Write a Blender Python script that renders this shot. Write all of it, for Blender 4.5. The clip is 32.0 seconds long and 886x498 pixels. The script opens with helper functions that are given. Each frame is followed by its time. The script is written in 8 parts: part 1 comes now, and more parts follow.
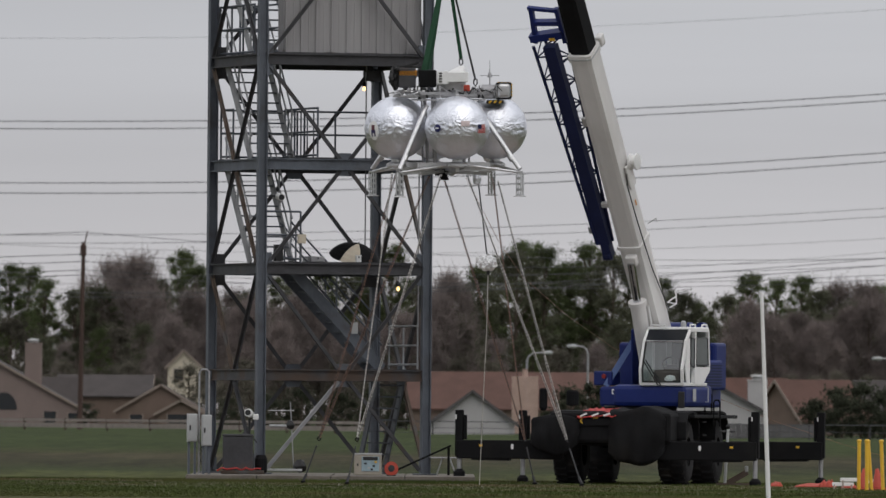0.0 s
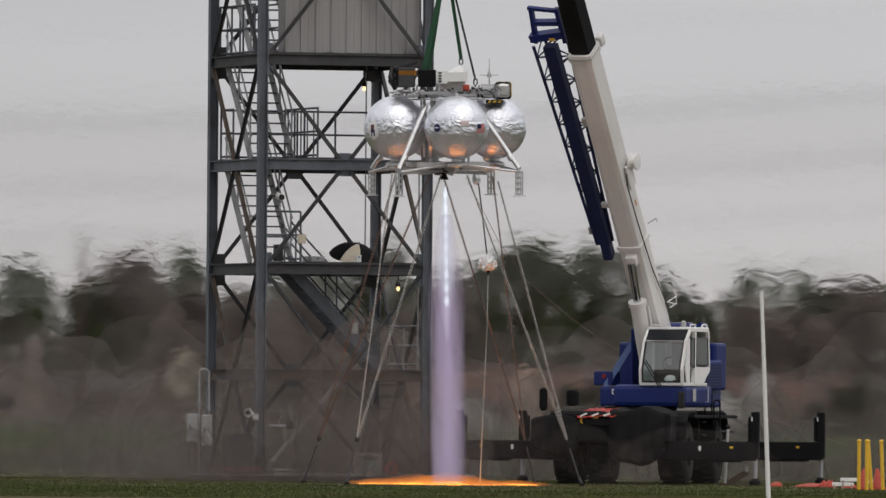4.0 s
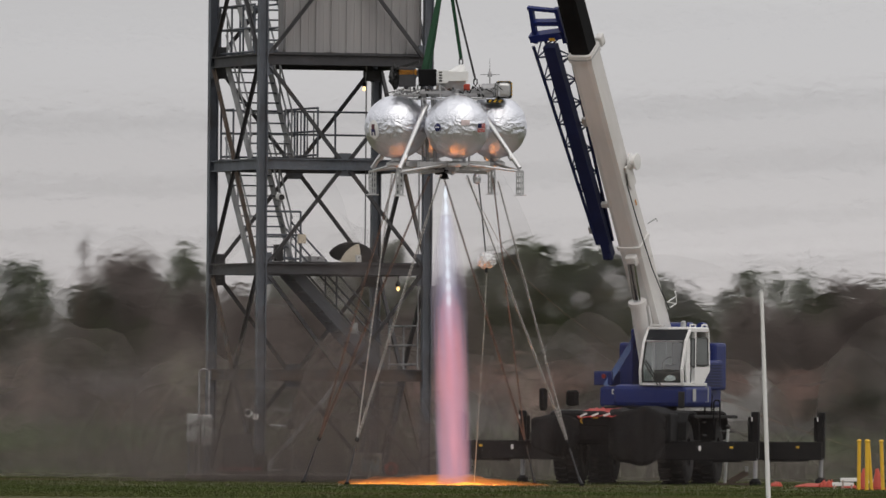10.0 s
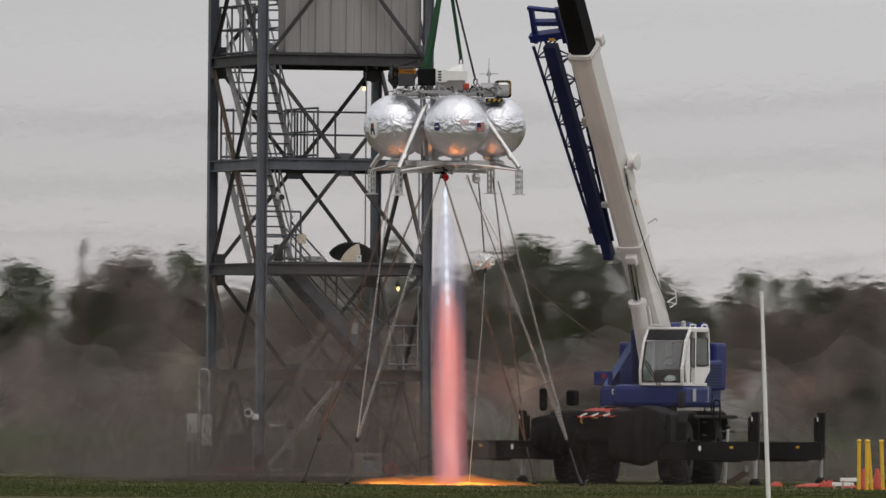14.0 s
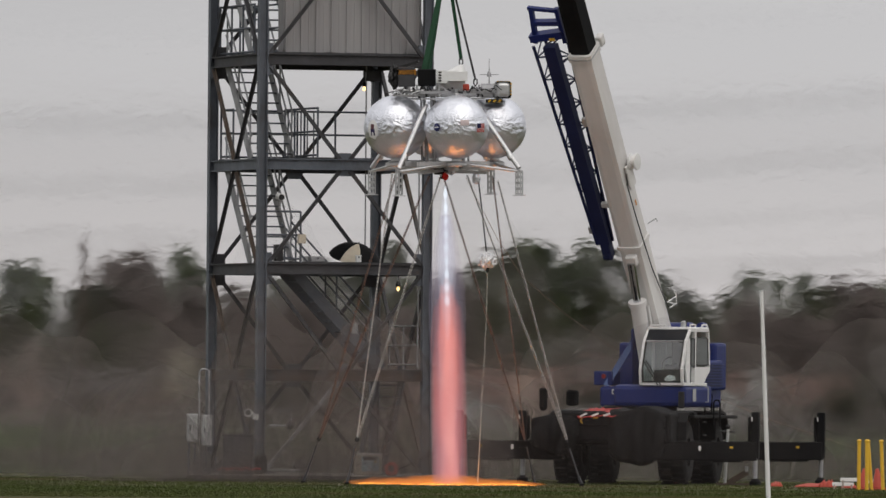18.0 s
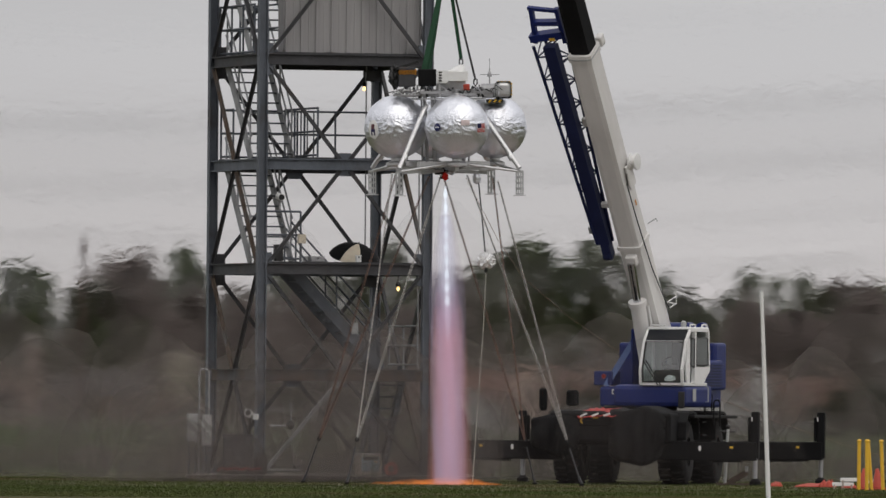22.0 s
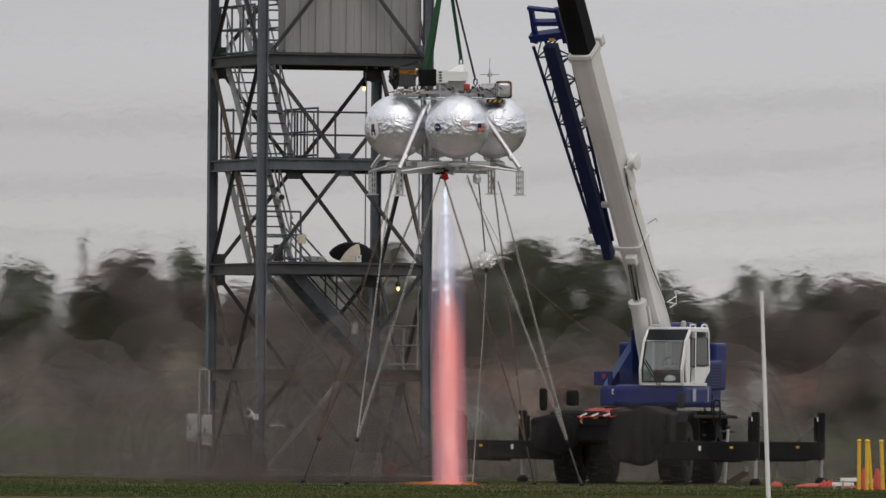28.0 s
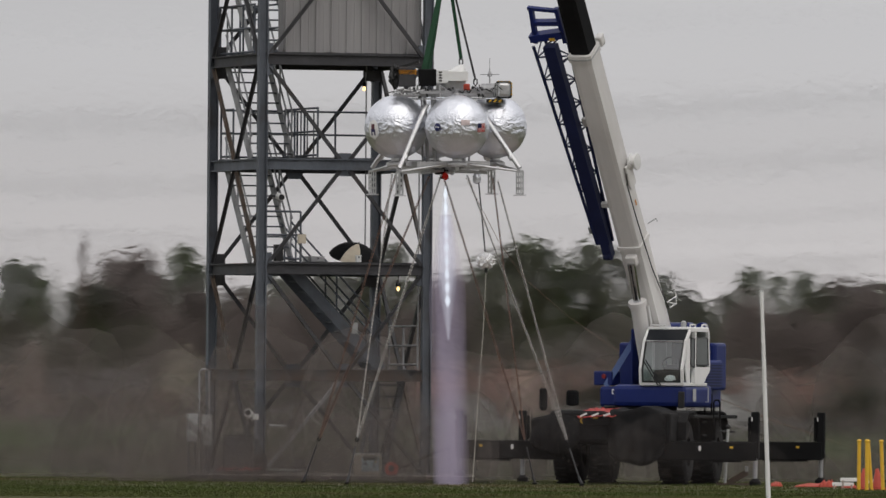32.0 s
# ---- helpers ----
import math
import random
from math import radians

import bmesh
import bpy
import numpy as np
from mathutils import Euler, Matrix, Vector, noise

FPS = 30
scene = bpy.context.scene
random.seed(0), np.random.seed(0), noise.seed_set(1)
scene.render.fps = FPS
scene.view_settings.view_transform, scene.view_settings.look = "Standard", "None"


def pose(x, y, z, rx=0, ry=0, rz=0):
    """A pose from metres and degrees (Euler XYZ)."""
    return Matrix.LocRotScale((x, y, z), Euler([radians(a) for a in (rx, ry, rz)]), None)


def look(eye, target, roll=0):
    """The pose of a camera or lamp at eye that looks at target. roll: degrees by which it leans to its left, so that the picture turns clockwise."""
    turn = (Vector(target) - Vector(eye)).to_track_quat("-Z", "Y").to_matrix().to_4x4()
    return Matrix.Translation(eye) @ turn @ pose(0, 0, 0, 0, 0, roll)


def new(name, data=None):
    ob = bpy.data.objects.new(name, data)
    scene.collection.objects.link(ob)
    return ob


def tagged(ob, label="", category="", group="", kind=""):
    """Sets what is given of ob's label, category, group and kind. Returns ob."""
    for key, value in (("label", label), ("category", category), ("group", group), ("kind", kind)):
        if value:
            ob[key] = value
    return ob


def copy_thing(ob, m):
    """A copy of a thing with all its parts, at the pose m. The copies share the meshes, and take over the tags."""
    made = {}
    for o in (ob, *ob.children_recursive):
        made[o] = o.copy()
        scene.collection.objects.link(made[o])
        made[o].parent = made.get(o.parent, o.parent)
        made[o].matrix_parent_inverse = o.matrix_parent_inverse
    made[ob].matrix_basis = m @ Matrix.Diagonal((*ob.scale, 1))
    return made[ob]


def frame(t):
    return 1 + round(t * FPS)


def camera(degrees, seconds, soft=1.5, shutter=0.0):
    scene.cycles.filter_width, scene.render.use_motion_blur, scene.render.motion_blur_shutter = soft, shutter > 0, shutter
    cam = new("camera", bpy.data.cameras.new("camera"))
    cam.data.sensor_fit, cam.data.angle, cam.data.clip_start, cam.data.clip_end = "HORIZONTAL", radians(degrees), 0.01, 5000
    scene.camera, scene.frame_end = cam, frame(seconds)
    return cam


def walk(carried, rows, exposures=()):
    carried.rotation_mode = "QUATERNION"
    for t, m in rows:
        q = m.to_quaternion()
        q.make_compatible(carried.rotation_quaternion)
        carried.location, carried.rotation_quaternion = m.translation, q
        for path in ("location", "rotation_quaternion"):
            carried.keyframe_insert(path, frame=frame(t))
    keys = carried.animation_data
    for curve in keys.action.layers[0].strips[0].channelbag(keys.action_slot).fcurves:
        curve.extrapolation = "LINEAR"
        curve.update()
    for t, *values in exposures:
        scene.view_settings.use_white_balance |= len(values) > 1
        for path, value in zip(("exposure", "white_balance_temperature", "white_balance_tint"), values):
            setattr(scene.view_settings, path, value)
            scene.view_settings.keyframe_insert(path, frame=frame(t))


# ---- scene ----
cam = camera(4.0817, 32.0, soft=1.5)
# a long lens focused on the lander
cam.data.dof.use_dof = True
cam.data.dof.focus_distance, cam.data.dof.aperture_fstop = 249.0, 9.0
EYE, AIM = (0.0, -250.0, 1.39), (0.0, 0.0, 4.73)
walk(cam, [(0.0, look(EYE, AIM, 0.45)), (32.0, look(EYE, AIM, 0.45))],
     exposures=((0.0, 0.02, 6430, 10), (2.2, 0.03, 6450, 10), (3.5, 0.06, 6590, 10), (6.0, 0.06, 6710, 10), (14.0, 0.06, 6720, 10), (20.0, 0.04, 6690, 10), (32.0, 0.03, 6660, 10)))

# ---- world and light: a closed grey overcast ----
world = bpy.data.worlds.new("overcast_sky")
scene.world = world
world.use_nodes = True
wn, wl = world.node_tree.nodes, world.node_tree.links
wn.clear()
SUN_EL, SUN_AZ = radians(48), radians(150)


def build_world():
    out = wn.new("ShaderNodeOutputWorld")
    bg = wn.new("ShaderNodeBackground")
    sky = wn.new("ShaderNodeTexSky")
    sky.sky_type, sky.sun_disc = "NISHITA", False
    sky.sun_elevation, sky.sun_rotation = SUN_EL, SUN_AZ
    sky.dust_density, sky.air_density = 6.0, 1.0
    scaled = wn.new("ShaderNodeMix")
    scaled.data_type, scaled.blend_type = "RGBA", "MULTIPLY"
    scaled.inputs["Factor"].default_value = 1.0
    scaled.inputs["B"].default_value = (0.10, 0.10, 0.10, 1)
    wl.new(sky.outputs[0], scaled.inputs["A"])
    coord = wn.new("ShaderNodeTexCoord")
    sep = wn.new("ShaderNodeSeparateXYZ")
    wl.new(coord.outputs["Generated"], sep.inputs[0])
    ramp = wn.new("ShaderNodeValToRGB")
    e = ramp.color_ramp.elements
    e[0].position, e[0].color = 0.0, (0.60, 0.555, 0.57, 1)
    e[1].position, e[1].color = 1.0, (0.98, 0.98, 1.0, 1)
    for at, c in ((0.012, (0.580, 0.567, 0.580)), (0.03, (0.550, 0.555, 0.578)), (0.10, (0.57, 0.57, 0.59)), (0.5, (0.76, 0.76, 0.78))):
        ramp.color_ramp.elements.new(at).color = (*c, 1)
    wl.new(sep.outputs["Z"], ramp.inputs[0])
    mapping = wn.new("ShaderNodeMapping")
    mapping.inputs["Scale"].default_value = (4, 4, 60)
    wl.new(coord.outputs["Generated"], mapping.inputs[0])
    clouds = wn.new("ShaderNodeTexNoise")
    clouds.inputs["Scale"].default_value, clouds.inputs["Detail"].default_value = 1.6, 4
    wl.new(mapping.outputs[0], clouds.inputs[0])
    band = wn.new("ShaderNodeMapRange")
    band.inputs["From Min"].default_value, band.inputs["From Max"].default_value = 0.3, 0.7
    band.inputs["To Min"].default_value, band.inputs["To Max"].default_value = 0.93, 1.05
    wl.new(clouds.outputs[0], band.inputs[0])
    cloudy = wn.new("ShaderNodeMix")
    cloudy.data_type, cloudy.blend_type = "RGBA", "MULTIPLY"
    cloudy.inputs["Factor"].default_value = 1.0
    wl.new(ramp.outputs[0], cloudy.inputs["A"])
    wl.new(band.outputs[0], cloudy.inputs["B"])
    mix = wn.new("ShaderNodeMix")
    mix.data_type = "RGBA"
    mix.inputs["Factor"].default_value = 0.94
    wl.new(scaled.outputs["Result"], mix.inputs["A"])
    # a lens-like falloff put into the sky colour: darker towards -x
    side, uneven = wn.new("ShaderNodeMapRange"), wn.new("ShaderNodeMix")
    side.inputs["From Min"].default_value, side.inputs["From Max"].default_value = -0.05, 0.04
    side.inputs["To Min"].default_value, side.inputs["To Max"].default_value = 0.925, 1.0
    wl.new(sep.outputs["X"], side.inputs[0])
    uneven.data_type, uneven.blend_type = "RGBA", "MULTIPLY"
    uneven.inputs["Factor"].default_value = 1.0
    wl.new(cloudy.outputs["Result"], uneven.inputs["A"])
    wl.new(side.outputs[0], uneven.inputs["B"])
    wl.new(uneven.outputs["Result"], mix.inputs["B"])
    wl.new(mix.outputs["Result"], bg.inputs[0])
    bg.inputs[1].default_value = 1.0
    wl.new(bg.outputs[0], out.inputs[0])


build_world()
sun_data = bpy.data.lights.new("sun", "SUN")
sun_data.energy, sun_data.angle, sun_data.color = 0.5, radians(60), (1.0, 0.97, 0.92)
sun = new("sun", sun_data)
sun.matrix_world = look((20, -40, 60), (0, 0, 0))


# ---- materials ----
def material(name, color, rough=0.6, metal=0.0, scale=6.0, vary=0.25, bump=0.15, stain=None, stain_at=0.62, fine=9.0, rand=0.0, stretch=(1, 1, 1), coat=0.0, spec=0.5):
    """A surface with grain at two scales, and an optional stain colour in patches."""
    m = bpy.data.materials.new(name)
    m.use_nodes = True
    n, l = m.node_tree.nodes, m.node_tree.links
    b = n["Principled BSDF"]
    b.inputs["Roughness"].default_value, b.inputs["Metallic"].default_value = rough, metal
    b.inputs["Coat Weight"].default_value = coat
    b.inputs["Specular IOR Level"].default_value = spec
    tc = n.new("ShaderNodeTexCoord")
    mp = n.new("ShaderNodeMapping")
    mp.inputs["Scale"].default_value = stretch
    l.new(tc.outputs["Object"], mp.inputs[0])
    a = n.new("ShaderNodeTexNoise")
    a.inputs["Scale"].default_value, a.inputs["Detail"].default_value = scale, 5
    f = n.new("ShaderNodeTexNoise")
    f.inputs["Scale"].default_value, f.inputs["Detail"].default_value = scale * fine, 3
    l.new(mp.outputs[0], a.inputs[0])
    l.new(mp.outputs[0], f.inputs[0])
    add = n.new("ShaderNodeMath")
    add.operation = "MULTIPLY_ADD"
    add.inputs[1].default_value = 0.4
    l.new(f.outputs[0], add.inputs[0])
    l.new(a.outputs[0], add.inputs[2])
    mr = n.new("ShaderNodeMapRange")
    mr.inputs["From Min"].default_value, mr.inputs["From Max"].default_value = 0.4, 1.0
    mr.inputs["To Min"].default_value, mr.inputs["To Max"].default_value = 1 - vary, 1 + vary
    l.new(add.outputs[0], mr.inputs[0])
    mul = n.new("ShaderNodeMix")
    mul.data_type, mul.blend_type = "RGBA", "MULTIPLY"
    mul.inputs["Factor"].default_value = 1
    mul.inputs["A"].default_value = (*color, 1)
    l.new(mr.outputs[0], mul.inputs["B"])
    last = mul.outputs["Result"]
    if rand:
        oi = n.new("ShaderNodeObjectInfo")
        rr = n.new("ShaderNodeMapRange")
        rr.inputs["To Min"].default_value, rr.inputs["To Max"].default_value = 1 - rand, 1 + rand
        l.new(oi.outputs["Random"], rr.inputs[0])
        m2 = n.new("ShaderNodeMix")
        m2.data_type, m2.blend_type = "RGBA", "MULTIPLY"
        m2.inputs["Factor"].default_value = 1
        l.new(last, m2.inputs["A"])
        l.new(rr.outputs[0], m2.inputs["B"])
        last = m2.outputs["Result"]
    if stain:
        s = n.new("ShaderNodeTexNoise")
        s.inputs["Scale"].default_value, s.inputs["Detail"].default_value = scale * 0.45, 6
        l.new(tc.outputs["Object"], s.inputs[0])
        sr = n.new("ShaderNodeMapRange")
        sr.inputs["From Min"].default_value, sr.inputs["From Max"].default_value = stain_at - 0.08, stain_at + 0.08
        l.new(s.outputs[0], sr.inputs[0])
        m3 = n.new("ShaderNodeMix")
        m3.data_type = "RGBA"
        l.new(sr.outputs[0], m3.inputs["Factor"])
        l.new(last, m3.inputs["A"])
        m3.inputs["B"].default_value = (*stain, 1)
        last = m3.outputs["Result"]
    l.new(last, b.inputs["Base Color"])
    if bump:
        bp = n.new("ShaderNodeBump")
        bp.inputs["Strength"].default_value, bp.inputs["Distance"].default_value = bump, 0.02
        l.new(add.outputs[0], bp.inputs["Height"])
        l.new(bp.outputs[0], b.inputs["Normal"])
    return m


def flame_material(name, color, strength, clear, scale=2.5, stretch=(1, 1, 0.12), low=0.25, high=0.8):
    """Thin burning gas: gives off light, and lets what lies behind show through in streaks."""
    m = bpy.data.materials.new(name)
    m.use_nodes = True
    n, l = m.node_tree.nodes, m.node_tree.links
    n.clear()
    out, mixer = n.new("ShaderNodeOutputMaterial"), n.new("ShaderNodeMixShader")
    em, tr = n.new("ShaderNodeEmission"), n.new("ShaderNodeBsdfTransparent")
    em.inputs[0].default_value, em.inputs[1].default_value = (*color, 1), strength
    tc, mp, no, mr = n.new("ShaderNodeTexCoord"), n.new("ShaderNodeMapping"), n.new("ShaderNodeTexNoise"), n.new("ShaderNodeMapRange")
    mp.inputs["Scale"].default_value = stretch
    no.inputs["Scale"].default_value, no.inputs["Detail"].default_value = scale, 2
    mr.inputs["From Min"].default_value, mr.inputs["From Max"].default_value = low, high
    mr.inputs["To Min"].default_value, mr.inputs["To Max"].default_value = 0.0, 2 * (1 - clear)
    l.new(tc.outputs["Object"], mp.inputs[0])
    l.new(mp.outputs[0], no.inputs[0])
    l.new(no.outputs[0], mr.inputs[0])
    l.new(mr.outputs[0], mixer.inputs[0])
    l.new(tr.outputs[0], mixer.inputs[1])
    l.new(em.outputs[0], mixer.inputs[2])
    l.new(mixer.outputs[0], out.inputs[0])
    return m


def smoke_material(name, color, alpha, scale=0.8):
    """Thin drifting dust: scatters daylight, uneven, mostly clear."""
    m = bpy.data.materials.new(name)
    m.use_nodes = True
    n, l = m.node_tree.nodes, m.node_tree.links
    n.clear()
    out, mixer = n.new("ShaderNodeOutputMaterial"), n.new("ShaderNodeMixShader")
    df, tl, both = n.new("ShaderNodeBsdfDiffuse"), n.new("ShaderNodeBsdfTranslucent"), n.new("ShaderNodeMixShader")
    tr, tc, no, mr = n.new("ShaderNodeBsdfTransparent"), n.new("ShaderNodeTexCoord"), n.new("ShaderNodeTexNoise"), n.new("ShaderNodeMapRange")
    df.inputs[0].default_value = tl.inputs[0].default_value = (*color, 1)
    no.inputs["Scale"].default_value, no.inputs["Detail"].default_value = scale, 2
    mr.inputs["From Min"].default_value, mr.inputs["From Max"].default_value = 0.3, 0.75
    mr.inputs["To Max"].default_value = 2 * alpha
    l.new(tc.outputs["Object"], no.inputs[0])
    l.new(no.outputs[0], mr.inputs[0])
    l.new(mr.outputs[0], mixer.inputs[0])
    l.new(df.outputs[0], both.inputs[1])
    l.new(tl.outputs[0], both.inputs[2])
    l.new(tr.outputs[0], mixer.inputs[1])
    l.new(both.outputs[0], mixer.inputs[2])
    l.new(mixer.outputs[0], out.inputs[0])
    return m


def leaf_material(name, color, scale=0.5, vary=0.4, rand=0.25):
    """Thin leaves: light falls on them and through them; clumps differ in tone, and so do the trees."""
    m = bpy.data.materials.new(name)
    m.use_nodes = True
    n, l = m.node_tree.nodes, m.node_tree.links
    n.clear()
    out, mixer = n.new("ShaderNodeOutputMaterial"), n.new("ShaderNodeMixShader")
    df, tl = n.new("ShaderNodeBsdfDiffuse"), n.new("ShaderNodeBsdfTranslucent")
    tc, no, oi, gi = n.new("ShaderNodeTexCoord"), n.new("ShaderNodeTexNoise"), n.new("ShaderNodeObjectInfo"), n.new("ShaderNodeNewGeometry")
    no.inputs["Scale"].default_value, no.inputs["Detail"].default_value = scale, 4
    l.new(tc.outputs["Object"], no.inputs[0])
    a, b, c = n.new("ShaderNodeMapRange"), n.new("ShaderNodeMapRange"), n.new("ShaderNodeMapRange")
    a.inputs["From Min"].default_value, a.inputs["From Max"].default_value = 0.3, 0.7
    for node, v in ((a, vary), (b, rand), (c, 0.2)):
        node.inputs["To Min"].default_value, node.inputs["To Max"].default_value = 1 - v, 1 + v
    l.new(no.outputs[0], a.inputs[0])
    l.new(oi.outputs["Random"], b.inputs[0])
    l.new(gi.outputs["Random Per Island"], c.inputs[0])
    last = None
    for node in (a, b, c):
        mx = n.new("ShaderNodeMix")
        mx.data_type, mx.blend_type = "RGBA", "MULTIPLY"
        mx.inputs["Factor"].default_value = 1
        if last is None:
            mx.inputs["A"].default_value = (*color, 1)
        else:
            l.new(last, mx.inputs["A"])
        l.new(node.outputs[0], mx.inputs["B"])
        last = mx.outputs["Result"]
    mixer.inputs[0].default_value = 0.45
    for sh, k in ((df, 1), (tl, 2)):
        l.new(last, sh.inputs[0])
        l.new(sh.outputs[0], mixer.inputs[k])
    l.new(mixer.outputs[0], out.inputs[0])
    return m


def glow_material(name, color, strength):
    m = bpy.data.materials.new(name)
    m.use_nodes = True
    n, l = m.node_tree.nodes, m.node_tree.links
    n.clear()
    out, em = n.new("ShaderNodeOutputMaterial"), n.new("ShaderNodeEmission")
    em.inputs[0].default_value, em.inputs[1].default_value = (*color, 1), strength
    l.new(em.outputs[0], out.inputs[0])
    return m


def foil_material():
    m = material("crinkled_foil", (0.82, 0.84, 0.90), 0.38, 1.0, 3.0, 0.08, 0.0)
    n, l = m.node_tree.nodes, m.node_tree.links
    b = n["Principled BSDF"]
    tc = n.new("ShaderNodeTexCoord")
    mp = n.new("ShaderNodeMapping")
    mp.inputs["Scale"].default_value = (1, 1, 1.3)
    l.new(tc.outputs["Object"], mp.inputs[0])
    # long creases: the ridges of a warped noise, and finer crumpling over them
    ridge = None
    for sc, wt in ((2.6, 1.0), (6.0, 0.45), (15.0, 0.16)):
        w = n.new("ShaderNodeTexNoise")
        w.inputs["Scale"].default_value, w.inputs["Detail"].default_value, w.inputs["Distortion"].default_value = sc, 2, 0.9
        l.new(mp.outputs[0], w.inputs[0])
        c = n.new("ShaderNodeMath")
        c.operation = "SUBTRACT"
        c.inputs[1].default_value = 0.5
        l.new(w.outputs[0], c.inputs[0])
        ab = n.new("ShaderNodeMath")
        ab.operation = "ABSOLUTE"
        l.new(c.outputs[0], ab.inputs[0])
        k = n.new("ShaderNodeMath")
        k.operation = "MULTIPLY"
        k.inputs[1].default_value = -wt
        l.new(ab.outputs[0], k.inputs[0])
        if ridge is None:
            ridge = k.outputs[0]
        else:
            ad = n.new("ShaderNodeMath")
            l.new(ridge, ad.inputs[0])
            l.new(k.outputs[0], ad.inputs[1])
            ridge = ad.outputs[0]
    # the wrap is pulled smooth over the top and bottom and gathers round the girth
    sp, dz, az_, belt, gather = n.new("ShaderNodeSeparateXYZ"), n.new("ShaderNodeMath"), n.new("ShaderNodeMath"), n.new("ShaderNodeMapRange"), n.new("ShaderNodeMath")
    l.new(tc.outputs["Object"], sp.inputs[0])
    dz.inputs[1].default_value = -0.06
    l.new(sp.outputs["Z"], dz.inputs[0])
    az_.operation = "ABSOLUTE"
    l.new(dz.outputs[0], az_.inputs[0])
    belt.inputs["From Min"].default_value, belt.inputs["From Max"].default_value = 0.08, 0.38
    belt.inputs["To Min"].default_value, belt.inputs["To Max"].default_value = 1.0, 0.42
    l.new(az_.outputs[0], belt.inputs[0])
    gather.operation = "MULTIPLY"
    l.new(ridge, gather.inputs[0])
    l.new(belt.outputs[0], gather.inputs[1])
    bp = n.new("ShaderNodeBump")
    bp.inputs["Strength"].default_value, bp.inputs["Distance"].default_value = 0.9, 0.075
    l.new(gather.outputs[0], bp.inputs["Height"])
    l.new(bp.outputs[0], b.inputs["Normal"])
    return m


def glass_material(name, tint, gloss=0.2):
    """A single pane: clear and faintly tinted, with a mirror-like gloss."""
    m = bpy.data.materials.new(name)
    m.use_nodes = True
    n, l = m.node_tree.nodes, m.node_tree.links
    n.clear()
    out, mixer = n.new("ShaderNodeOutputMaterial"), n.new("ShaderNodeMixShader")
    tr, gl = n.new("ShaderNodeBsdfTransparent"), n.new("ShaderNodeBsdfGlossy")
    tr.inputs[0].default_value = (*tint, 1)
    gl.inputs["Roughness"].default_value = 0.04
    mixer.inputs[0].default_value = gloss
    l.new(tr.outputs[0], mixer.inputs[1])
    l.new(gl.outputs[0], mixer.inputs[2])
    l.new(mixer.outputs[0], out.inputs[0])
    return m


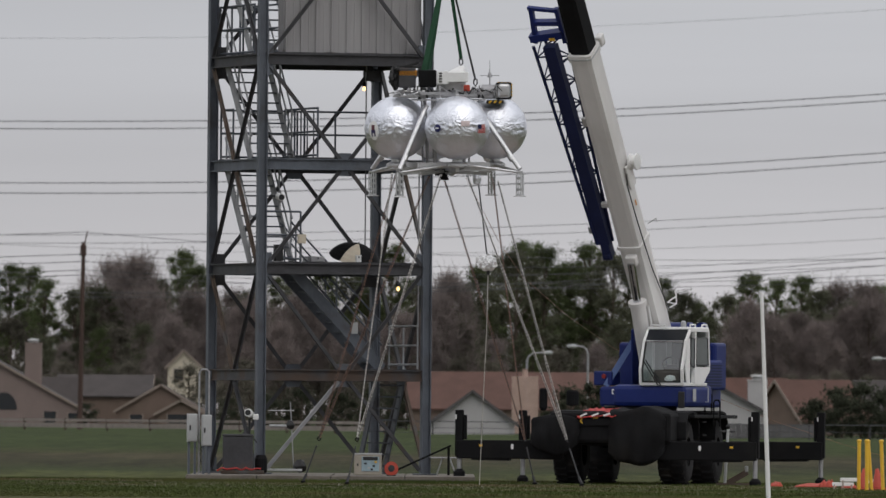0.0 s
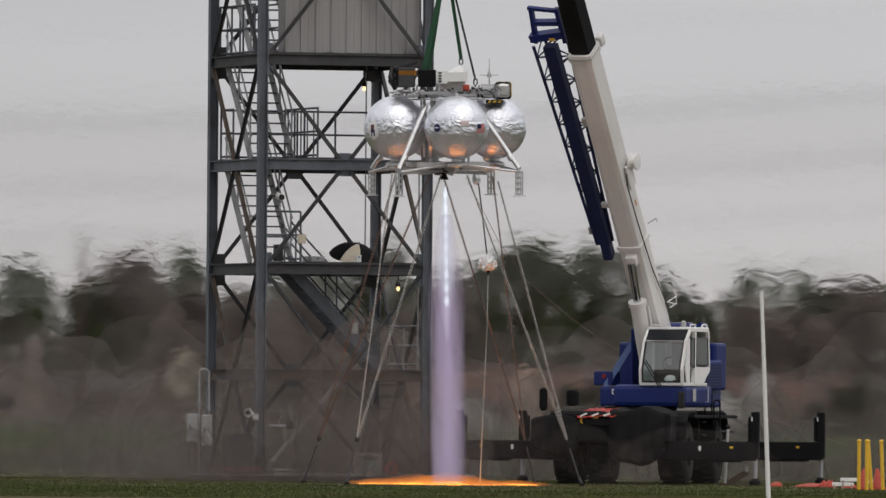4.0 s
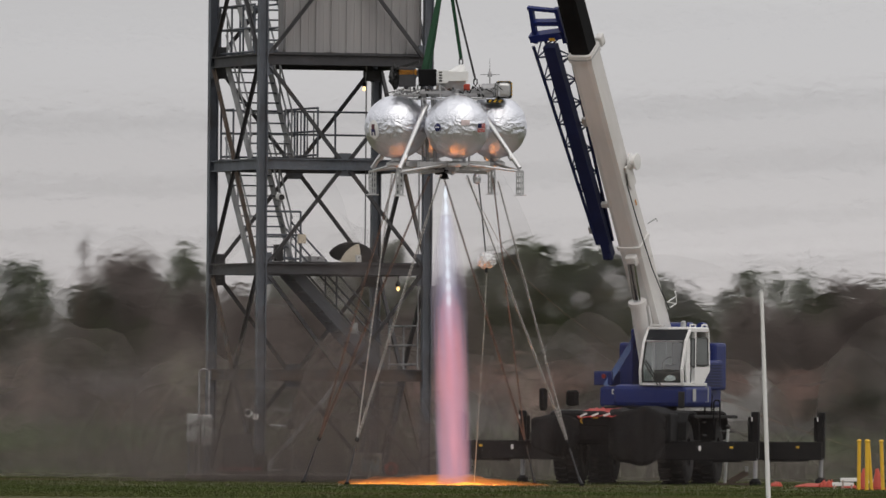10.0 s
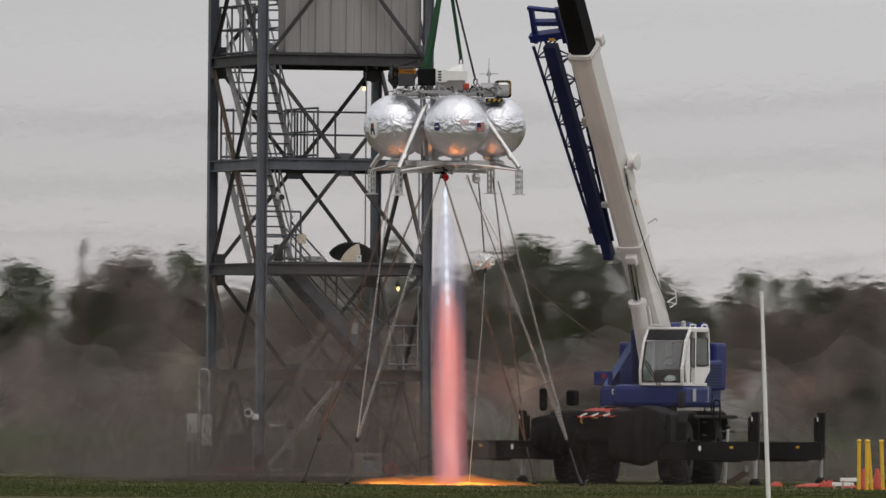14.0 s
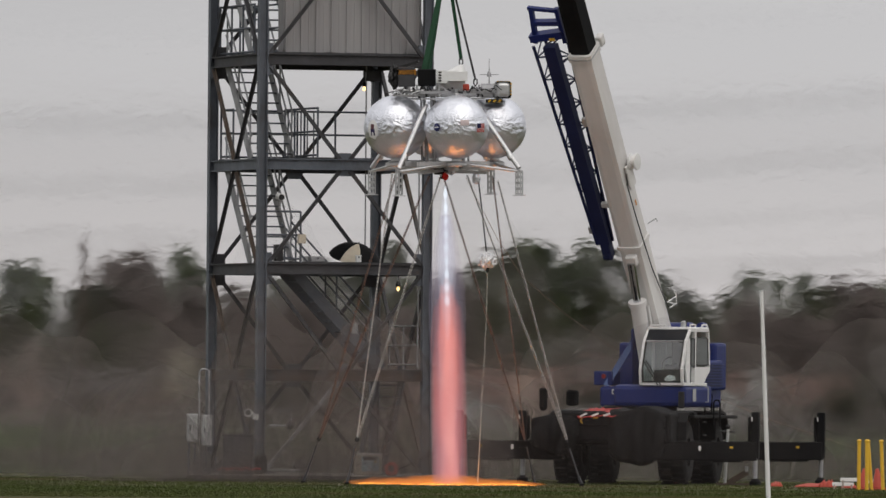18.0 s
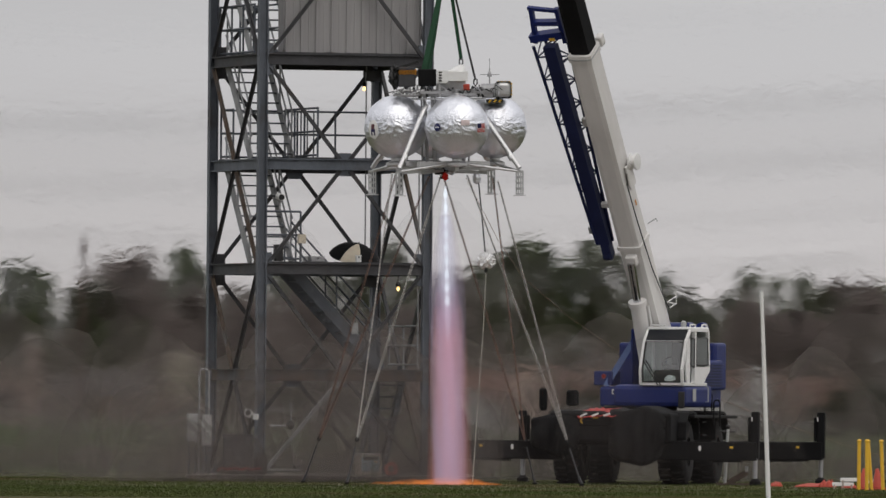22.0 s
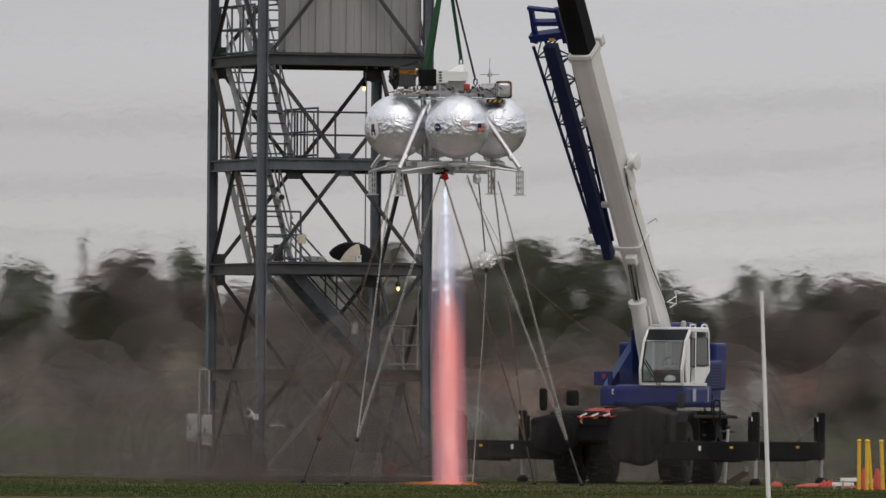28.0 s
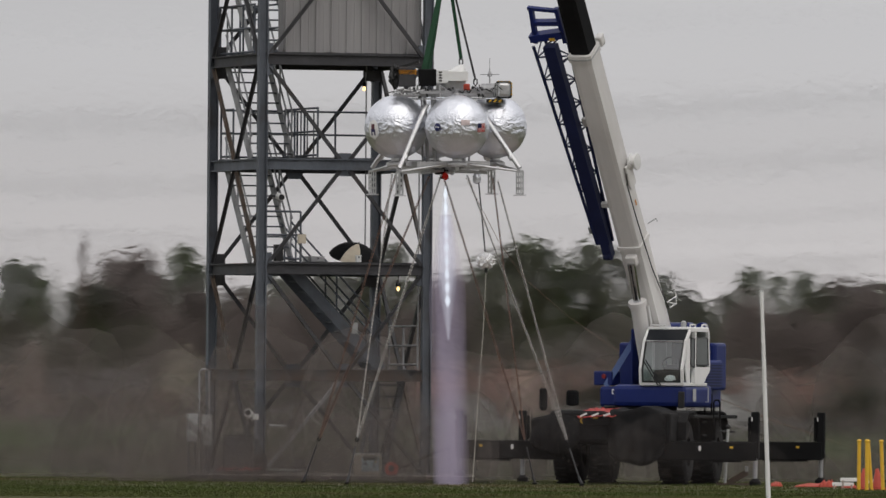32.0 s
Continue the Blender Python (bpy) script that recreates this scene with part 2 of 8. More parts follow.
def ground_material():
    """Rough mown turf: green, with tan and bare patches at several sizes."""
    m = bpy.data.materials.new("turf")
    m.use_nodes = True
    n, l = m.node_tree.nodes, m.node_tree.links
    b = n["Principled BSDF"]
    b.inputs["Roughness"].default_value = 0.95
    b.inputs["Specular IOR Level"].default_value = 0.1
    tc = n.new("ShaderNodeTexCoord")
    last = None
    for sc, a, c in ((0.012, (0.034, 0.082, 0.011), (0.056, 0.070, 0.020)), (0.09, (0.030, 0.070, 0.011), (0.066, 0.066, 0.026)), (0.35, (0.030, 0.052, 0.010), (0.056, 0.054, 0.025)), (6.0, (0.020, 0.034, 0.008), (0.066, 0.066, 0.031))):
        t = n.new("ShaderNodeTexNoise")
        t.inputs["Scale"].default_value, t.inputs["Detail"].default_value = sc, 6
        l.new(tc.outputs["Object"], t.inputs[0])
        r = n.new("ShaderNodeValToRGB")
        r.color_ramp.elements[0].position, r.color_ramp.elements[1].position = 0.38, 0.68
        r.color_ramp.elements[0].color, r.color_ramp.elements[1].color = (*a, 1), (*c, 1)
        l.new(t.outputs[0], r.inputs[0])
        if last is None:
            last = r.outputs[0]
        else:
            mx = n.new("ShaderNodeMix")
            mx.data_type = "RGBA"
            mx.inputs["Factor"].default_value = 0.45
            l.new(last, mx.inputs["A"])
            l.new(r.outputs[0], mx.inputs["B"])
            last = mx.outputs["Result"]
    # long mottles, and belts of lush, dry, rough and trodden grass across the field with ragged edges
    sep = n.new("ShaderNodeSeparateXYZ")
    l.new(tc.outputs["Object"], sep.inputs[0])
    edge = n.new("ShaderNodeTexNoise")
    edge.inputs["Scale"].default_value, edge.inputs["Detail"].default_value = 0.05, 6
    l.new(tc.outputs["Object"], edge.inputs[0])
    shift = n.new("ShaderNodeMath")
    shift.operation = "MULTIPLY_ADD"
    shift.inputs[1].default_value = 60.0
    l.new(edge.outputs[0], shift.inputs[0])
    l.new(sep.outputs["Y"], shift.inputs[2])
    mr = n.new("ShaderNodeMapRange")
    mr.inputs["From Min"].default_value, mr.inputs["From Max"].default_value = -40, 560
    l.new(shift.outputs[0], mr.inputs[0])
    belts = n.new("ShaderNodeValToRGB")
    e = belts.color_ramp.elements
    e[0].position, e[0].color = 0.02, (0.077, 0.066, 0.029, 1)
    e[1].position, e[1].color = 0.70, (0.038, 0.053, 0.016, 1)
    for pos, c in ((0.06, (0.067, 0.067, 0.023)), (0.17, (0.062, 0.067, 0.022)), (0.20, (0.035, 0.042, 0.016)), (0.27, (0.042, 0.037, 0.020)), (0.38, (0.057, 0.045, 0.029)), (0.44, (0.045, 0.046, 0.019)), (0.52, (0.033, 0.046, 0.013))):
        belts.color_ramp.elements.new(pos).color = (*c, 1)
    l.new(mr.outputs[0], belts.inputs[0])
    dry = n.new("ShaderNodeMix")
    dry.data_type = "RGBA"
    dry.inputs["Factor"].default_value = 0.78
    l.new(last, dry.inputs["A"])
    l.new(belts.outputs[0], dry.inputs["B"])
    last = dry.outputs["Result"]
    for sc, lo, hi in (((0.12, 0.016, 1.0), 0.75, 1.2), ((0.9, 0.045, 1.0), 0.70, 1.28), ((3.5, 0.16, 1.0), 0.72, 1.26)):
        mp = n.new("ShaderNodeMapping")
        mp.inputs["Scale"].default_value = sc
        l.new(tc.outputs["Object"], mp.inputs[0])
        mot = n.new("ShaderNodeTexNoise")
        mot.inputs["Scale"].default_value, mot.inputs["Detail"].default_value = 1.0, 5
        l.new(mp.outputs[0], mot.inputs[0])
        mk = n.new("ShaderNodeMapRange")
        mk.inputs["From Min"].default_value, mk.inputs["From Max"].default_value = 0.3, 0.7
        mk.inputs["To Min"].default_value, mk.inputs["To Max"].default_value = lo, hi
        l.new(mot.outputs[0], mk.inputs[0])
        mm = n.new("ShaderNodeMix")
        mm.data_type, mm.blend_type = "RGBA", "MULTIPLY"
        mm.inputs["Factor"].default_value = 1
        l.new(last, mm.inputs["A"])
        l.new(mk.outputs[0], mm.inputs["B"])
        last = mm.outputs["Result"]
    # unseen pale earth under the test stand, added to brighten the tank reflections
    away, ring, bare = n.new("ShaderNodeVectorMath"), n.new("ShaderNodeMapRange"), n.new("ShaderNodeMix")
    away.operation = "DISTANCE"
    away.inputs[1].default_value = (0.0, -2.5, 0.0)
    l.new(tc.outputs["Object"], away.inputs[0])
    ring.inputs["From Min"].default_value, ring.inputs["From Max"].default_value = 15.5, 11.5
    l.new(away.outputs["Value"], ring.inputs[0])
    bare.data_type = "RGBA"
    bare.inputs["B"].default_value = (0.215, 0.188, 0.165, 1)
    l.new(ring.outputs[0], bare.inputs["Factor"])
    l.new(last, bare.inputs["A"])
    last = bare.outputs["Result"]
    l.new(last, b.inputs["Base Color"])
    bp = n.new("ShaderNodeBump")
    bp.inputs["Strength"].default_value, bp.inputs["Distance"].default_value = 0.6, 0.06
    l.new(t.outputs[0], bp.inputs["Height"])
    l.new(bp.outputs[0], b.inputs["Normal"])
    return m


M = {
    "turf": ground_material(),
    "grass": material("grass_blades", (0.060, 0.080, 0.021), 0.8, 0, 0.22, 0.6, 0, (0.104, 0.088, 0.042), 0.56, spec=0.1),
    "concrete": material("pale_concrete", (0.175, 0.155, 0.132), 0.9, 0, 1.2, 0.3, 0.3, (0.10, 0.085, 0.07), 0.56),
    "steel": material("galvanised_steel", (0.118, 0.132, 0.155), 0.55, 0.35, 2.5, 0.30, 0.1, (0.075, 0.07, 0.07), 0.63, stretch=(1, 1, 0.4)),
    "steel_dark": material("dark_weathered_steel", (0.057, 0.057, 0.062), 0.65, 0.2, 2.5, 0.35, 0.1, (0.085, 0.055, 0.04), 0.66),
    "steel_rust": material("rusted_steel", (0.105, 0.076, 0.058), 0.8, 0.1, 4, 0.4, 0.3, (0.10, 0.10, 0.10), 0.6),
    "steel_stained": material("rust_stained_steel", (0.070, 0.070, 0.074), 0.65, 0.25, 3.0, 0.35, 0.1, (0.080, 0.055, 0.042), 0.54),
    "cladding": material("ribbed_sheet_metal", (0.33, 0.322, 0.325), 0.5, 0.35, 1.2, 0.18, 0.05, (0.20, 0.195, 0.19), 0.64, stretch=(2, 2, 0.15)),
    "grating": material("steel_grating", (0.06, 0.06, 0.065), 0.7, 0.2, 12, 0.4, 0.3),
    "foil": foil_material(),
    "foil_bright": material("wrinkled_kitchen_foil", (0.92, 0.92, 0.93), 0.28, 0.92, 9, 0.25, 1.0),
    "alu": material("brushed_aluminium", (0.62, 0.62, 0.63), 0.35, 0.9, 8, 0.15, 0.05),
    "chrome": material("polished_piston_steel", (0.50, 0.51, 0.53), 0.10, 1.0, 8, 0.05, 0.0),
    "alu_dull": material("dull_aluminium", (0.38, 0.38, 0.39), 0.5, 0.7, 8, 0.2, 0.05),
    "black": material("black_plastic", (0.012, 0.012, 0.013), 0.45, 0, 10, 0.2, 0.05),
    "black_matt": material("dusty_black_paint", (0.0078, 0.0078, 0.0086), 0.75, 0, 2, 0.4, 0.1, (0.016, 0.015, 0.014), 0.66, spec=0.15),
    "rubber": material("worn_rubber", (0.016, 0.016, 0.017), 0.85, 0, 5, 0.3, 0.3, (0.05, 0.046, 0.042), 0.65, spec=0.2),
    "orange": material("orange_foil", (0.62, 0.27, 0.04), 0.4, 0.4, 9, 0.2, 0.2),
    "white": material("white_paint", (0.82, 0.82, 0.81), 0.4, 0, 1.5, 0.07, 0.03, (0.58, 0.56, 0.53), 0.68, coat=0.2),
    "boom_white": material("boom_white_paint", (0.72, 0.705, 0.69), 0.42, 0, 0.9, 0.10, 0.03, (0.58, 0.555, 0.53), 0.62, stretch=(1, 1, 0.3), coat=0.2),
    "blue": material("crane_blue_paint", (0.010, 0.022, 0.135), 0.42, 0, 1.5, 0.15, 0.03, (0.016, 0.024, 0.09), 0.66, coat=0.0, spec=0.3),
    "navy": material("dark_blue_paint", (0.012, 0.018, 0.065), 0.5, 0, 2, 0.2, 0.03, spec=0.25),
    "pale_blue": material("faded_blue_paint", (0.13, 0.20, 0.42), 0.5, 0, 2, 0.12, 0.03),
    "red": material("red_vinyl", (0.40, 0.030, 0.026), 0.5, 0, 5, 0.15, 0.1),
    "hot_orange": material("orange_plastic", (0.40, 0.047, 0.024), 0.6, 0, 6, 0.15, 0.2),
    "yellow": material("yellow_paint", (0.72, 0.43, 0.03), 0.45, 0, 5, 0.12, 0.05, (0.5, 0.33, 0.06), 0.68),
    "green_web": material("green_sling_webbing", (0.010, 0.058, 0.026), 0.8, 0, 30, 0.3, 0.2),
    "chain": material("chain_steel", (0.72, 0.69, 0.65), 0.5, 0.5, 20, 0.3, 0.1),
    "chain_rust": material("rusty_chain", (0.29, 0.165, 0.115), 0.7, 0.3, 20, 0.3, 0.1),
    "side_glass": material("tinted_side_glass", (0.085, 0.10, 0.098), 0.12, 0, 1.2, 0.2, 0),
    "beige": material("beige_enamel", (0.36, 0.325, 0.27), 0.6, 0, 4, 0.15, 0.05),
    "flower": material("dull_weed_flower", (0.36, 0.35, 0.28), 0.8, 0, 20, 0.2, 0),
    "screen": material("grey_fence_boards", (0.115, 0.112, 0.115), 0.85, 0, 1.0, 0.3, 0.2, rand=0.2),
    "light_steel": material("bright_galvanised_steel", (0.33, 0.335, 0.345), 0.55, 0.35, 2.5, 0.25, 0.1, (0.14, 0.14, 0.14), 0.63),
    "rope": material("rope", (0.42, 0.40, 0.36), 0.9, 0, 30, 0.2, 0.2),
    "glass": glass_material("cab_glass", (0.86, 0.94, 0.94)),
    "cab_lining": material("grey_cab_lining", (0.44, 0.47, 0.46), 0.8, 0, 3, 0.15, 0.05),
    "cream": material("cream_canvas", (0.62, 0.55, 0.44), 0.8, 0, 5, 0.12, 0.1),
    "grey_box": material("light_grey_enamel", (0.42, 0.43, 0.43), 0.5, 0, 2, 0.12, 0.03, (0.3, 0.29, 0.27), 0.66),
    "trunk": material("rough_bark", (0.075, 0.055, 0.042), 0.9, 0, 3, 0.4, 0.5, stretch=(1, 1, 0.2)),
    "pine": leaf_material("pine_needles", (0.100, 0.122, 0.058), 0.5, 0.4, 0.25),
    "oak": leaf_material("dull_evergreen_leaves", (0.108, 0.112, 0.076), 0.5, 0.4, 0.28),
    "twig": leaf_material("bare_winter_twigs", (0.225, 0.190, 0.178), 0.5, 0.3, 0.2),
    "scrub": leaf_material("dry_undergrowth", (0.150, 0.138, 0.112), 0.6, 0.4, 0.3),
    "shrub": leaf_material("dark_shrub_leaves", (0.060, 0.066, 0.046), 1.0, 0.35, 0.2),
    "stucco": material("beige_siding", (0.215, 0.165, 0.150), 0.85, 0, 0.6, 0.1, 0.1),
    "tan": material("tan_brick_wall", (0.165, 0.120, 0.096), 0.9, 0, 0.8, 0.15, 0.1),
    "pink_brick": material("pink_brick_chimney", (0.43, 0.31, 0.26), 0.9, 0, 1.5, 0.15, 0.1),
    "siding_white": material("white_siding", (0.43, 0.42, 0.42), 0.7, 0, 0.7, 0.08, 0.05),
    "shingle": material("grey_brown_shingles", (0.058, 0.049, 0.047), 0.9, 0, 0.6, 0.25, 0.3),
    "shingle_red": material("rust_red_shingles", (0.105, 0.055, 0.043), 0.9, 0, 0.6, 0.25, 0.3),
    "shingle_grey": material("grey_shingles", (0.085, 0.080, 0.080), 0.9, 0, 0.6, 0.25, 0.3),
    "trimwood": material("pale_wood_trim", (0.27, 0.22, 0.185), 0.8, 0, 2, 0.12, 0.1),
    "fence_wood": material("weathered_fence_boards", (0.27, 0.23, 0.205), 0.9, 0, 1, 0.25, 0.2),
    "dark_window": material("dark_window_glass", (0.02, 0.022, 0.026), 0.15, 0, 1, 0.1, 0),
    "pole_wood": material("creosoted_wood", (0.07, 0.042, 0.034), 0.9, 0, 2, 0.3, 0.3, stretch=(1, 1, 0.1)),
    "wire": material("weathered_cable", (0.12, 0.12, 0.125), 0.6, 0.3, 3, 0.1, 0),
    "bulb": glow_material("warm_bulb", (1.0, 0.62, 0.22), 3.2),
    "tail": material("red_lens", (0.30, 0.02, 0.015), 0.3),
}


# ---- mesh helpers ----
def thing(name, m, label, category="", group="", kind=""):
    ob = new(name)
    ob.empty_display_size = 0.2
    ob.matrix_basis = m
    return tagged(ob, label, category, group, kind)


def part(name, bm, mat, parent, label="", smooth=False, at=None):
    """Link a bmesh as one mesh under a thing or a part."""
    me = bpy.data.meshes.new(name)
    bm.to_mesh(me)
    bm.free()
    me.materials.append(M[mat] if isinstance(mat, str) else mat)
    if smooth:
        me.shade_smooth()
    ob = new(name, me)
    ob.parent = parent
    if at is not None:
        ob.matrix_basis = at
    if label:
        tagged(ob, label)
    return ob


def share(name, src, parent, m):
    """Another piece on the same mesh."""
    ob = new(name, src.data)
    ob.parent = parent
    ob.matrix_basis = m
    return ob


def hull(bm, pts, faces):
    vs = [bm.verts.new(p) for p in pts]
    for f in faces:
        bm.faces.new([vs[i] for i in f])


CUBE = ((0, 3, 2, 1), (4, 5, 6, 7), (0, 1, 5, 4), (1, 2, 6, 5), (2, 3, 7, 6), (3, 0, 4, 7))


def box(bm, c, s, rot=None):
    """A box with its centre at c and sizes s."""
    c = Vector(c)
    pts = []
    for dz in (-1, 1):
        for dx, dy in ((-1, -1), (1, -1), (1, 1), (-1, 1)):
            p = Vector((dx * s[0] / 2, dy * s[1] / 2, dz * s[2] / 2))
            pts.append(c + (rot @ p if rot else p))
    hull(bm, pts, CUBE)


def rbox(c, s, r=0.02, rot=None):
    """A bmesh of one box with bevelled edges."""
    bm = bmesh.new()
    box(bm, c, s, rot)
    bmesh.ops.bevel(bm, geom=bm.edges[:], offset=r, segments=2, affect="EDGES", profile=0.5)
    return bm


def axes(p, q, up=(0, 0, 1)):
    d = (Vector(q) - Vector(p)).normalized()
    u = Vector(up)
    if abs(d.dot(u)) > 0.98:
        u = Vector((0, 1, 0))
    x = d.cross(u).normalized()
    return d, x, x.cross(d).normalized()


def bar(bm, p, q, w, h, up=(0, 0, 1)):
    """A square bar from p to q, w across and h high."""
    p, q = Vector(p), Vector(q)
    d, x, z = axes(p, q, up)
    pts = []
    for e in (p, q):
        for a, b in ((-1, -1), (1, -1), (1, 1), (-1, 1)):
            pts.append(e + x * a * w / 2 + z * b * h / 2)
    hull(bm, pts, CUBE)


def ibeam(bm, p, q, w, h, up=(0, 0, 1), t=0.02):
    """One rolled I-section from p to q."""
    p, q = Vector(p), Vector(q)
    d, x, z = axes(p, q, up)
    W_, H_, v = w / 2, h / 2, t / 2
    sec = ((-W_, -H_), (W_, -H_), (W_, -H_ + t), (v, -H_ + t), (v, H_ - t), (W_, H_ - t), (W_, H_), (-W_, H_), (-W_, H_ - t), (-v, H_ - t), (-v, -H_ + t), (-W_, -H_ + t))
    pts = [e + x * a + z * b for e in (p, q) for a, b in sec]
    n = len(sec)
    hull(bm, pts, [tuple(range(n - 1, -1, -1)), tuple(range(n, 2 * n))] + [(k, (k + 1) % n, n + (k + 1) % n, n + k) for k in range(n)])


def tube(bm, p, q, r, r2=None, seg=10, caps=True):
    p, q = Vector(p), Vector(q)
    r2 = r if r2 is None else r2
    d, x, z = axes(p, q)
    a = [[bm.verts.new(e + (x * math.cos(k * math.tau / seg) + z * math.sin(k * math.tau / seg)) * rr) for k in range(seg)] for e, rr in ((p, r), (q, r2))]
    for k in range(seg):
        bm.faces.new((a[0][k], a[0][(k + 1) % seg], a[1][(k + 1) % seg], a[1][k]))
    if caps:
        bm.faces.new(a[0][::-1])
        bm.faces.new(a[1])


def lathe(bm, rings, seg=24, axis=Matrix.Identity(4), caps=True):
    """Rings of (radius, height) turned about the axis."""
    rows = [[bm.verts.new(axis @ Vector((r * math.cos(k * math.tau / seg), r * math.sin(k * math.tau / seg), z))) for k in range(seg)] for r, z in rings]
    for a, b in zip(rows, rows[1:]):
        for k in range(seg):
            bm.faces.new((a[k], a[(k + 1) % seg], b[(k + 1) % seg], b[k]))
    if caps:
        bm.faces.new(rows[0][::-1])
        bm.faces.new(rows[-1])


def path_tube(bm, pts, r, seg=8):
    """A bent pipe through the points, in one piece."""
    pts = [Vector(p) for p in pts]
    rows = []
    x = None
    for i, p in enumerate(pts):
        d = (pts[min(i + 1, len(pts) - 1)] - pts[max(i - 1, 0)]).normalized()
        if x is None:
            x = d.cross(Vector((0, 0, 1)) if abs(d.z) < 0.95 else Vector((0, 1, 0))).normalized()
        x = (x - d * x.dot(d)).normalized()
        z = d.cross(x)
        rows.append([bm.verts.new(p + (x * math.cos(k * math.tau / seg) + z * math.sin(k * math.tau / seg)) * r) for k in range(seg)])
    for a, b in zip(rows, rows[1:]):
        for k in range(seg):
            bm.faces.new((a[k], a[(k + 1) % seg], b[(k + 1) % seg], b[k]))
    bm.faces.new(rows[0][::-1])
    bm.faces.new(rows[-1])


def angle_bar(bm, p, q, w, t, nrm):
    """An angle section: one leg flat on the face, one standing out along nrm."""
    p, q, nrm = Vector(p), Vector(q), Vector(nrm)
    d = (q - p).normalized()
    s = d.cross(nrm).normalized()
    sec = ((-w / 2, 0), (w / 2, 0), (w / 2, t), (-w / 2 + t, t), (-w / 2 + t, w * 0.8), (-w / 2, w * 0.8))
    pts = [e + s * a + nrm * b for e in (p, q) for a, b in sec]
    n = 6
    hull(bm, pts, [tuple(range(n - 1, -1, -1)), tuple(range(n, 2 * n))] + [(k, (k + 1) % n, n + (k + 1) % n, n + k) for k in range(n)])


def blob(bm, c, r, s=(1, 1, 1), rough=0.0, freq=3.0, sub=3, seed=0.0):
    made = bmesh.ops.create_icosphere(bm, subdivisions=sub, radius=1.0)["verts"]
    for v in made:
        k = 1 + rough * noise.noise(v.co * freq + Vector((seed, seed * 1.7, 0)))
        v.co = Vector(c) + Vector((v.co.x * s[0], v.co.y * s[1], v.co.z * s[2])) * r * k


def one(fn, *a, **k):
    bm = bmesh.new()
    fn(bm, *a, **k)
    return bm


# ---- ground ----
def build_ground():
    bm = bmesh.new()
    bmesh.ops.create_grid(bm, x_segments=60, y_segments=120, size=1.0)
    for v in bm.verts:
        v.co = Vector((v.co.x * abs(v.co.x) * 2200, -700 + (v.co.y + 1) * 0.5 * 5200, 0))
    g = part("ground", bm, "turf", None)
    tagged(g, "flat grassy field with tan and bare patches", "ground", kind="structure")
    # short turf tufts where the field lies nearest
    rng = np.random.default_rng(3)
    n = 190000
    xs = rng.uniform(-9.6, 9.6, n)
    ys = -46 + 60 * rng.random(n)
    hs = rng.uniform(0.010, 0.030, n) * (1 + 1.2 * (rng.random(n) > 0.96))
    an = rng.uniform(0, math.pi, n)
    w = rng.uniform(0.004, 0.014, n)
    lean = rng.normal(0, 0.025, (n, 2))
    verts = np.zeros((n, 3, 3))
    verts[:, 0] = np.stack([xs - w * np.cos(an), ys - w * np.sin(an), np.zeros(n) - 0.005], 1)
    verts[:, 1] = np.stack([xs + w * np.cos(an), ys + w * np.sin(an), np.zeros(n) - 0.005], 1)
    verts[:, 2] = np.stack([xs + lean[:, 0], ys + lean[:, 1], hs], 1)
    # longer, unmown grass along the front of the slab
    edge = rng.random(n) < 0.05
    xs_e, ys_e = rng.uniform(-5.6, 0.95, n), rng.uniform(1.7, 2.35, n)
    for j, (ox, oy, oz) in enumerate(((-0.008, 0, 0), (0.008, 0, 0), (0, 0, 1))):
        verts[edge, j] = np.stack([xs_e + ox + (lean[:, 0] if oz else 0), ys_e, (0.03 + 0.07 * rng.random(n) ** 2) * oz - 0.004], 1)[edge]
    keep = edge | ~((xs > -5.3) & (xs < 0.9) & (ys > 2.3))
    verts = verts[keep]
    me = bpy.data.meshes.new("grass_tufts")
    me.from_pydata(verts.reshape(-1, 3).tolist(), [], [(3 * i, 3 * i + 1, 3 * i + 2) for i in range(len(verts))])
    me.materials.append(M["grass"])
    tagged(new("grass_tufts", me), "short rough grass with dry blades", "grass", kind="stuff")


build_ground()


def build_flowers():
    """Small pale weed flowers scattered in the turf."""
    rng = np.random.default_rng(8)
    verts, faces = [], []
    for k in range(130):
        x = rng.normal(1.2, 2.6) if k % 3 else rng.uniform(-8, 9)
        y, z, r = rng.uniform(-40, 1.5), rng.uniform(0.015, 0.035), rng.uniform(0.003, 0.0055)
        o = len(verts)
        verts += [(x, y, z + r), (x - r, y, z), (x, y - r, z), (x + r, y, z), (x, y + r, z), (x, y, z - 0.04)]
        faces += [(o, o + 1, o + 2), (o, o + 2, o + 3), (o, o + 3, o + 4), (o, o + 4, o + 1), (o + 5, o + 2, o + 1), (o + 5, o + 3, o + 2)]
    me = bpy.data.meshes.new("weed_flowers")
    me.from_pydata(verts, [], faces)
    me.materials.append(M["flower"])
    tagged(new("weed_flowers", me), "tiny pale weed flowers scattered in the grass", "flowers", kind="stuff")


build_flowers()


def build_pad():
    pad = thing("concrete_pad", pose(0, 0, 0), "long pale concrete slab under the test tower", "pavement", kind="structure")
    x = -5.2
    for k, w in enumerate((1.45, 1.5, 1.5, 1.45)):
        bm = rbox((x + w / 2, 8.6, 0.065), (w - 0.02, 12.4, 0.15), 0.015)
        part("slab", bm, "concrete", pad)
        x += w


build_pad()


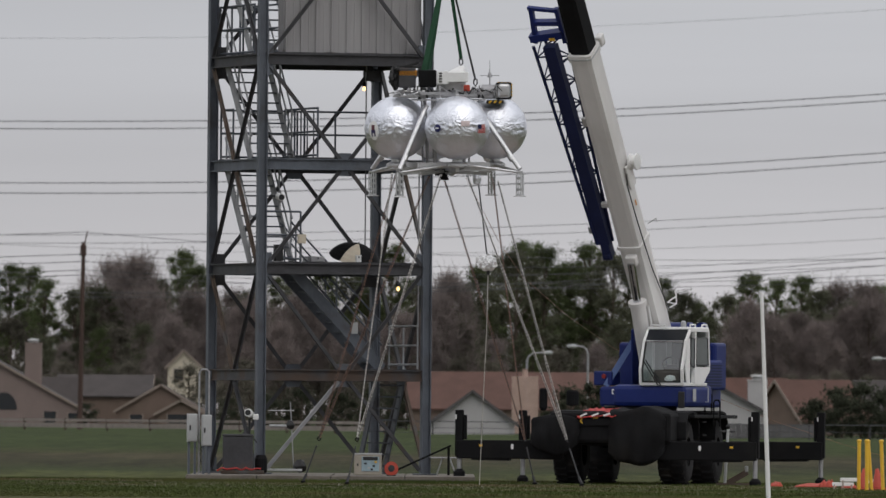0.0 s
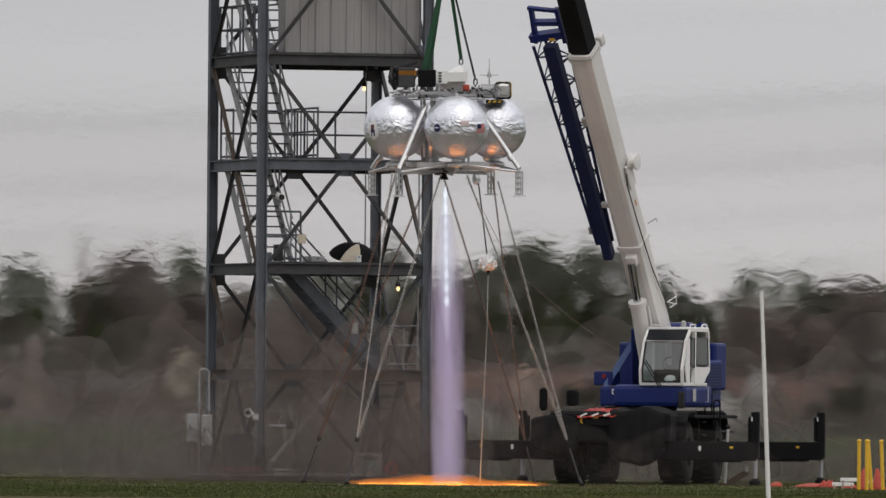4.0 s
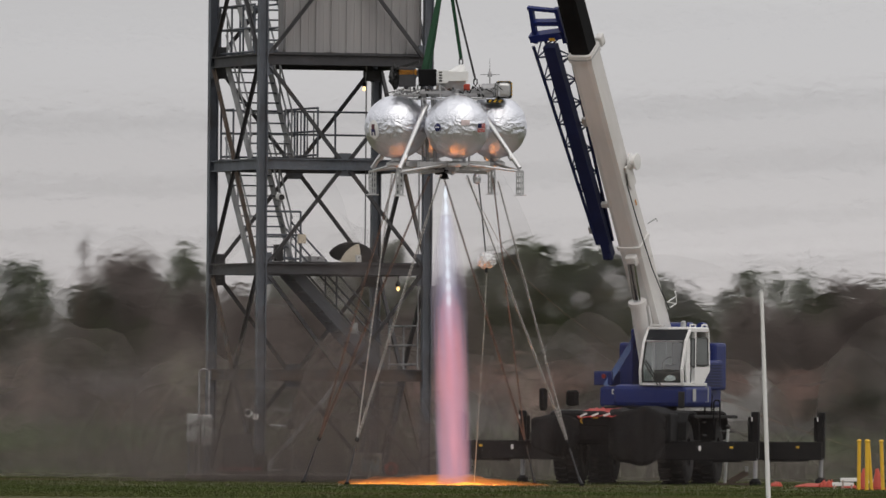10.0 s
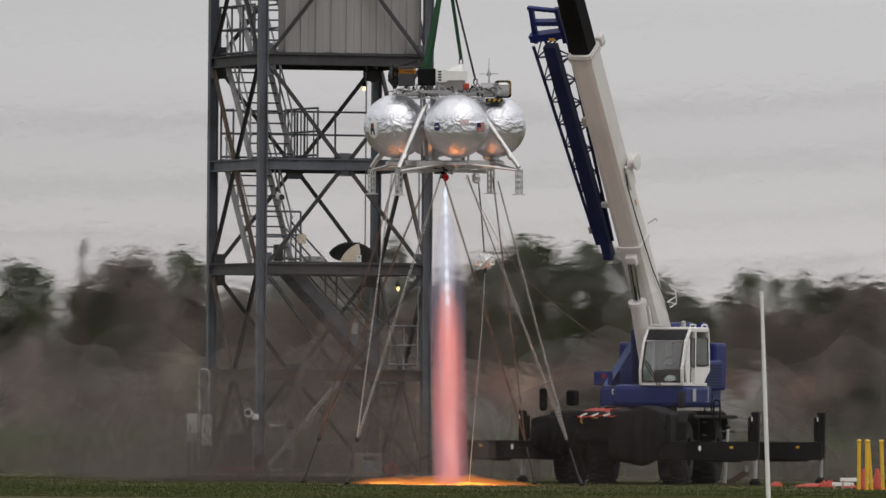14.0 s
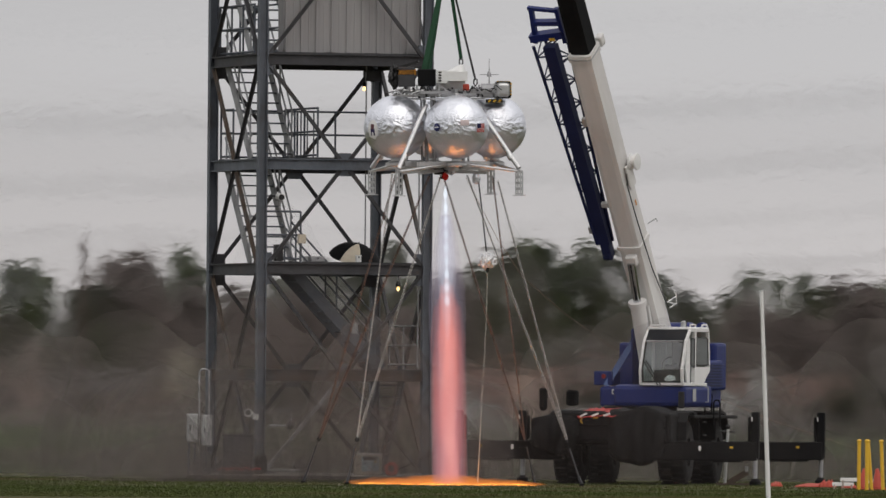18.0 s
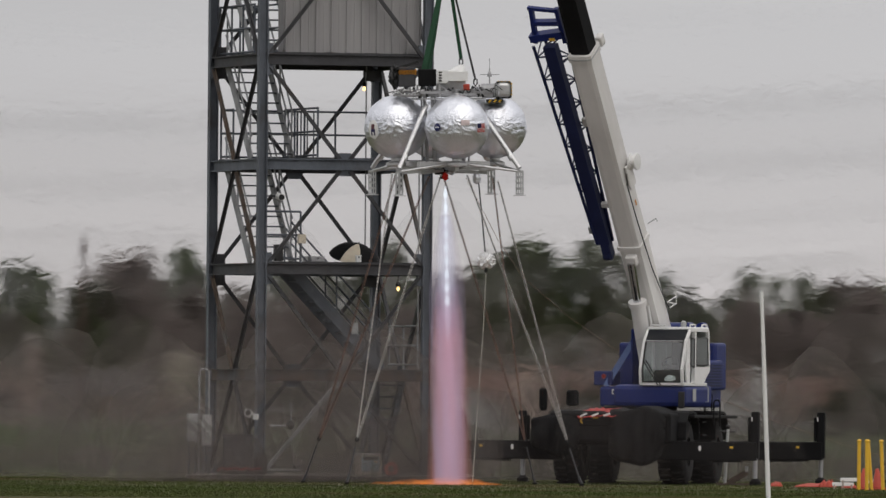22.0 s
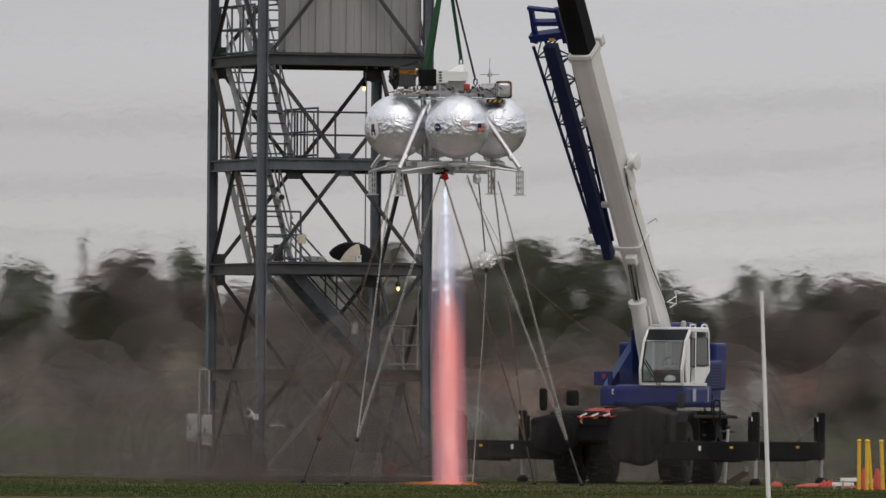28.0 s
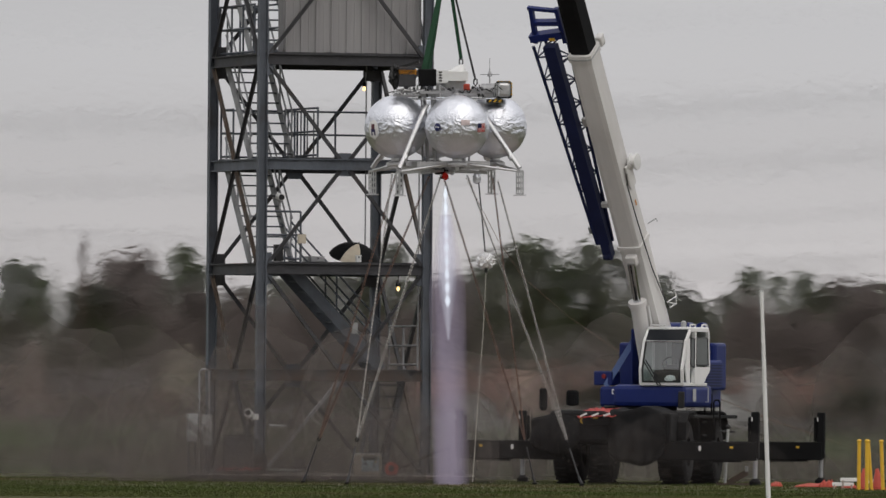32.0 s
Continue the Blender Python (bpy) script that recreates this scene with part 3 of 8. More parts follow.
# ---- test tower ----
TOWER = pose(-3.77, 8.0, 0.14, 0, 0, 17.6)
SIDE = 3.6
LEVELS = (0.0, 2.06, 4.27, 6.44, 8.62, 10.8, 12.97)


def build_tower():
    t = thing("test_tower", TOWER, "tall grey galvanised steel lattice tower with decks and stairs", "tower")
    corners = ((0, 0), (SIDE, 0), (SIDE, SIDE), (0, SIDE))
    for x, y in corners:
        bm = bmesh.new()
        ibeam(bm, (x, y, 0.03), (x, y, 13.1), 0.17, 0.19, up=(1, 0, 0), t=0.022)
        post = part("post", bm, "steel", t)
        part("base_plate", rbox((x, y, 0.015), (0.42, 0.42, 0.03), 0.006), "steel", post)
    for i in range(4):
        a, b = corners[i], corners[(i + 1) % 4]
        va, vb = Vector((*a, 0)), Vector((*b, 0))
        d = (vb - va).normalized()
        nrm = Vector((d.y, -d.x, 0))
        mid = (va + vb) / 2
        for li, z in enumerate(LEVELS[1:]):
            up = Vector((0, 0, z))
            bm = bmesh.new()
            ibeam(bm, va + d * 0.09 + up, vb - d * 0.09 + up, 0.14, 0.23, t=0.022)
            beam = part("beam", bm, "steel_stained" if li == 0 else "steel_dark" if li == 3 else ("steel_dark" if (i + li) % 3 == 1 else "steel"), t)
            if li % 2 == 0:
                for s in (-1, 1):
                    g = bmesh.new()
                    c_ = mid + up + Vector((0, 0, 0.17 * s))
                    q_ = [c_ + d * a + nrm * e + Vector((0, 0, b * s)) for e in (-0.01, 0.01) for a, b in ((-0.2, -0.06), (0.2, -0.06), (0.13, 0.07), (-0.13, 0.07))]
                    hull(g, q_, CUBE)
                    part("gusset", g, "steel", beam)
        for li in range(6):
            z0, z1 = LEVELS[li] + 0.10, LEVELS[li + 1] - 0.12
            for k, c in enumerate((va, vb)):
                e = d * (0.14 if k == 0 else -0.14)
                m_ = d * (-0.1 if k == 0 else 0.1)
                lo, hi = ((c + e, mid + m_) if li % 2 == 0 else (mid + m_, c + e))
                bm = bmesh.new()
                p, q = lo + Vector((0, 0, z0)) + nrm * 0.02 * k, hi + Vector((0, 0, z1)) + nrm * 0.02 * k
                angle_bar(bm, p, q, 0.085, 0.012, nrm)
                kind = "steel_rust" if (i, li, k) in ((3, 3, 0), (3, 2, 1), (1, 2, 0), (3, 1, 0), (1, 0, 0)) else ("light_steel" if (i == 0 and (li == 5 or (li == 0 and k == 0))) else "steel_dark")
                part("brace", bm, kind, t)
                gz = (z0 + 0.1) if li % 2 == 0 else (z1 - 0.1)
                g = bmesh.new()
                bar(g, c + e * 0.75 + Vector((0, 0, gz - 0.13)), c + e * 0.75 + Vector((0, 0, gz + 0.13)), 0.17 if i % 2 else 0.02, 0.02 if i % 2 else 0.17, up=(0, 1, 0))
                part("gusset", g, "steel", t)
    for x, y, s in ((0.10, SIDE - 0.02, 0.30), (SIDE - 0.1, SIDE - 0.02, 0.34), (0.12, 0.0, 0.2), (SIDE - 0.12, 0.0, 0.2)):
        for z in (LEVELS[2], LEVELS[4]):
            for e in (-1, 1):
                part("joint_plate", one(box, (x, y, z + e * 0.22), (s, 0.06 if s < 0.25 else 0.26, 0.22)), "steel" if s < 0.25 else "steel_dark", t)
    # decks
    for z, spans in ((4.27, ((0.1, 0.35, 3.5, 0.9), (1.15, 0.9, 3.5, 3.5))), (6.44, ((0.1, 3.2, 3.5, 3.5), (1.2, 0.1, 1.7, 3.2))), (8.62, ((0.1, 0.1, 3.5, 0.9), (1.15, 0.9, 3.5, 3.5)))):
        for x0, y0, x1, y1 in spans:
            bm = bmesh.new()
            box(bm, ((x0 + x1) / 2, (y0 + y1) / 2, z + 0.135), (x1 - x0, y1 - y0, 0.03))
            part("deck_grating", bm, "grating", t)
        for y in (0.9, 1.8, 2.7):
            part("joist", one(bar, (0.08, y, z + 0.02), (SIDE - 0.08, y, z + 0.02), 0.07, 0.12), "steel_dark", t)

    def rail(pts, z, h=1.08, posts=True, mat="steel"):
        for a, b in zip(pts, pts[1:]):
            a, b = Vector(a), Vector(b)
            for k in (h, h * 0.55, 0.1):
                part("rail", one(tube, a + Vector((0, 0, z + k)), b + Vector((0, 0, z + k)), 0.022, seg=8), mat, t)
            n = max(1, round((b - a).length / 0.9))
            for j in range(n + 1):
                p = a.lerp(b, j / n)
                part("rail_post", one(tube, p + Vector((0, 0, z)), p + Vector((0, 0, z + h)), 0.022, seg=8), mat, t)

    rail(((0.15, 3.5, 0), (3.5, 3.5, 0)), 6.54)
    rail(((0.15, 2.6, 0), (0.15, 3.5, 0)), 6.54)
    rail(((1.25, 0.15, 0), (1.25, 1.1, 0), (1.25, 2.5, 0)), 6.54)
    rail(((0.1, 3.5, 0), (1.1, 3.5, 0)), 8.70)
    rail(((0.12, 1.0, 0), (0.12, 3.5, 0)), 8.70)
    rail(((0.55, 0.5, 0), (0.55, 3.5, 0)), 8.70)
    rail(((0.1, 0.5, 0), (1.0, 0.5, 0)), 4.38)
    rail(((3.45, 0.1, 0), (3.45, 2.1, 0)), 2.2, 0.9, mat="light_steel")
    for k in range(5):
        part("baluster", one(tube, (1.32 + 0.14 * k, 2.5, 6.54), (1.32 + 0.14 * k, 2.5, 7.6), 0.016, seg=6), "steel", t)

    def stair(p, q, width, side, n, mat="steel", handrail=True):
        """A flight from its foot p to its head q; side: the way across it."""
        p, q, side = Vector(p), Vector(q), Vector(side)
        flight = part("stair_flight", one(bar, p, q, 0.03, 0.24, up=(0, 0, 1)), mat, t)
        part("stringer", one(bar, p + side * width, q + side * width, 0.03, 0.24), mat, flight)
        run = Vector(((q - p).x, (q - p).y, 0)).normalized()
        for k in range(n):
            c = p.lerp(q, (k + 0.5) / n) + side * width / 2 + Vector((0, 0, 0.03))
            bm = bmesh.new()
            bar(bm, c - side * (width / 2 - 0.015), c + side * (width / 2 - 0.015), 0.18, 0.03)
            part("tread", bm, "steel", flight)
        if handrail:
            for s in (0, width):
                for h in (0.5, 0.95):
                    part("handrail", one(tube, p + side * s + Vector((0, 0, h)), q + side * s + Vector((0, 0, h)), 0.02, seg=8), mat, flight)
                for f in (0.05, 0.5, 0.95):
                    c = p.lerp(q, f) + side * s
                    part("rail_post", one(tube, c, c + Vector((0, 0, 0.95)), 0.02, seg=8), mat, flight)

    stair((0.14, 1.24, 6.54), (0.14, 3.15, 8.7), 0.90, (1, 0, 0), 10, "light_steel")
    stair((0.14, 1.24, 4.38), (0.14, 3.15, 6.54), 0.90, (1, 0, 0), 10, "light_steel")
    stair((0.14, 1.24, 8.7), (0.14, 3.15, 10.86), 0.90, (1, 0, 0), 10, "light_steel")
    stair((2.95, 1.0, 2.2), (0.95, 1.0, 4.30), 0.8, (0, 1, 0), 10)
    stair((2.98, 2.75, 0.02), (2.98, 1.3, 2.2), 0.58, (1, 0, 0), 9, handrail=False)
    part("landing", one(box, (3.1, 1.25, 2.17), (0.9, 1.5, 0.04)), "grating", t)
    # clad room at the top, set back behind the bracing
    x0, x1, y0, y1, z0, z1 = 0.52, 3.50, 0.22, 0.60, 8.76, 12.9
    for k, (p, q, n) in enumerate((((x0, y0), (x1, y0), (0, -1)), ((x1, y0), (x1, y1), (1, 0)), ((x1, y1), (x0, y1), (0, 1)), ((x0, y1), (x0, y0), (-1, 0)))):
        L = abs(q[0] - p[0]) + abs(q[1] - p[1])
        d = Vector(((q[0] - p[0]) / L, (q[1] - p[1]) / L, 0))
        nn = Vector((*n, 0))
        count = max(1, int(L / 0.3))
        sheet = L / count
        first = None
        for j in range(count):
            bm = bmesh.new()
            a = Vector((*p, 0)) + d * sheet * j
            prof = ((0.004, 0), (0.02, 0), (0.03, 0.02), (0.05, 0.02), (0.06, 0), (sheet * 0.6, 0), (sheet * 0.6 + 0.008, 0.006), (sheet * 0.6 + 0.02, 0), (sheet - 0.004, 0))
            lo = [bm.verts.new(a + d * u + nn * v + Vector((0, 0, z0))) for u, v in prof]
            hi = [bm.verts.new(a + d * u + nn * v + Vector((0, 0, z1))) for u, v in prof]
            lo2 = [bm.verts.new(a + d * u + nn * (v - 0.01) + Vector((0, 0, z0))) for u, v in prof]
            for i in range(len(prof) - 1):
                bm.faces.new((lo[i], lo[i + 1], hi[i + 1], hi[i]))
                bm.faces.new((lo2[i], lo[i], lo[i + 1], lo2[i + 1]))
            part("wall_panel", bm, "cladding", t)
        part("wall_frame", one(bar, Vector((*p, z0 + 0.02)) - nn * 0.03, Vector((*q, z0 + 0.02)) - nn * 0.03, 0.05, 0.06), "steel_dark", t)
        part("backing", one(bar, Vector((*p, (z0 + z1) / 2)) - nn * 0.02, Vector((*q, (z0 + z1) / 2)) - nn * 0.02, 0.015, z1 - z0), "cladding", t)
    # leaves and rust flakes caught at the foot of the cladding, bolts along its sill
    rng = random.Random(12)
    for k in range(26):
        x = 1.4 + 1.9 * rng.random()
        part("rust_flake", one(box, (x, y0 - 0.035, z0 + 0.005), (rng.uniform(0.02, 0.07), 0.03, rng.uniform(0.015, 0.04))), "steel_rust" if k % 2 else "steel_dark", t)
    # conduits strapped to the posts
    for x, y, za, zb in ((SIDE - 0.26, SIDE - 0.1, 4.3, 12.0), (SIDE - 0.14, 0.12, 2.2, 6.3)):
        part("conduit", one(tube, (x, y, za), (x, y, zb), 0.016, seg=8), "alu_dull", t)
    part("roof", rbox((2.0, 0.41, 12.95), (3.2, 0.6, 0.06), 0.01), "cladding", t)


build_tower()
# ---- mobile crane ----
CRANE = pose(4.07, 6.4, 0, 0, 0, -10.4)
PIVOT, TIP = Vector((4.66, 7.55, 2.50)), Vector((0.05, -2.5, 19.0))


def build_crane():
    c = thing("mobile_crane", CRANE, "blue and white rough-terrain crane, outriggers out, boom raised", "crane")
    inv = CRANE.inverted()
    # carrier: local y runs from the near end (-) to the far end (+)
    bm = rbox((0, 0, 1.08), (2.2, 6.4, 0.55), 0.05)
    chassis = part("carrier_frame", bm, "black_matt", c, "dusty black carrier frame")
    part("front_deck", rbox((0, -3.05, 1.16), (2.5, 1.1, 0.62), 0.07), "black_matt", chassis)
    part("engine_hood", rbox((-0.62, -2.6, 1.40), (1.0, 1.7, 0.20), 0.06), "black_matt", chassis)
    part("deck_plate", rbox((0.3, 0.4, 1.40), (2.5, 5.6, 0.07), 0.02), "black_matt", chassis)
    part("rear_deck", rbox((0, 2.9, 1.2), (2.5, 1.3, 0.6), 0.07), "black_matt", chassis)
    part("slew_ring", one(lathe, [(0.75, 1.42), (0.78, 1.46), (0.78, 1.58), (0.7, 1.62)], 32), "black_matt", chassis)
    for sx in (-1, 1):
        for y in (-1.9, 1.9):
            prof = [(0.30, -0.27), (0.56, -0.29), (0.63, -0.25), (0.675, -0.20), (0.69, 0.0), (0.675, 0.20), (0.63, 0.25), (0.56, 0.29), (0.30, 0.27)]
            m = Matrix.Translation((sx * 1.08, y, 0.68)) @ Euler((0, radians(90), 0)).to_matrix().to_4x4()
            wheel = part("wheel", one(lathe, [(0.1, 0.1), (0.27, 0.16), (0.31, 0.24), (0.33, 0.24), (0.33, -0.24), (0.31, -0.24), (0.27, -0.16), (0.1, -0.1)], 20, m), "black_matt", c)
            part("tyre", one(lathe, prof, 36, m, False), "rubber", wheel, smooth=True)
            lug = bmesh.new()
            for k in range(26):
                a = k * math.tau / 26
                for side in (-1, 1):
                    r = m @ Euler((0, 0, a + side * 0.06)).to_matrix().to_4x4()
                    p, q = r @ Vector((0.685, 0, side * 0.02)), r @ Vector((0.675, 0, side * 0.26))
                    bar(lug, p, q, 0.05, 0.04)
            tagged(part("tread_pattern", lug, "rubber", wheel), kind="stuff")
        for y in (-1.9, 1.9):
            f = bmesh.new()
            pts = [(-0.86, 0.95), (-0.80, 1.28), (-0.52, 1.48), (0.0, 1.52), (0.52, 1.48), (0.80, 1.28), (0.86, 0.95)]
            strip = [[f.verts.new((sx * 1.12 + e, y + a * q, b * q)) for e, q in ((-0.31, 1), (0.31, 1), (0.31, 0.97), (-0.31, 0.97))] for a, b in pts]
            for u, w in zip(strip, strip[1:]):
                for j in range(4):
                    f.faces.new((u[j], u[(j + 1) % 4], w[(j + 1) % 4], w[j]))
            part("mudguard", f, "black_matt", c)
    for y in (-3.35, 3.35):
        for sx in (-1, 1):
            reach = 3.15 if y < 0 and sx < 0 else 3.29 if y > 0 and sx > 0 else 2.96 if sx > 0 else 3.02
            out = part("outrigger", rbox((sx * (reach + 1.04) / 2, y, 0.70), (reach - 0.96, 0.30, 0.38), 0.02), "black_matt", c, "extended black outrigger beam with jack")
            part("beam_shoe", one(bar, (sx * (reach - 0.27), y, 0.50), (sx * 2.1, y, 0.49), 0.26, 0.04), "black_matt", out)
            part("jack_housing", rbox((sx * reach, y, 1.03), (0.16, 0.18, 0.95), 0.02), "black_matt", out)
            part("jack_hose_cover", rbox((sx * (reach - 0.12), y, 1.15), (0.06, 0.1, 0.5), 0.015), "black_matt", out)
            zf = 0.15 if (y < 0 and sx < 0) else 0.0
            part("jack_rod", one(tube, (sx * reach, y, zf + 0.08), (sx * reach, y, 0.6), 0.048, seg=14), "alu_dull", out)
            part("jack_foot", one(lathe, [(0.12, zf), (0.12, zf + 0.09), (0.09, zf + 0.12), (0.06, zf + 0.15)], 20, Matrix.Translation((sx * reach, y, 0))), "black_matt", out)
            for px_, w, mt in ((2.55, 0.07, "yellow"), (1.9, 0.05, "white")):
                part("marker", one(box, (sx * (px_ + reach - 3.02), y - 0.153, 0.78 if mt == "yellow" else 0.76), (w, 0.006, 0.045 if mt == "yellow" else 0.10)), mt, out)
            part("reflector", one(box, (sx * reach - 0.06, y - 0.093, 1.36), (0.025, 0.006, 0.09)), "white", out)
    # small things of the deck
    part("exhaust_stack", one(lathe, [(0.05, 1.5), (0.085, 1.56), (0.085, 1.93), (0.06, 1.96)], 14, Matrix.Translation((-1.55, -2.6, 0))), "black_matt", chassis)
    part("filter_can", one(lathe, [(0.05, 1.6), (0.13, 1.62), (0.13, 1.88), (0.10, 1.92)], 16, Matrix.Translation((-0.98, -2.4, 0))), "black_matt", chassis)
    tarp = bmesh.new()
    bmesh.ops.create_grid(tarp, x_segments=18, y_segments=10, size=0.5)
    for v in tarp.verts:
        v.co = Vector((-0.26 + v.co.x * 0.80, -3.30 + v.co.y * 0.75, 1.47 + 0.16 * v.co.y + 0.05 * noise.noise(Vector((v.co.x * 9, v.co.y * 5, 1))) + 0.05 * v.co.x))
    bmesh.ops.solidify(tarp, geom=tarp.faces[:], thickness=0.015)
    part("warning_banner", tarp, "red", chassis, "crumpled red and white warning banner")
    for k in range(3):
        part("banner_stripe", one(bar, (-0.60 + 0.24 * k, -3.69, 1.385 + 0.01 * k), (-0.46 + 0.24 * k, -3.68, 1.45), 0.02, 0.035), "white", chassis)
    for x0, x1 in ((1.18, 1.32),):
        hoop = bmesh.new()
        path_tube(hoop, [(x0, 1.2, 1.43), (x0, 1.2, 1.85), (x0 + 0.03, 1.2, 1.92), (x1 - 0.03, 1.2, 1.92), (x1, 1.2, 1.85), (x1, 1.2, 1.43)], 0.018)
        part("grab_rail", hoop, "black_matt", chassis)
    hp = [inv @ Vector((5.60 + a, 6.0, z)) for a, z in ((0, 1.2), (0, 1.68), (0.03, 1.74), (0.10, 1.74), (0.13, 1.68), (0.13, 1.2))]
    part("grab_rail", one(path_tube, hp, 0.017), "black_matt", chassis)
    for k in range(3):
        part("step", rbox((1.36, -0.6, 0.75 + 0.27 * k), (0.22, 0.5, 0.04), 0.01), "black_matt", chassis)
    def drape(name, x0, x1, y, z0, z1, dep, seed):
        bm = bmesh.new()
        bmesh.ops.create_grid(bm, x_segments=20, y_segments=16, size=0.5)
        for v in bm.verts:
            u, w = v.co.x + 0.5, v.co.y + 0.5
            fold = 0.09 * noise.noise(Vector((u * 7 + seed, w * 3, seed))) * (1.2 - w)
            edge = 1 - (2 * u - 1) ** 6
            if w < 0.7:
                z, yy = z0 + (z1 - z0) * w / 0.7 * (0.86 + 0.14 * edge), -0.06 * (1 - w)
            else:
                z, yy = z1 * (0.97 + 0.03 * edge) + 0.03 * noise.noise(Vector((u * 5, w * 5, seed))), dep * (w - 0.7) / 0.3
            sag = 0.22 * (2 * u - 1) ** 4 * max(0.0, 1 - w / 0.45)
            v.co = Vector((x0 + (x1 - x0) * u, y + yy + fold - 0.10 * edge * math.sin(math.pi * min(1.0, w / 0.7)), z + sag + 0.10 * noise.noise(Vector((u * 2.5, seed, w * 1.5)))))
        bmesh.ops.solidify(bm, geom=bm.faces[:], thickness=0.02)
        part(name, bm, "black_matt", chassis, "black cover draped over the carrier", True)

    drape("draped_cover", -1.62, -0.62, -3.62, 0.62, 1.42, 1.4, 1.0)
    drape("draped_cover", -0.02, 1.15, -3.62, 0.45, 1.55, 1.2, 4.0)
    part("bumper_plate", rbox((-0.26, -3.63, 1.27), (0.72, 0.04, 0.14), 0.01), "black_matt", chassis)
    part("hand_lever", one(path_tube, [(-0.60, -3.66, 1.38), (-0.56, -3.66, 1.33), (-0.60, -3.66, 1.30), (-0.55, -3.66, 1.24)], 0.012), "yellow", chassis)
    part("data_label", one(box, (-0.30, -3.606, 1.36), (0.10, 0.006, 0.05)), "yellow", chassis)

    # superstructure, in a frame of its own: +y forward along the boom
    az = math.atan2(TIP.y - PIVOT.y, TIP.x - PIVOT.x)
    sup_m = inv @ Matrix.Translation((4.07, 6.4, 1.6)) @ Euler((0, 0, az - math.pi / 2)).to_matrix().to_4x4()
    up = part("slewing_deck", rbox((0.11, -1.35, 0.20), (1.90, 2.0, 0.42), 0.06), "blue", c, "glossy blue slewing deck", at=sup_m)
    part("front_apron", rbox((-0.55, 0.05, 0.22), (1.62, 1.5, 0.46), 0.10), "blue", up)
    part("counterweight", rbox((0.04, -1.80, 0.84), (2.2, 0.6, 0.98), 0.06), "blue", up)
    part("engine_cover", rbox((-0.95, -1.15, 0.66), (0.45, 0.95, 0.62), 0.05), "blue", up)
    for k in range(8):
        part("louvre", one(box, (-1.182, -1.15, 0.44 + 0.06 * k), (0.015, 0.8, 0.03)), "navy", up)
    part("turret_plate", rbox((-0.38, -1.05, 0.95), (0.05, 1.2, 1.3), 0.03), "blue", up)
    part("turret_plate", rbox((0.38, -1.05, 0.95), (0.05, 1.2, 1.3), 0.03), "blue", up)
    part("brace", one(bar, (1.0, -0.55, 0.42), (0.45, -0.80, 1.42), 0.09, 0.12), "pale_blue", up)
    part("tool_box", rbox((1.06, -0.75, 0.58), (0.42, 0.45, 0.30), 0.03), "blue", up)
    part("tail_lamp", one(lathe, [(0.05, 0), (0.045, 0.03)], 14, Matrix.Translation((1.03, -0.525, 0.62)) @ Euler((radians(-90), 0, 0)).to_matrix().to_4x4()), "tail", up)
    part("winch", one(tube, (-0.3, -1.5, 1.55), (0.3, -1.5, 1.55), 0.2, seg=24), "blue", up)
    for k in range(4):
        part("hose_reel", one(lathe, [(0.05, -0.07), (0.12, -0.06), (0.12, 0.06), (0.05, 0.07)], 14, Matrix.Translation((-0.42 - 0.14 * k, -1.3, 1.58 + 0.05 * (k % 2))) @ Euler((0, radians(90), 0.5 * k)).to_matrix().to_4x4()), "blue", up)
    part("beacon", one(lathe, [(0.05, 1.62), (0.06, 1.66), (0.05, 1.76), (0.02, 1.78)], 12, Matrix.Translation((-0.55, -1.0, 0))), "grey_box", up)
    part("latch_plate", rbox((-1.372, 0.30, 0.24), (0.01, 0.16, 0.26), 0.004), "grey_box", up)
    part("grab_handle", one(path_tube, [(-1.36, -0.3, 0.1), (-1.42, -0.3, 0.1), (-1.42, -0.3, 0.4), (-1.36, -0.3, 0.4)], 0.012), "grey_box", up)
    # cab: on the crane's left
    X0, X1, YB, YF, Z0, Z1 = -1.33, -0.40, -0.46, 0.80, 0.46, 1.60
    prof = [(YF + 0.03, Z0), (YF + 0.06, Z0 + 0.3), (YF - 0.14, Z1 - 0.26), (YF - 0.34, Z1 - 0.03), (YB, Z1 - 0.03), (YB - 0.05, Z0 + 0.30), (YB + 0.35, Z0)]

    def plate(x, ys, th=0.05):
        bm = bmesh.new()
        a = [bm.verts.new((x - th / 2, y, z)) for y, z in ys]
        b = [bm.verts.new((x + th / 2, y, z)) for y, z in ys]
        bm.faces.new(a)
        bm.faces.new(b[::-1])
        for k in range(len(ys)):
            j = (k + 1) % len(ys)
            bm.faces.new((a[k], b[k], b[j], a[j]))
        return bm

    cabp = part("cab", rbox(((X0 + X1) / 2, (YF + YB) / 2, Z0), (X1 - X0, YF - YB, 0.08), 0.02), "white", c, "white operator cab with large windows", at=sup_m)
    for x in (X0, X1):
        n = len(prof)
        for k in range(n):
            (y, z), (y2, z2) = prof[k], prof[(k + 1) % n]
            part("pillar", one(bar, (x, y, z), (x, y2, z2), 0.05, 0.055, up=(1, 0, 0)), "white", cabp)
        part("pillar", one(bar, (x, 0.26, Z0), (x, 0.24, Z1 - 0.03), 0.06, 0.08, up=(1, 0, 0)), "white", cabp)
    for y, z in prof[:1] + prof[2:]:
        part("cross_rail", one(bar, (X0, y, z), (X1, y, z), 0.035, 0.035), "white", cabp)
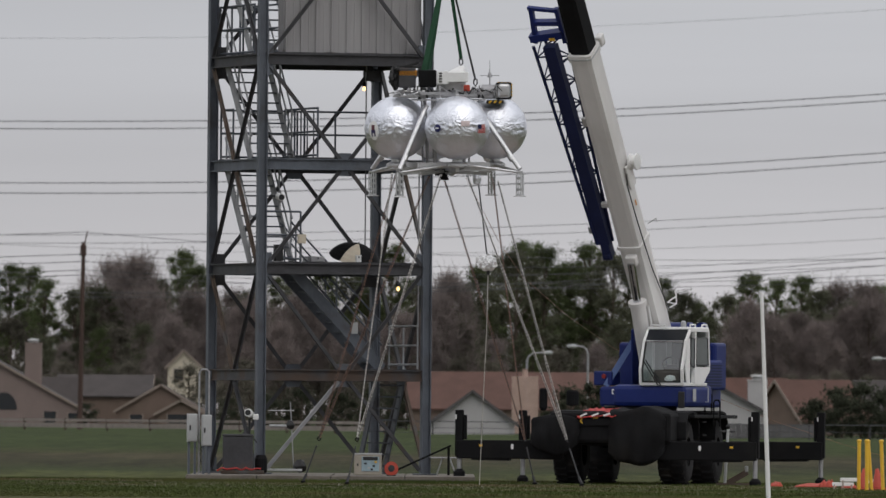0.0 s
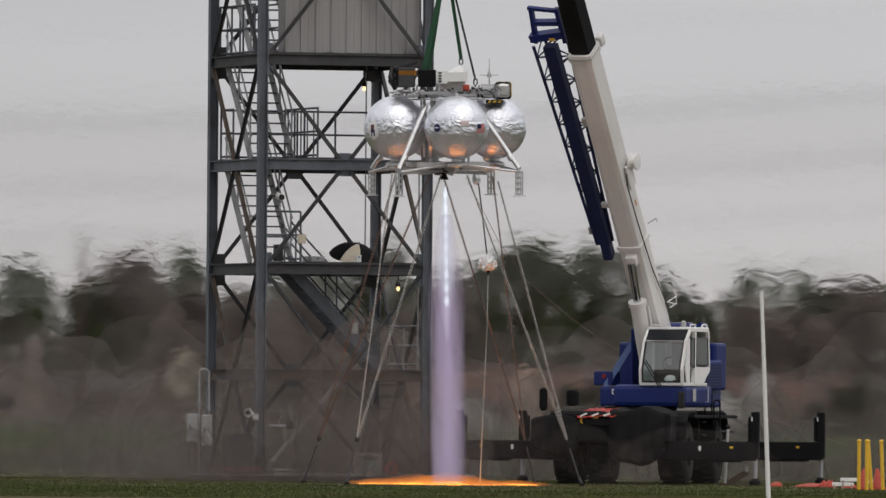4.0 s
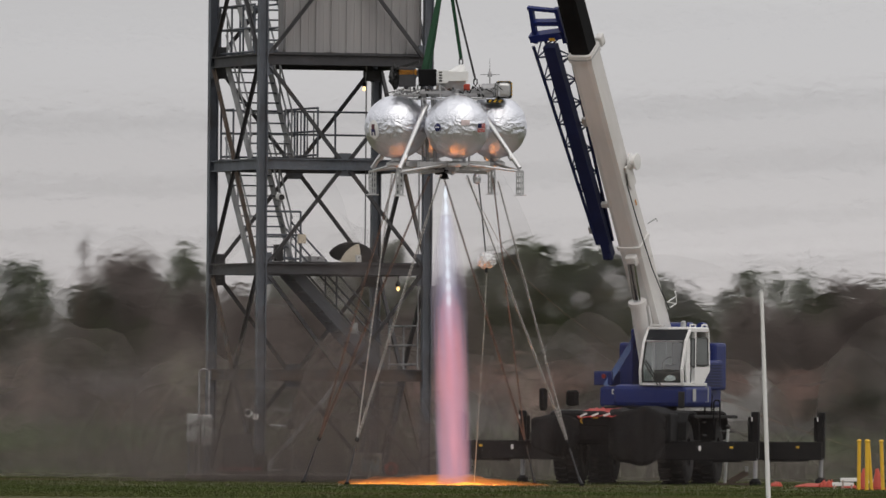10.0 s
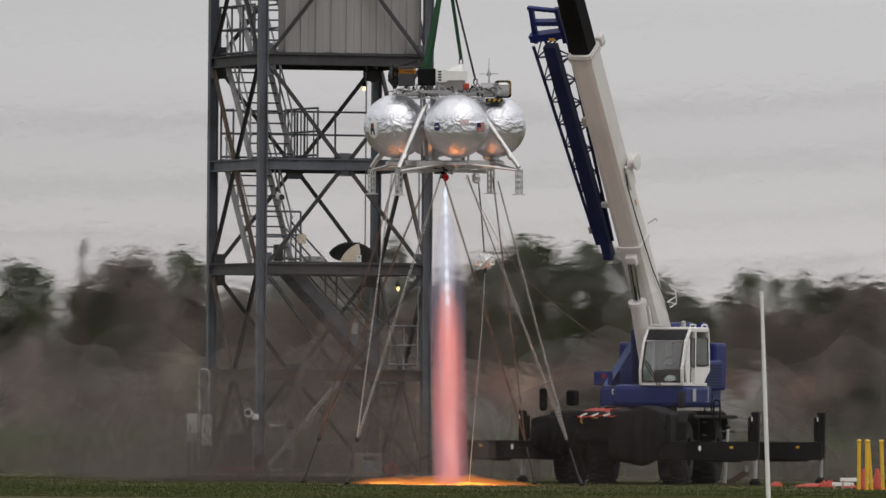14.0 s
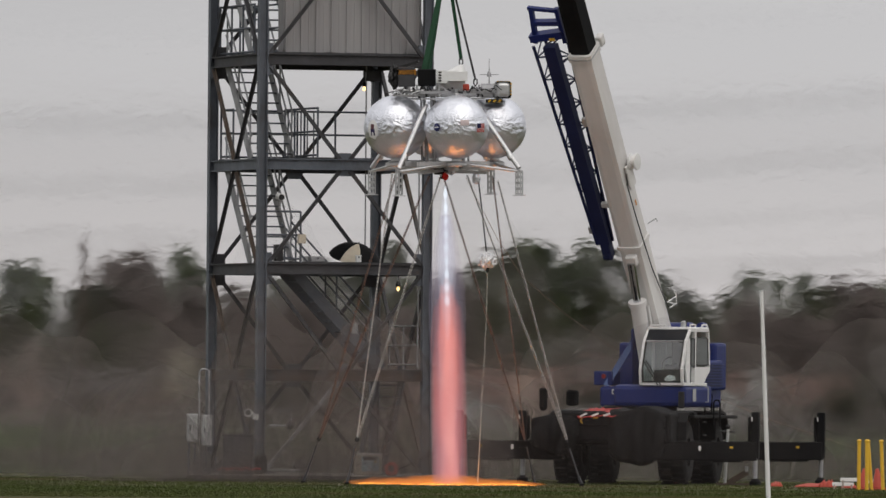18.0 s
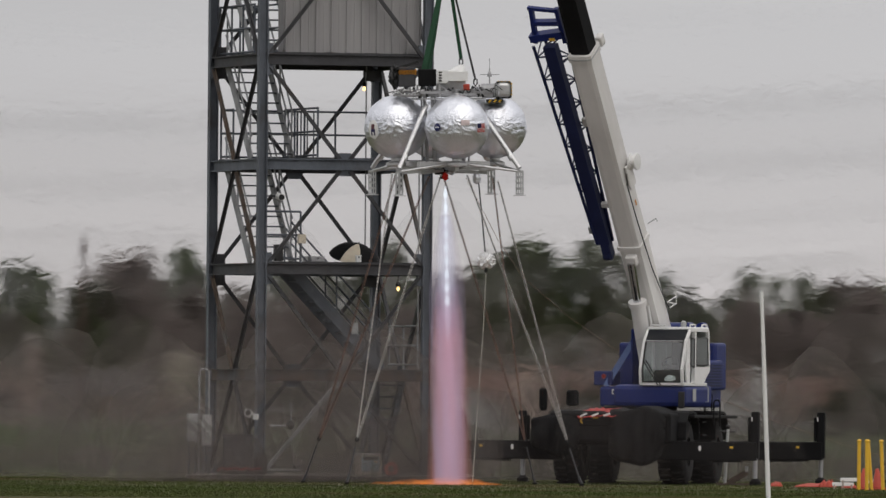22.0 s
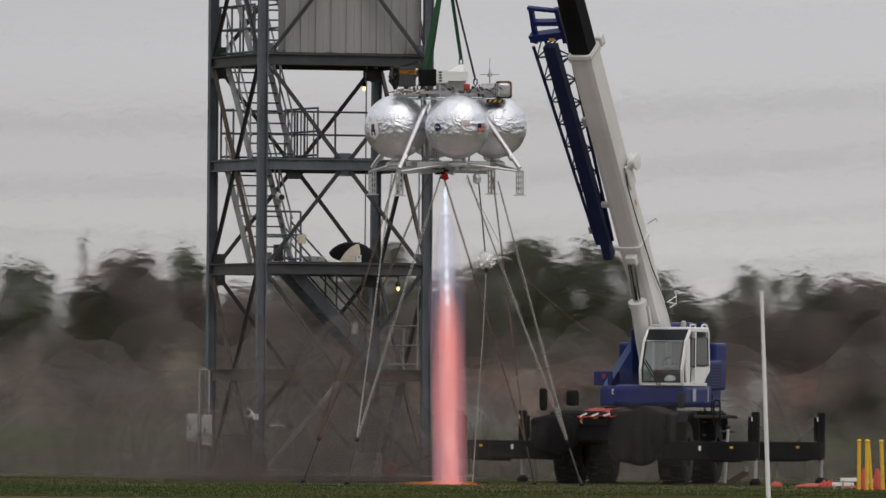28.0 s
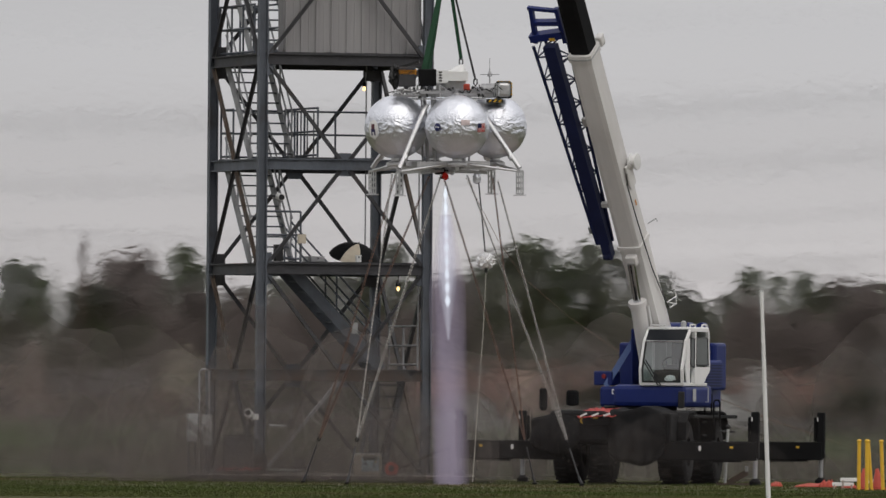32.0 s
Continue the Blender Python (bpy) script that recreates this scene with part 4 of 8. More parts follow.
    part("roof", rbox(((X0 + X1) / 2, (YF + YB) / 2 - 0.17, Z1), (X1 - X0 + 0.06, YF - YB - 0.32, 0.08), 0.03), "white", cabp)
    part("lower_door_panel", plate(X0 - 0.012, [(0.26, Z0), (0.26, Z0 + 0.36), (YB, Z0 + 0.36), (YB - 0.02, Z0 + 0.3), (YB + 0.3, Z0)]), "white", cabp)
    part("door_frame", plate(X0 - 0.012, [(YF - 0.16, Z0), (YF - 0.08, Z0 + 0.3), (YF - 0.16, Z1 - 0.2), (YF - 0.30, Z1 - 0.2), (YF - 0.30, Z0)], 0.03), "white", cabp)
    part("inner_wall", plate(X1 + 0.01, [(YF, Z0), (YF + 0.02, Z0 + 0.3), (YF - 0.2, Z1 - 0.28), (YF - 0.36, Z1 - 0.05), (YB, Z1 - 0.05), (YB, Z0)], 0.02), "cab_lining", cabp)
    part("back_panel", one(box, ((X0 + X1) / 2, YB + 0.03, Z0 + 0.6), (X1 - X0 - 0.06, 0.03, 1.05)), "cab_lining", cabp)
    ws = bmesh.new()
    hull(ws, [(X0 + 0.04, YF + 0.02, Z0 + 0.04), (X1 - 0.04, YF + 0.02, Z0 + 0.04), (X1 - 0.04, YF + 0.05, Z0 + 0.3), (X0 + 0.04, YF + 0.05, Z0 + 0.3), (X1 - 0.04, YF - 0.12, Z1 - 0.28), (X0 + 0.04, YF - 0.12, Z1 - 0.28)], [(0, 1, 2, 3), (3, 2, 4, 5)])
    w1 = part("windscreen", ws, "glass", cabp, "slightly green windscreen")
    rw = bmesh.new()
    hull(rw, [(X0 + 0.02, YF - 0.11, Z1 - 0.27), (X1 - 0.02, YF - 0.11, Z1 - 0.27), (X1 - 0.02, YF - 0.32, Z1 - 0.01), (X0 + 0.02, YF - 0.32, Z1 - 0.01)], [(0, 1, 2, 3)])
    part("roof_window", rw, "dark_window", cabp)
    for x in (X0 + 0.045, X1 - 0.045):
        part("window_seal", one(bar, (x, YF + 0.065, Z0 + 0.3), (x, YF - 0.105, Z1 - 0.28), 0.03, 0.02), "black", cabp)
        part("window_seal", one(bar, (x, YF + 0.035, Z0 + 0.04), (x, YF + 0.065, Z0 + 0.3), 0.03, 0.02), "black", cabp)
    part("window_seal", one(bar, (X0 + 0.05, YF + 0.01, Z0 + 0.05), (X1 - 0.05, YF + 0.01, Z0 + 0.05), 0.02, 0.03), "black", cabp)
    for ys in (((YF - 0.32, Z0 + 0.4), (YF - 0.32, Z1 - 0.2), (0.30, Z1 - 0.2), (0.30, Z0 + 0.34)), ((0.20, Z0 + 0.40), (0.20, Z1 - 0.18), (YB + 0.10, Z1 - 0.18), (YB + 0.04, Z0 + 0.40))):
        part("side_window", plate(X0 - 0.03, ys, 0.012), "side_glass", cabp)
        n = len(ys)
        for k in range(n):
            part("window_seal", one(bar, (X0 - 0.036, *ys[k]), (X0 - 0.036, *ys[(k + 1) % n]), 0.02, 0.02, up=(1, 0, 0)), "black", cabp)
    part("seat", rbox((-0.87, 0.0, 0.80), (0.5, 0.45, 0.14), 0.05), "black", cabp)
    part("seat_back", rbox((-0.87, -0.22, 1.12), (0.46, 0.14, 0.55), 0.05), "black", cabp)
    part("console", rbox((-0.87, 0.5, 0.62), (0.6, 0.2, 0.26), 0.05), "black", cabp)
    part("steering_wheel", one(path_tube, [(-0.87 + 0.17 * math.cos(a), 0.42 - 0.05 * math.sin(a), 0.88 + 0.14 * math.sin(a)) for a in [k * math.tau / 16 for k in range(17)]], 0.015), "black", cabp)
    paper = bmesh.new()
    blob(paper, (-0.98, 0.66, 0.58), 0.10, (1.2, 0.5, 0.6), 0.6, 3, 2)
    part("crumpled_paper", paper, "white", cabp)
    for dx in (0.10, 0.16):
        part("wiper", one(bar, (X1 - dx - 0.30, YF + 0.07, Z0 - 0.02), (X1 - dx + 0.04, YF + 0.075, Z0 + 0.5), 0.018, 0.018), "black", cabp)
    for y0, y1 in ((YF - 0.4, YF - 0.65), (YB + 0.25, YB + 0.0)):
        part("roof_rail", one(path_tube, [(X0 + 0.02, y0, Z1 + 0.03), (X0 + 0.02, y0, Z1 + 0.09), (X0 + 0.02, y1, Z1 + 0.09), (X0 + 0.02, y1, Z1 + 0.03)], 0.016), "white", cabp)
    part("roof_rail", one(path_tube, [(X1 - 0.05, YF - 0.3, Z1 + 0.03), (X1 - 0.05, YF - 0.3, Z1 + 0.07), (X1 - 0.4, YF - 0.3, Z1 + 0.07), (X1 - 0.4, YF - 0.3, Z1 + 0.03)], 0.016), "white", cabp)
    part("mirror", rbox((X0 - 0.02, YF + 0.12, 0.14), (0.14, 0.05, 0.34), 0.02), "black", up)
    part("emblem", one(box, (0.72, -0.347, 0.30), (0.10, 0.006, 0.10)), "white", up)
    part("emblem_mark", one(box, (0.72, -0.342, 0.30), (0.05, 0.006, 0.05)), "navy", up)
    part("name_plate", one(box, (-1.182, -0.62, 0.62), (0.006, 0.05, 0.28)), "white", up)

    # boom: local z along it, x across, y its upper side
    d = (TIP - PIVOT).normalized()
    x = d.cross(Vector((0, 0, 1))).normalized() * -1
    y = d.cross(x)
    bm_m = inv @ Matrix.Translation(PIVOT) @ Matrix((x, y, d)).transposed().to_4x4()

    def section(z0, z1, w, h):
        bm = bmesh.new()
        pts = []
        for z in (z0, z1):
            for a, b in ((-.5, -.5), (-.3, -.56), (.3, -.56), (.5, -.5), (.5, .38), (.38, .5), (-.38, .5), (-.5, .38)):
                pts.append((a * w - 0.03, b * h, z))
        hull(bm, pts, [tuple(range(7, -1, -1)), tuple(range(8, 16))] + [(k, (k + 1) % 8, 8 + (k + 1) % 8, 8 + k) for k in range(8)])
        return bm

    boom = part("boom", section(-0.5, 7.62, 0.46, 0.54), "boom_white", c, "pale beige-white telescopic boom base", at=bm_m)
    part("boom_collar", section(7.53, 7.70, 0.51, 0.59), "boom_white", boom)
    part("collar_rim", section(7.60, 7.635, 0.53, 0.61), "grey_box", boom)
    part("inner_boom", section(7.6, 13.0, 0.41, 0.46), "black_matt", boom, "black telescoping section")
    part("inner_boom", section(12.9, 18.6, 0.38, 0.40), "black_matt", boom, "black telescoping section")
    part("boom_head", rbox((0, -0.1, 19.0), (0.5, 0.8, 0.7), 0.05), "navy", boom)
    part("top_lug", rbox((0.16, 0.42, 7.64), (0.14, 0.2, 0.24), 0.03), "boom_white", boom)
    part("cable_drum", one(lathe, [(0.05, -0.09), (0.17, -0.08), (0.17, -0.05), (0.12, -0.045), (0.12, 0.045), (0.17, 0.05), (0.17, 0.08), (0.05, 0.09)], 22, Matrix.Translation((0.34, 0.18, 4.84)) @ Euler((0, radians(90), 0)).to_matrix().to_4x4()), "white", boom)
    part("drum_bracket", rbox((0.245, 0.05, 4.6), (0.05, 0.3, 0.55), 0.02), "boom_white", boom)
    part("hose", one(path_tube, [(0.245, 0.0, 4.9), (0.245, -0.20, 4.5), (0.245, -0.16, 3.6), (0.245, -0.05, 2.4), (0.245, 0.1, 1.7), (0.245, 0.25, 1.2)], 0.013), "black", boom)
    part("side_label", one(box, (0.228, 0.02, 3.95), (0.006, 0.05, 0.12)), "orange", boom)
    part("strap", section(2.98, 3.06, 0.53, 0.605), "boom_white", boom)
    part("lift_lug", rbox((0, -0.37, 2.78), (0.24, 0.16, 0.22), 0.03), "boom_white", boom)
    part("wire_bracket", one(path_tube, [(0.225, 0.25, 1.20), (0.34, 0.42, 1.20), (0.36, 0.46, 1.38), (0.36, 0.47, 1.48)], 0.014), "white", boom)
    part("wire_bracket", one(path_tube, [(0.225, 0.25, 1.34), (0.36, 0.46, 1.36)], 0.014), "white", boom)
    part("wire_bracket", one(path_tube, [(0.225, 0.26, 1.34), (0.34, 0.42, 1.20)], 0.011), "white", boom)
    part("side_ladder_rung", one(path_tube, [(0.225, 0.30, 3.25), (0.36, 0.45, 3.28), (0.36, 0.47, 3.2)], 0.012), "grey_box", boom)
    # lift cylinder
    lug = bm_m @ Vector((0, -0.42, 2.75))
    foot = sup_m @ Vector((0.0, -0.60, 0.35))
    mid = foot.lerp(lug, 0.70)
    cyl = part("lift_cylinder", one(lathe, [(0.155, 0), (0.16, (mid - foot).length - 0.10), (0.19, (mid - foot).length - 0.09), (0.19, (mid - foot).length)], 24, Matrix.Translation(foot) @ (mid - foot).to_track_quat("Z", "Y").to_matrix().to_4x4()), "boom_white", c, smooth=False)
    part("piston_rod", one(tube, mid, lug, 0.085, seg=20), "chrome", cyl)
    part("feed_pipe", one(tube, foot + Vector((0.24, -0.05, 0.1)), mid + Vector((0.24, -0.05, -0.1)), 0.02, seg=8), "white", cyl)

    # folding lattice jib, stowed beside the boom
    JT, JB = 7.95, 3.06
    jib = part("stowed_jib", one(bar, (-0.62, -0.12, JB), (-0.70, -0.12, JT - 0.1), 0.27, 0.20, up=(0, 1, 0)), "navy", c, "dark blue lattice jib folded beside the boom", at=bm_m)
    ch = ((-0.98, -0.32, -0.77, -0.20), (-0.46, 0.22, -0.48, -0.05), (-0.96, 0.22, -0.76, -0.05))
    for xa, ya, xb, yb in ch:
        part("chord", one(tube, (xa, ya, JT), (xb, yb, JB), 0.035, seg=8), "navy", jib)
    for k in range(18):
        f0, f1 = k / 18, (k + 1) / 18
        for (xa, ya, xb, yb), (xc, yc, xd, yd) in ((ch[0], ch[1]), (ch[0], ch[2]), (ch[2], ch[1])):
            p = Vector((xa, ya, JT)).lerp(Vector((xb, yb, JB)), f0 if k % 2 else f1)
            q = Vector((xc, yc, JT)).lerp(Vector((xd, yd, JB)), f1 if k % 2 else f0)
            part("lacing", one(tube, p, q, 0.016, seg=6), "navy", jib)
    for xx in (-1.06, -0.40):
        part("head_plate", one(bar, (xx, 0, JT - 0.1), (xx + (0.08 if xx < -0.7 else -0.02), 0, JT + 0.72), 0.09, 0.10, up=(0, 1, 0)), "blue", jib)
    part("head_beam", one(bar, (-1.15, 0, JT + 0.02), (-0.40, 0, JT + 0.12), 0.16, 0.19, up=(0, 1, 0)), "blue", jib)
    part("head_pin", one(bar, (-1.05, 0, JT + 0.73), (-0.38, 0, JT + 0.65), 0.07, 0.08, up=(0, 1, 0)), "blue", jib)
    part("head_web", one(bar, (-1.0, 0, JT + 0.38), (-0.43, 0, JT + 0.38), 0.10, 0.14, up=(0, 1, 0)), "blue", jib)
    part("warning_label", one(box, (-0.62, -0.14, JT + 0.05), (0.12, 0.006, 0.07)), "yellow", jib)
    part("jib_tip", rbox((-0.62, -0.1, JB - 0.12), (0.2, 0.25, 0.5), 0.04), "navy", jib)
    part("tip_sheave", one(tube, (-0.70, -0.14, JB - 0.3), (-0.54, -0.14, JB - 0.3), 0.11, seg=16), "navy", jib)
    part("jib_bracket", rbox((-0.46, -0.05, 3.95), (0.62, 0.14, 0.12), 0.03), "boom_white", jib)
    part("jib_bracket", rbox((-0.40, 0.05, 5.9), (0.22, 0.12, 0.2), 0.03), "boom_white", jib)
    part("cable_hanger", rbox((-0.90, -0.1, 3.35), (0.06, 0.06, 0.16), 0.015), "grey_box", jib)
    # hoist line and hook
    hook = inv @ Vector((0.03, 0.0, 10.6))
    top = inv @ TIP
    for dx in (-0.08, 0.08):
        part("hoist_rope", one(tube, top + Vector((dx, 0, -0.3)), hook + Vector((dx, 0, 0.5)), 0.012, seg=6), "wire", c)
    part("hook_block", rbox(hook + Vector((0, 0, 0.35)), (0.4, 0.22, 0.5), 0.06), "yellow", c)
    hk = bmesh.new()
    path_tube(hk, [hook + Vector((0, 0, 0.15)), hook, hook + Vector((0.09, 0, -0.06)), hook + Vector((0.02, 0, -0.14)), hook + Vector((-0.08, 0, -0.08))], 0.03)
    part("hook", hk, "steel", c)


build_crane()
# ---- lander hanging from the crane ----
LANDER_AT = (0.05, -2.5, 5.75)
LY = LANDER_AT[1]
TURN = 13.0


def ang(a, r, z):
    return Vector((r * math.cos(radians(a)), r * math.sin(radians(a)), z))


def foil_tank(seed):
    bm = bmesh.new()
    seg, rings = 110, 72
    rows = []
    for j in range(1, rings):
        th = math.pi * j / rings
        row = []
        for k in range(seg):
            ph = math.tau * k / seg
            n = Vector((math.sin(th) * math.cos(ph), math.sin(th) * math.sin(ph), math.cos(th)))
            belt = math.exp(-((n.z + 0.05) / 0.24) ** 2)
            knot = max(0.0, math.cos(ph * 6 + seed)) ** 3
            crease = 0.5 - 2.2 * abs(noise.noise(Vector((n.x * 4.6, n.y * 4.6, n.z * 7 + seed))))
            fine = 0.5 - 2.0 * abs(noise.noise(n * 9 + Vector((0, seed, 0))))
            pull = noise.noise(Vector((n.x * 9 / (0.3 + n.xy.length), n.y * 9 / (0.3 + n.xy.length), n.z * 1.5 + seed)))
            r = 0.632 + 0.005 * noise.noise(n * 3 + Vector((seed, 0, 0))) + belt * (0.4 + 0.9 * knot) * (0.024 * crease + 0.012 * fine) + 0.006 * pull * (0.3 + 0.7 * (n.z > 0.1))
            row.append(bm.verts.new(n * r))
        rows.append(row)
    top, bot = bm.verts.new((0, 0, 0.63)), bm.verts.new((0, 0, -0.63))
    for a, b in zip(rows, rows[1:]):
        for k in range(seg):
            bm.faces.new((a[k], b[k], b[(k + 1) % seg], a[(k + 1) % seg]))
    for k in range(seg):
        bm.faces.new((top, rows[0][k], rows[0][(k + 1) % seg]))
        bm.faces.new((bot, rows[-1][(k + 1) % seg], rows[-1][k]))
    return bm


def on_ball(bm, centre_dir, u0, u1, v0, v1, r=0.657, n=6):
    """A curved patch on a ball: u across and v up, in metres from the centre direction."""
    d = Vector(centre_dir).normalized()
    rt = Vector((0, 0, 1)).cross(d).normalized()
    upv = d.cross(rt)
    g = [[bm.verts.new((d * r + rt * (u0 + (u1 - u0) * i / n) + upv * (v0 + (v1 - v0) * j / n)).normalized() * r) for i in range(n + 1)] for j in range(n + 1)]
    for j in range(n):
        for i in range(n):
            bm.faces.new((g[j][i], g[j][i + 1], g[j + 1][i + 1], g[j + 1][i]))


def disc_on_ball(bm, centre_dir, ru, rv, r=0.659, seg=24, squash=1.0):
    d = Vector(centre_dir).normalized()
    rt = Vector((0, 0, 1)).cross(d).normalized()
    upv = d.cross(rt)
    prev = None
    for k in range(0, 5):
        f = k / 4
        row = [bm.verts.new((d * r + (rt * math.cos(a) * ru + upv * math.sin(a) * rv) * f).normalized() * r) for a in [i * math.tau / seg for i in range(seg)]] if k else [bm.verts.new(d * r)]
        if prev:
            for i in range(seg):
                j = (i + 1) % seg
                if len(prev) == 1:
                    bm.faces.new((prev[0], row[i], row[j]))
                else:
                    bm.faces.new((prev[i], row[i], row[j], prev[j]))
        prev = row


def build_lander():
    L = thing("rocket_lander", pose(*LANDER_AT, 1.6, -0.6, 0), "four-legged rocket lander with silver foil-wrapped ball tanks, hung from slings", "lander")
    tanks = []
    for k in range(4):
        a = TURN - 90 + 90 * k
        p = ang(a, 1.01, 1.36)
        tk = part("tank", foil_tank(3.1 * k), "foil", L, "ball tank wrapped in crinkled silver foil", True, Matrix.Translation(p))
        part("tank_cap", one(lathe, [(0.06, 0.61), (0.05, 0.65), (0.03, 0.68)], 14), "alu_dull", tk)
        part("tank_foot", one(lathe, [(0.05, -0.78), (0.10, -0.74), (0.10, -0.60)], 16), "alu", tk)
        tanks.append(tk)
    front, right, back, left = tanks

    def to_dir(u, v):
        """The point of a ball facing the onlooker, u to the side and v up, as parts of its radius."""
        return (u, -math.sqrt(max(0.0, 1 - u * u - v * v)), v)

    badge = part("round_badge", one(disc_on_ball, to_dir(-0.60, 0.0), 0.075, 0.082), material("badge_blue", (0.022, 0.026, 0.11), 0.4), front, "dark blue round badge")
    part("badge_mark", one(on_ball, to_dir(-0.60, 0.0), -0.05, 0.05, -0.008, 0.012, 0.665), "white", badge)
    flag = part("flag", one(on_ball, to_dir(0.735, -0.02), -0.11, 0.11, -0.088, 0.088), "white", front, "small striped flag decal")
    for k in range(7):
        v = -0.088 + 0.176 * k / 7 + 0.004
        part("stripe", one(on_ball, to_dir(0.735, -0.02), -0.11 if k < 3 else 0.0, 0.11, v, v + 0.0170, 0.661), "red", flag)
    part("canton", one(on_ball, to_dir(0.735, -0.02), -0.11, -0.005, -0.008, 0.088, 0.664), "navy", flag)
    part("faded_decal", one(on_ball, to_dir(0.25, 0.13), -0.09, 0.09, -0.05, 0.06), material("faded_print", (0.62, 0.52, 0.52), 0.5), front)
    oval = part("oval_badge", one(disc_on_ball, to_dir(-0.69, -0.07), 0.14, 0.20, 0.662), "white", left, "white oval badge")
    dark = material("badge_dark", (0.035, 0.03, 0.10), 0.5)
    for s in (-1, 1):
        part("badge_mark", one(on_ball, to_dir(-0.69, -0.07), s * 0.02, s * 0.055, -0.12, 0.01, 0.666), dark, oval)
        part("badge_mark", one(on_ball, to_dir(-0.69, -0.07), s * 0.0, s * 0.02, -0.05, 0.01, 0.666), dark, oval)
    part("badge_mark", one(on_ball, to_dir(-0.69, -0.07), -0.042, 0.042, 0.01, 0.11, 0.667), material("badge_maroon", (0.13, 0.05, 0.06), 0.5), oval)

    # frame: lower ring, upper deck, uprights between the tanks
    low = [ang(TURN - 45 + 90 * k, 1.0, 0.62) for k in range(4)]
    for k in range(4):
        a, b = low[k], low[(k + 1) % 4]
        part("lower_beam", one(bar, a, b, 0.07, 0.11), "alu", L)
        part("lower_beam", one(bar, a * 0.98 + Vector((0, 0, -0.16)), Vector((0, 0, 0.50)), 0.05, 0.06), "alu", L)
        p = ang(TURN - 45 + 90 * k, 0.42, 0.6)
        part("upright", one(tube, p + Vector((0, 0, 0)), ang(TURN - 45 + 90 * k, 0.50, 2.05), 0.035, seg=10), "alu_dull", L)
        part("upright", one(tube, ang(TURN - 36 + 90 * k, 0.50, 0.6), ang(TURN - 36 + 90 * k, 0.52, 2.05), 0.02, seg=8), "alu_dull", L)
        q = ang(TURN + 90 * k, 1.01, 0.60)
        part("tank_cradle", one(lathe, [(0.16, -0.03), (0.20, 0.0), (0.20, 0.05), (0.12, 0.09)], 18, Matrix.Translation(q)), "alu", L)
        part("cross_beam", one(bar, q + Vector((0, 0, -0.06)), Vector((0, 0, 0.55)), 0.08, 0.09), "alu", L)
    for k in range(4):
        a, b = ang(TURN - 45 + 90 * k, 0.92, 2.05), ang(TURN + 45 + 90 * k, 0.92, 2.05)
        part("deck_beam", one(bar, a, b, 0.05, 0.06), "alu_dull", L)
        part("deck_beam", one(bar, a + Vector((0, 0, -0.13)), b + Vector((0, 0, -0.13)), 0.03, 0.03), "alu_dull", L)
        part("deck_beam", one(bar, ang(TURN + 90 * k, 1.0, 2.08), ang(TURN + 180 + 90 * k, 0.1, 2.08), 0.06, 0.06), "alu_dull", L)
        for j in range(5):
            f = (j + 0.5) / 5
            p = a.lerp(b, f)
            part("pipe_fitting", one(tube, p + Vector((0, 0, -0.10)), p + Vector((0.02 * (j - 2), 0, 0.10 + 0.05 * (j % 2))), 0.018, seg=8), "alu" if j % 2 else "black", L)
    part("deck_girder", one(bar, (-1.05, -0.66, 1.99), (0.62, -0.66, 2.01), 0.05, 0.035), "alu_dull", L)
    part("deck_girder", one(bar, (-0.95, -0.30, 1.98), (0.95, -0.30, 1.98), 0.05, 0.05), "alu_dull", L)
    rng = random.Random(4)
    for k in range(22):
        x = -1.15 + 0.10 * k + rng.uniform(-0.03, 0.03)
        z = 2.03 + rng.uniform(-0.02, 0.06)
        pts = [(x, -0.62 + rng.uniform(-0.06, 0.1), z), (x + rng.uniform(0.02, 0.1), -0.66, z + rng.uniform(0.02, 0.14)), (x + rng.uniform(0.1, 0.22), -0.62, z + rng.uniform(-0.05, 0.06))]
        part("deck_hose", one(path_tube, pts, rng.choice((0.008, 0.012, 0.016)), 6), rng.choice(("black", "black_matt", "alu", "alu_dull", "alu")), L)
    # legs between the tanks
    for k in range(4):
        a = TURN - 45 + 90 * k
        foot = ang(a, 1.73, 0.48)
        leg = part("leg", one(tube, ang(a, 0.72, 1.80), foot + Vector((0, 0, 0.06)), 0.052, 0.048, seg=14), "alu", L, "bright tubular leg with perforated crush foot")
        part("collar", one(tube, ang(a, 1.50, 0.80), ang(a, 1.56, 0.72), 0.062, seg=14), "alu", leg)
        for s in (-1, 1):
            part("side_strut", one(tube, ang(a + s * 32, 0.98, 0.62), foot, 0.028, seg=10), "alu", leg)
        plate = bmesh.new()
        d = ang(a, 1, 0)
        n_ = Vector((-d.y, d.x, 0))
        for s in (-1, 1):
            # plate with four round holes, as two rails and cross webs
            for e in (-1, 1):
                bar(plate, foot + n_ * s * 0.04 + d * e * 0.052, foot + n_ * s * 0.04 + d * e * 0.052 + Vector((0, 0, -0.46)), 0.012, 0.034, up=n_)
            for j in range(5):
                z = -0.005 - 0.113 * j
                bar(plate, foot + n_ * s * 0.04 - d * 0.05 + Vector((0, 0, z)), foot + n_ * s * 0.04 + d * 0.05 + Vector((0, 0, z)), 0.012, 0.045)
        for j in range(5):
            z = -0.005 - 0.113 * j
            bar(plate, foot - n_ * 0.045 + Vector((0, 0, z)), foot + n_ * 0.045 + Vector((0, 0, z)), 0.11, 0.02)
        part("perforated_foot", plate, "alu", leg)
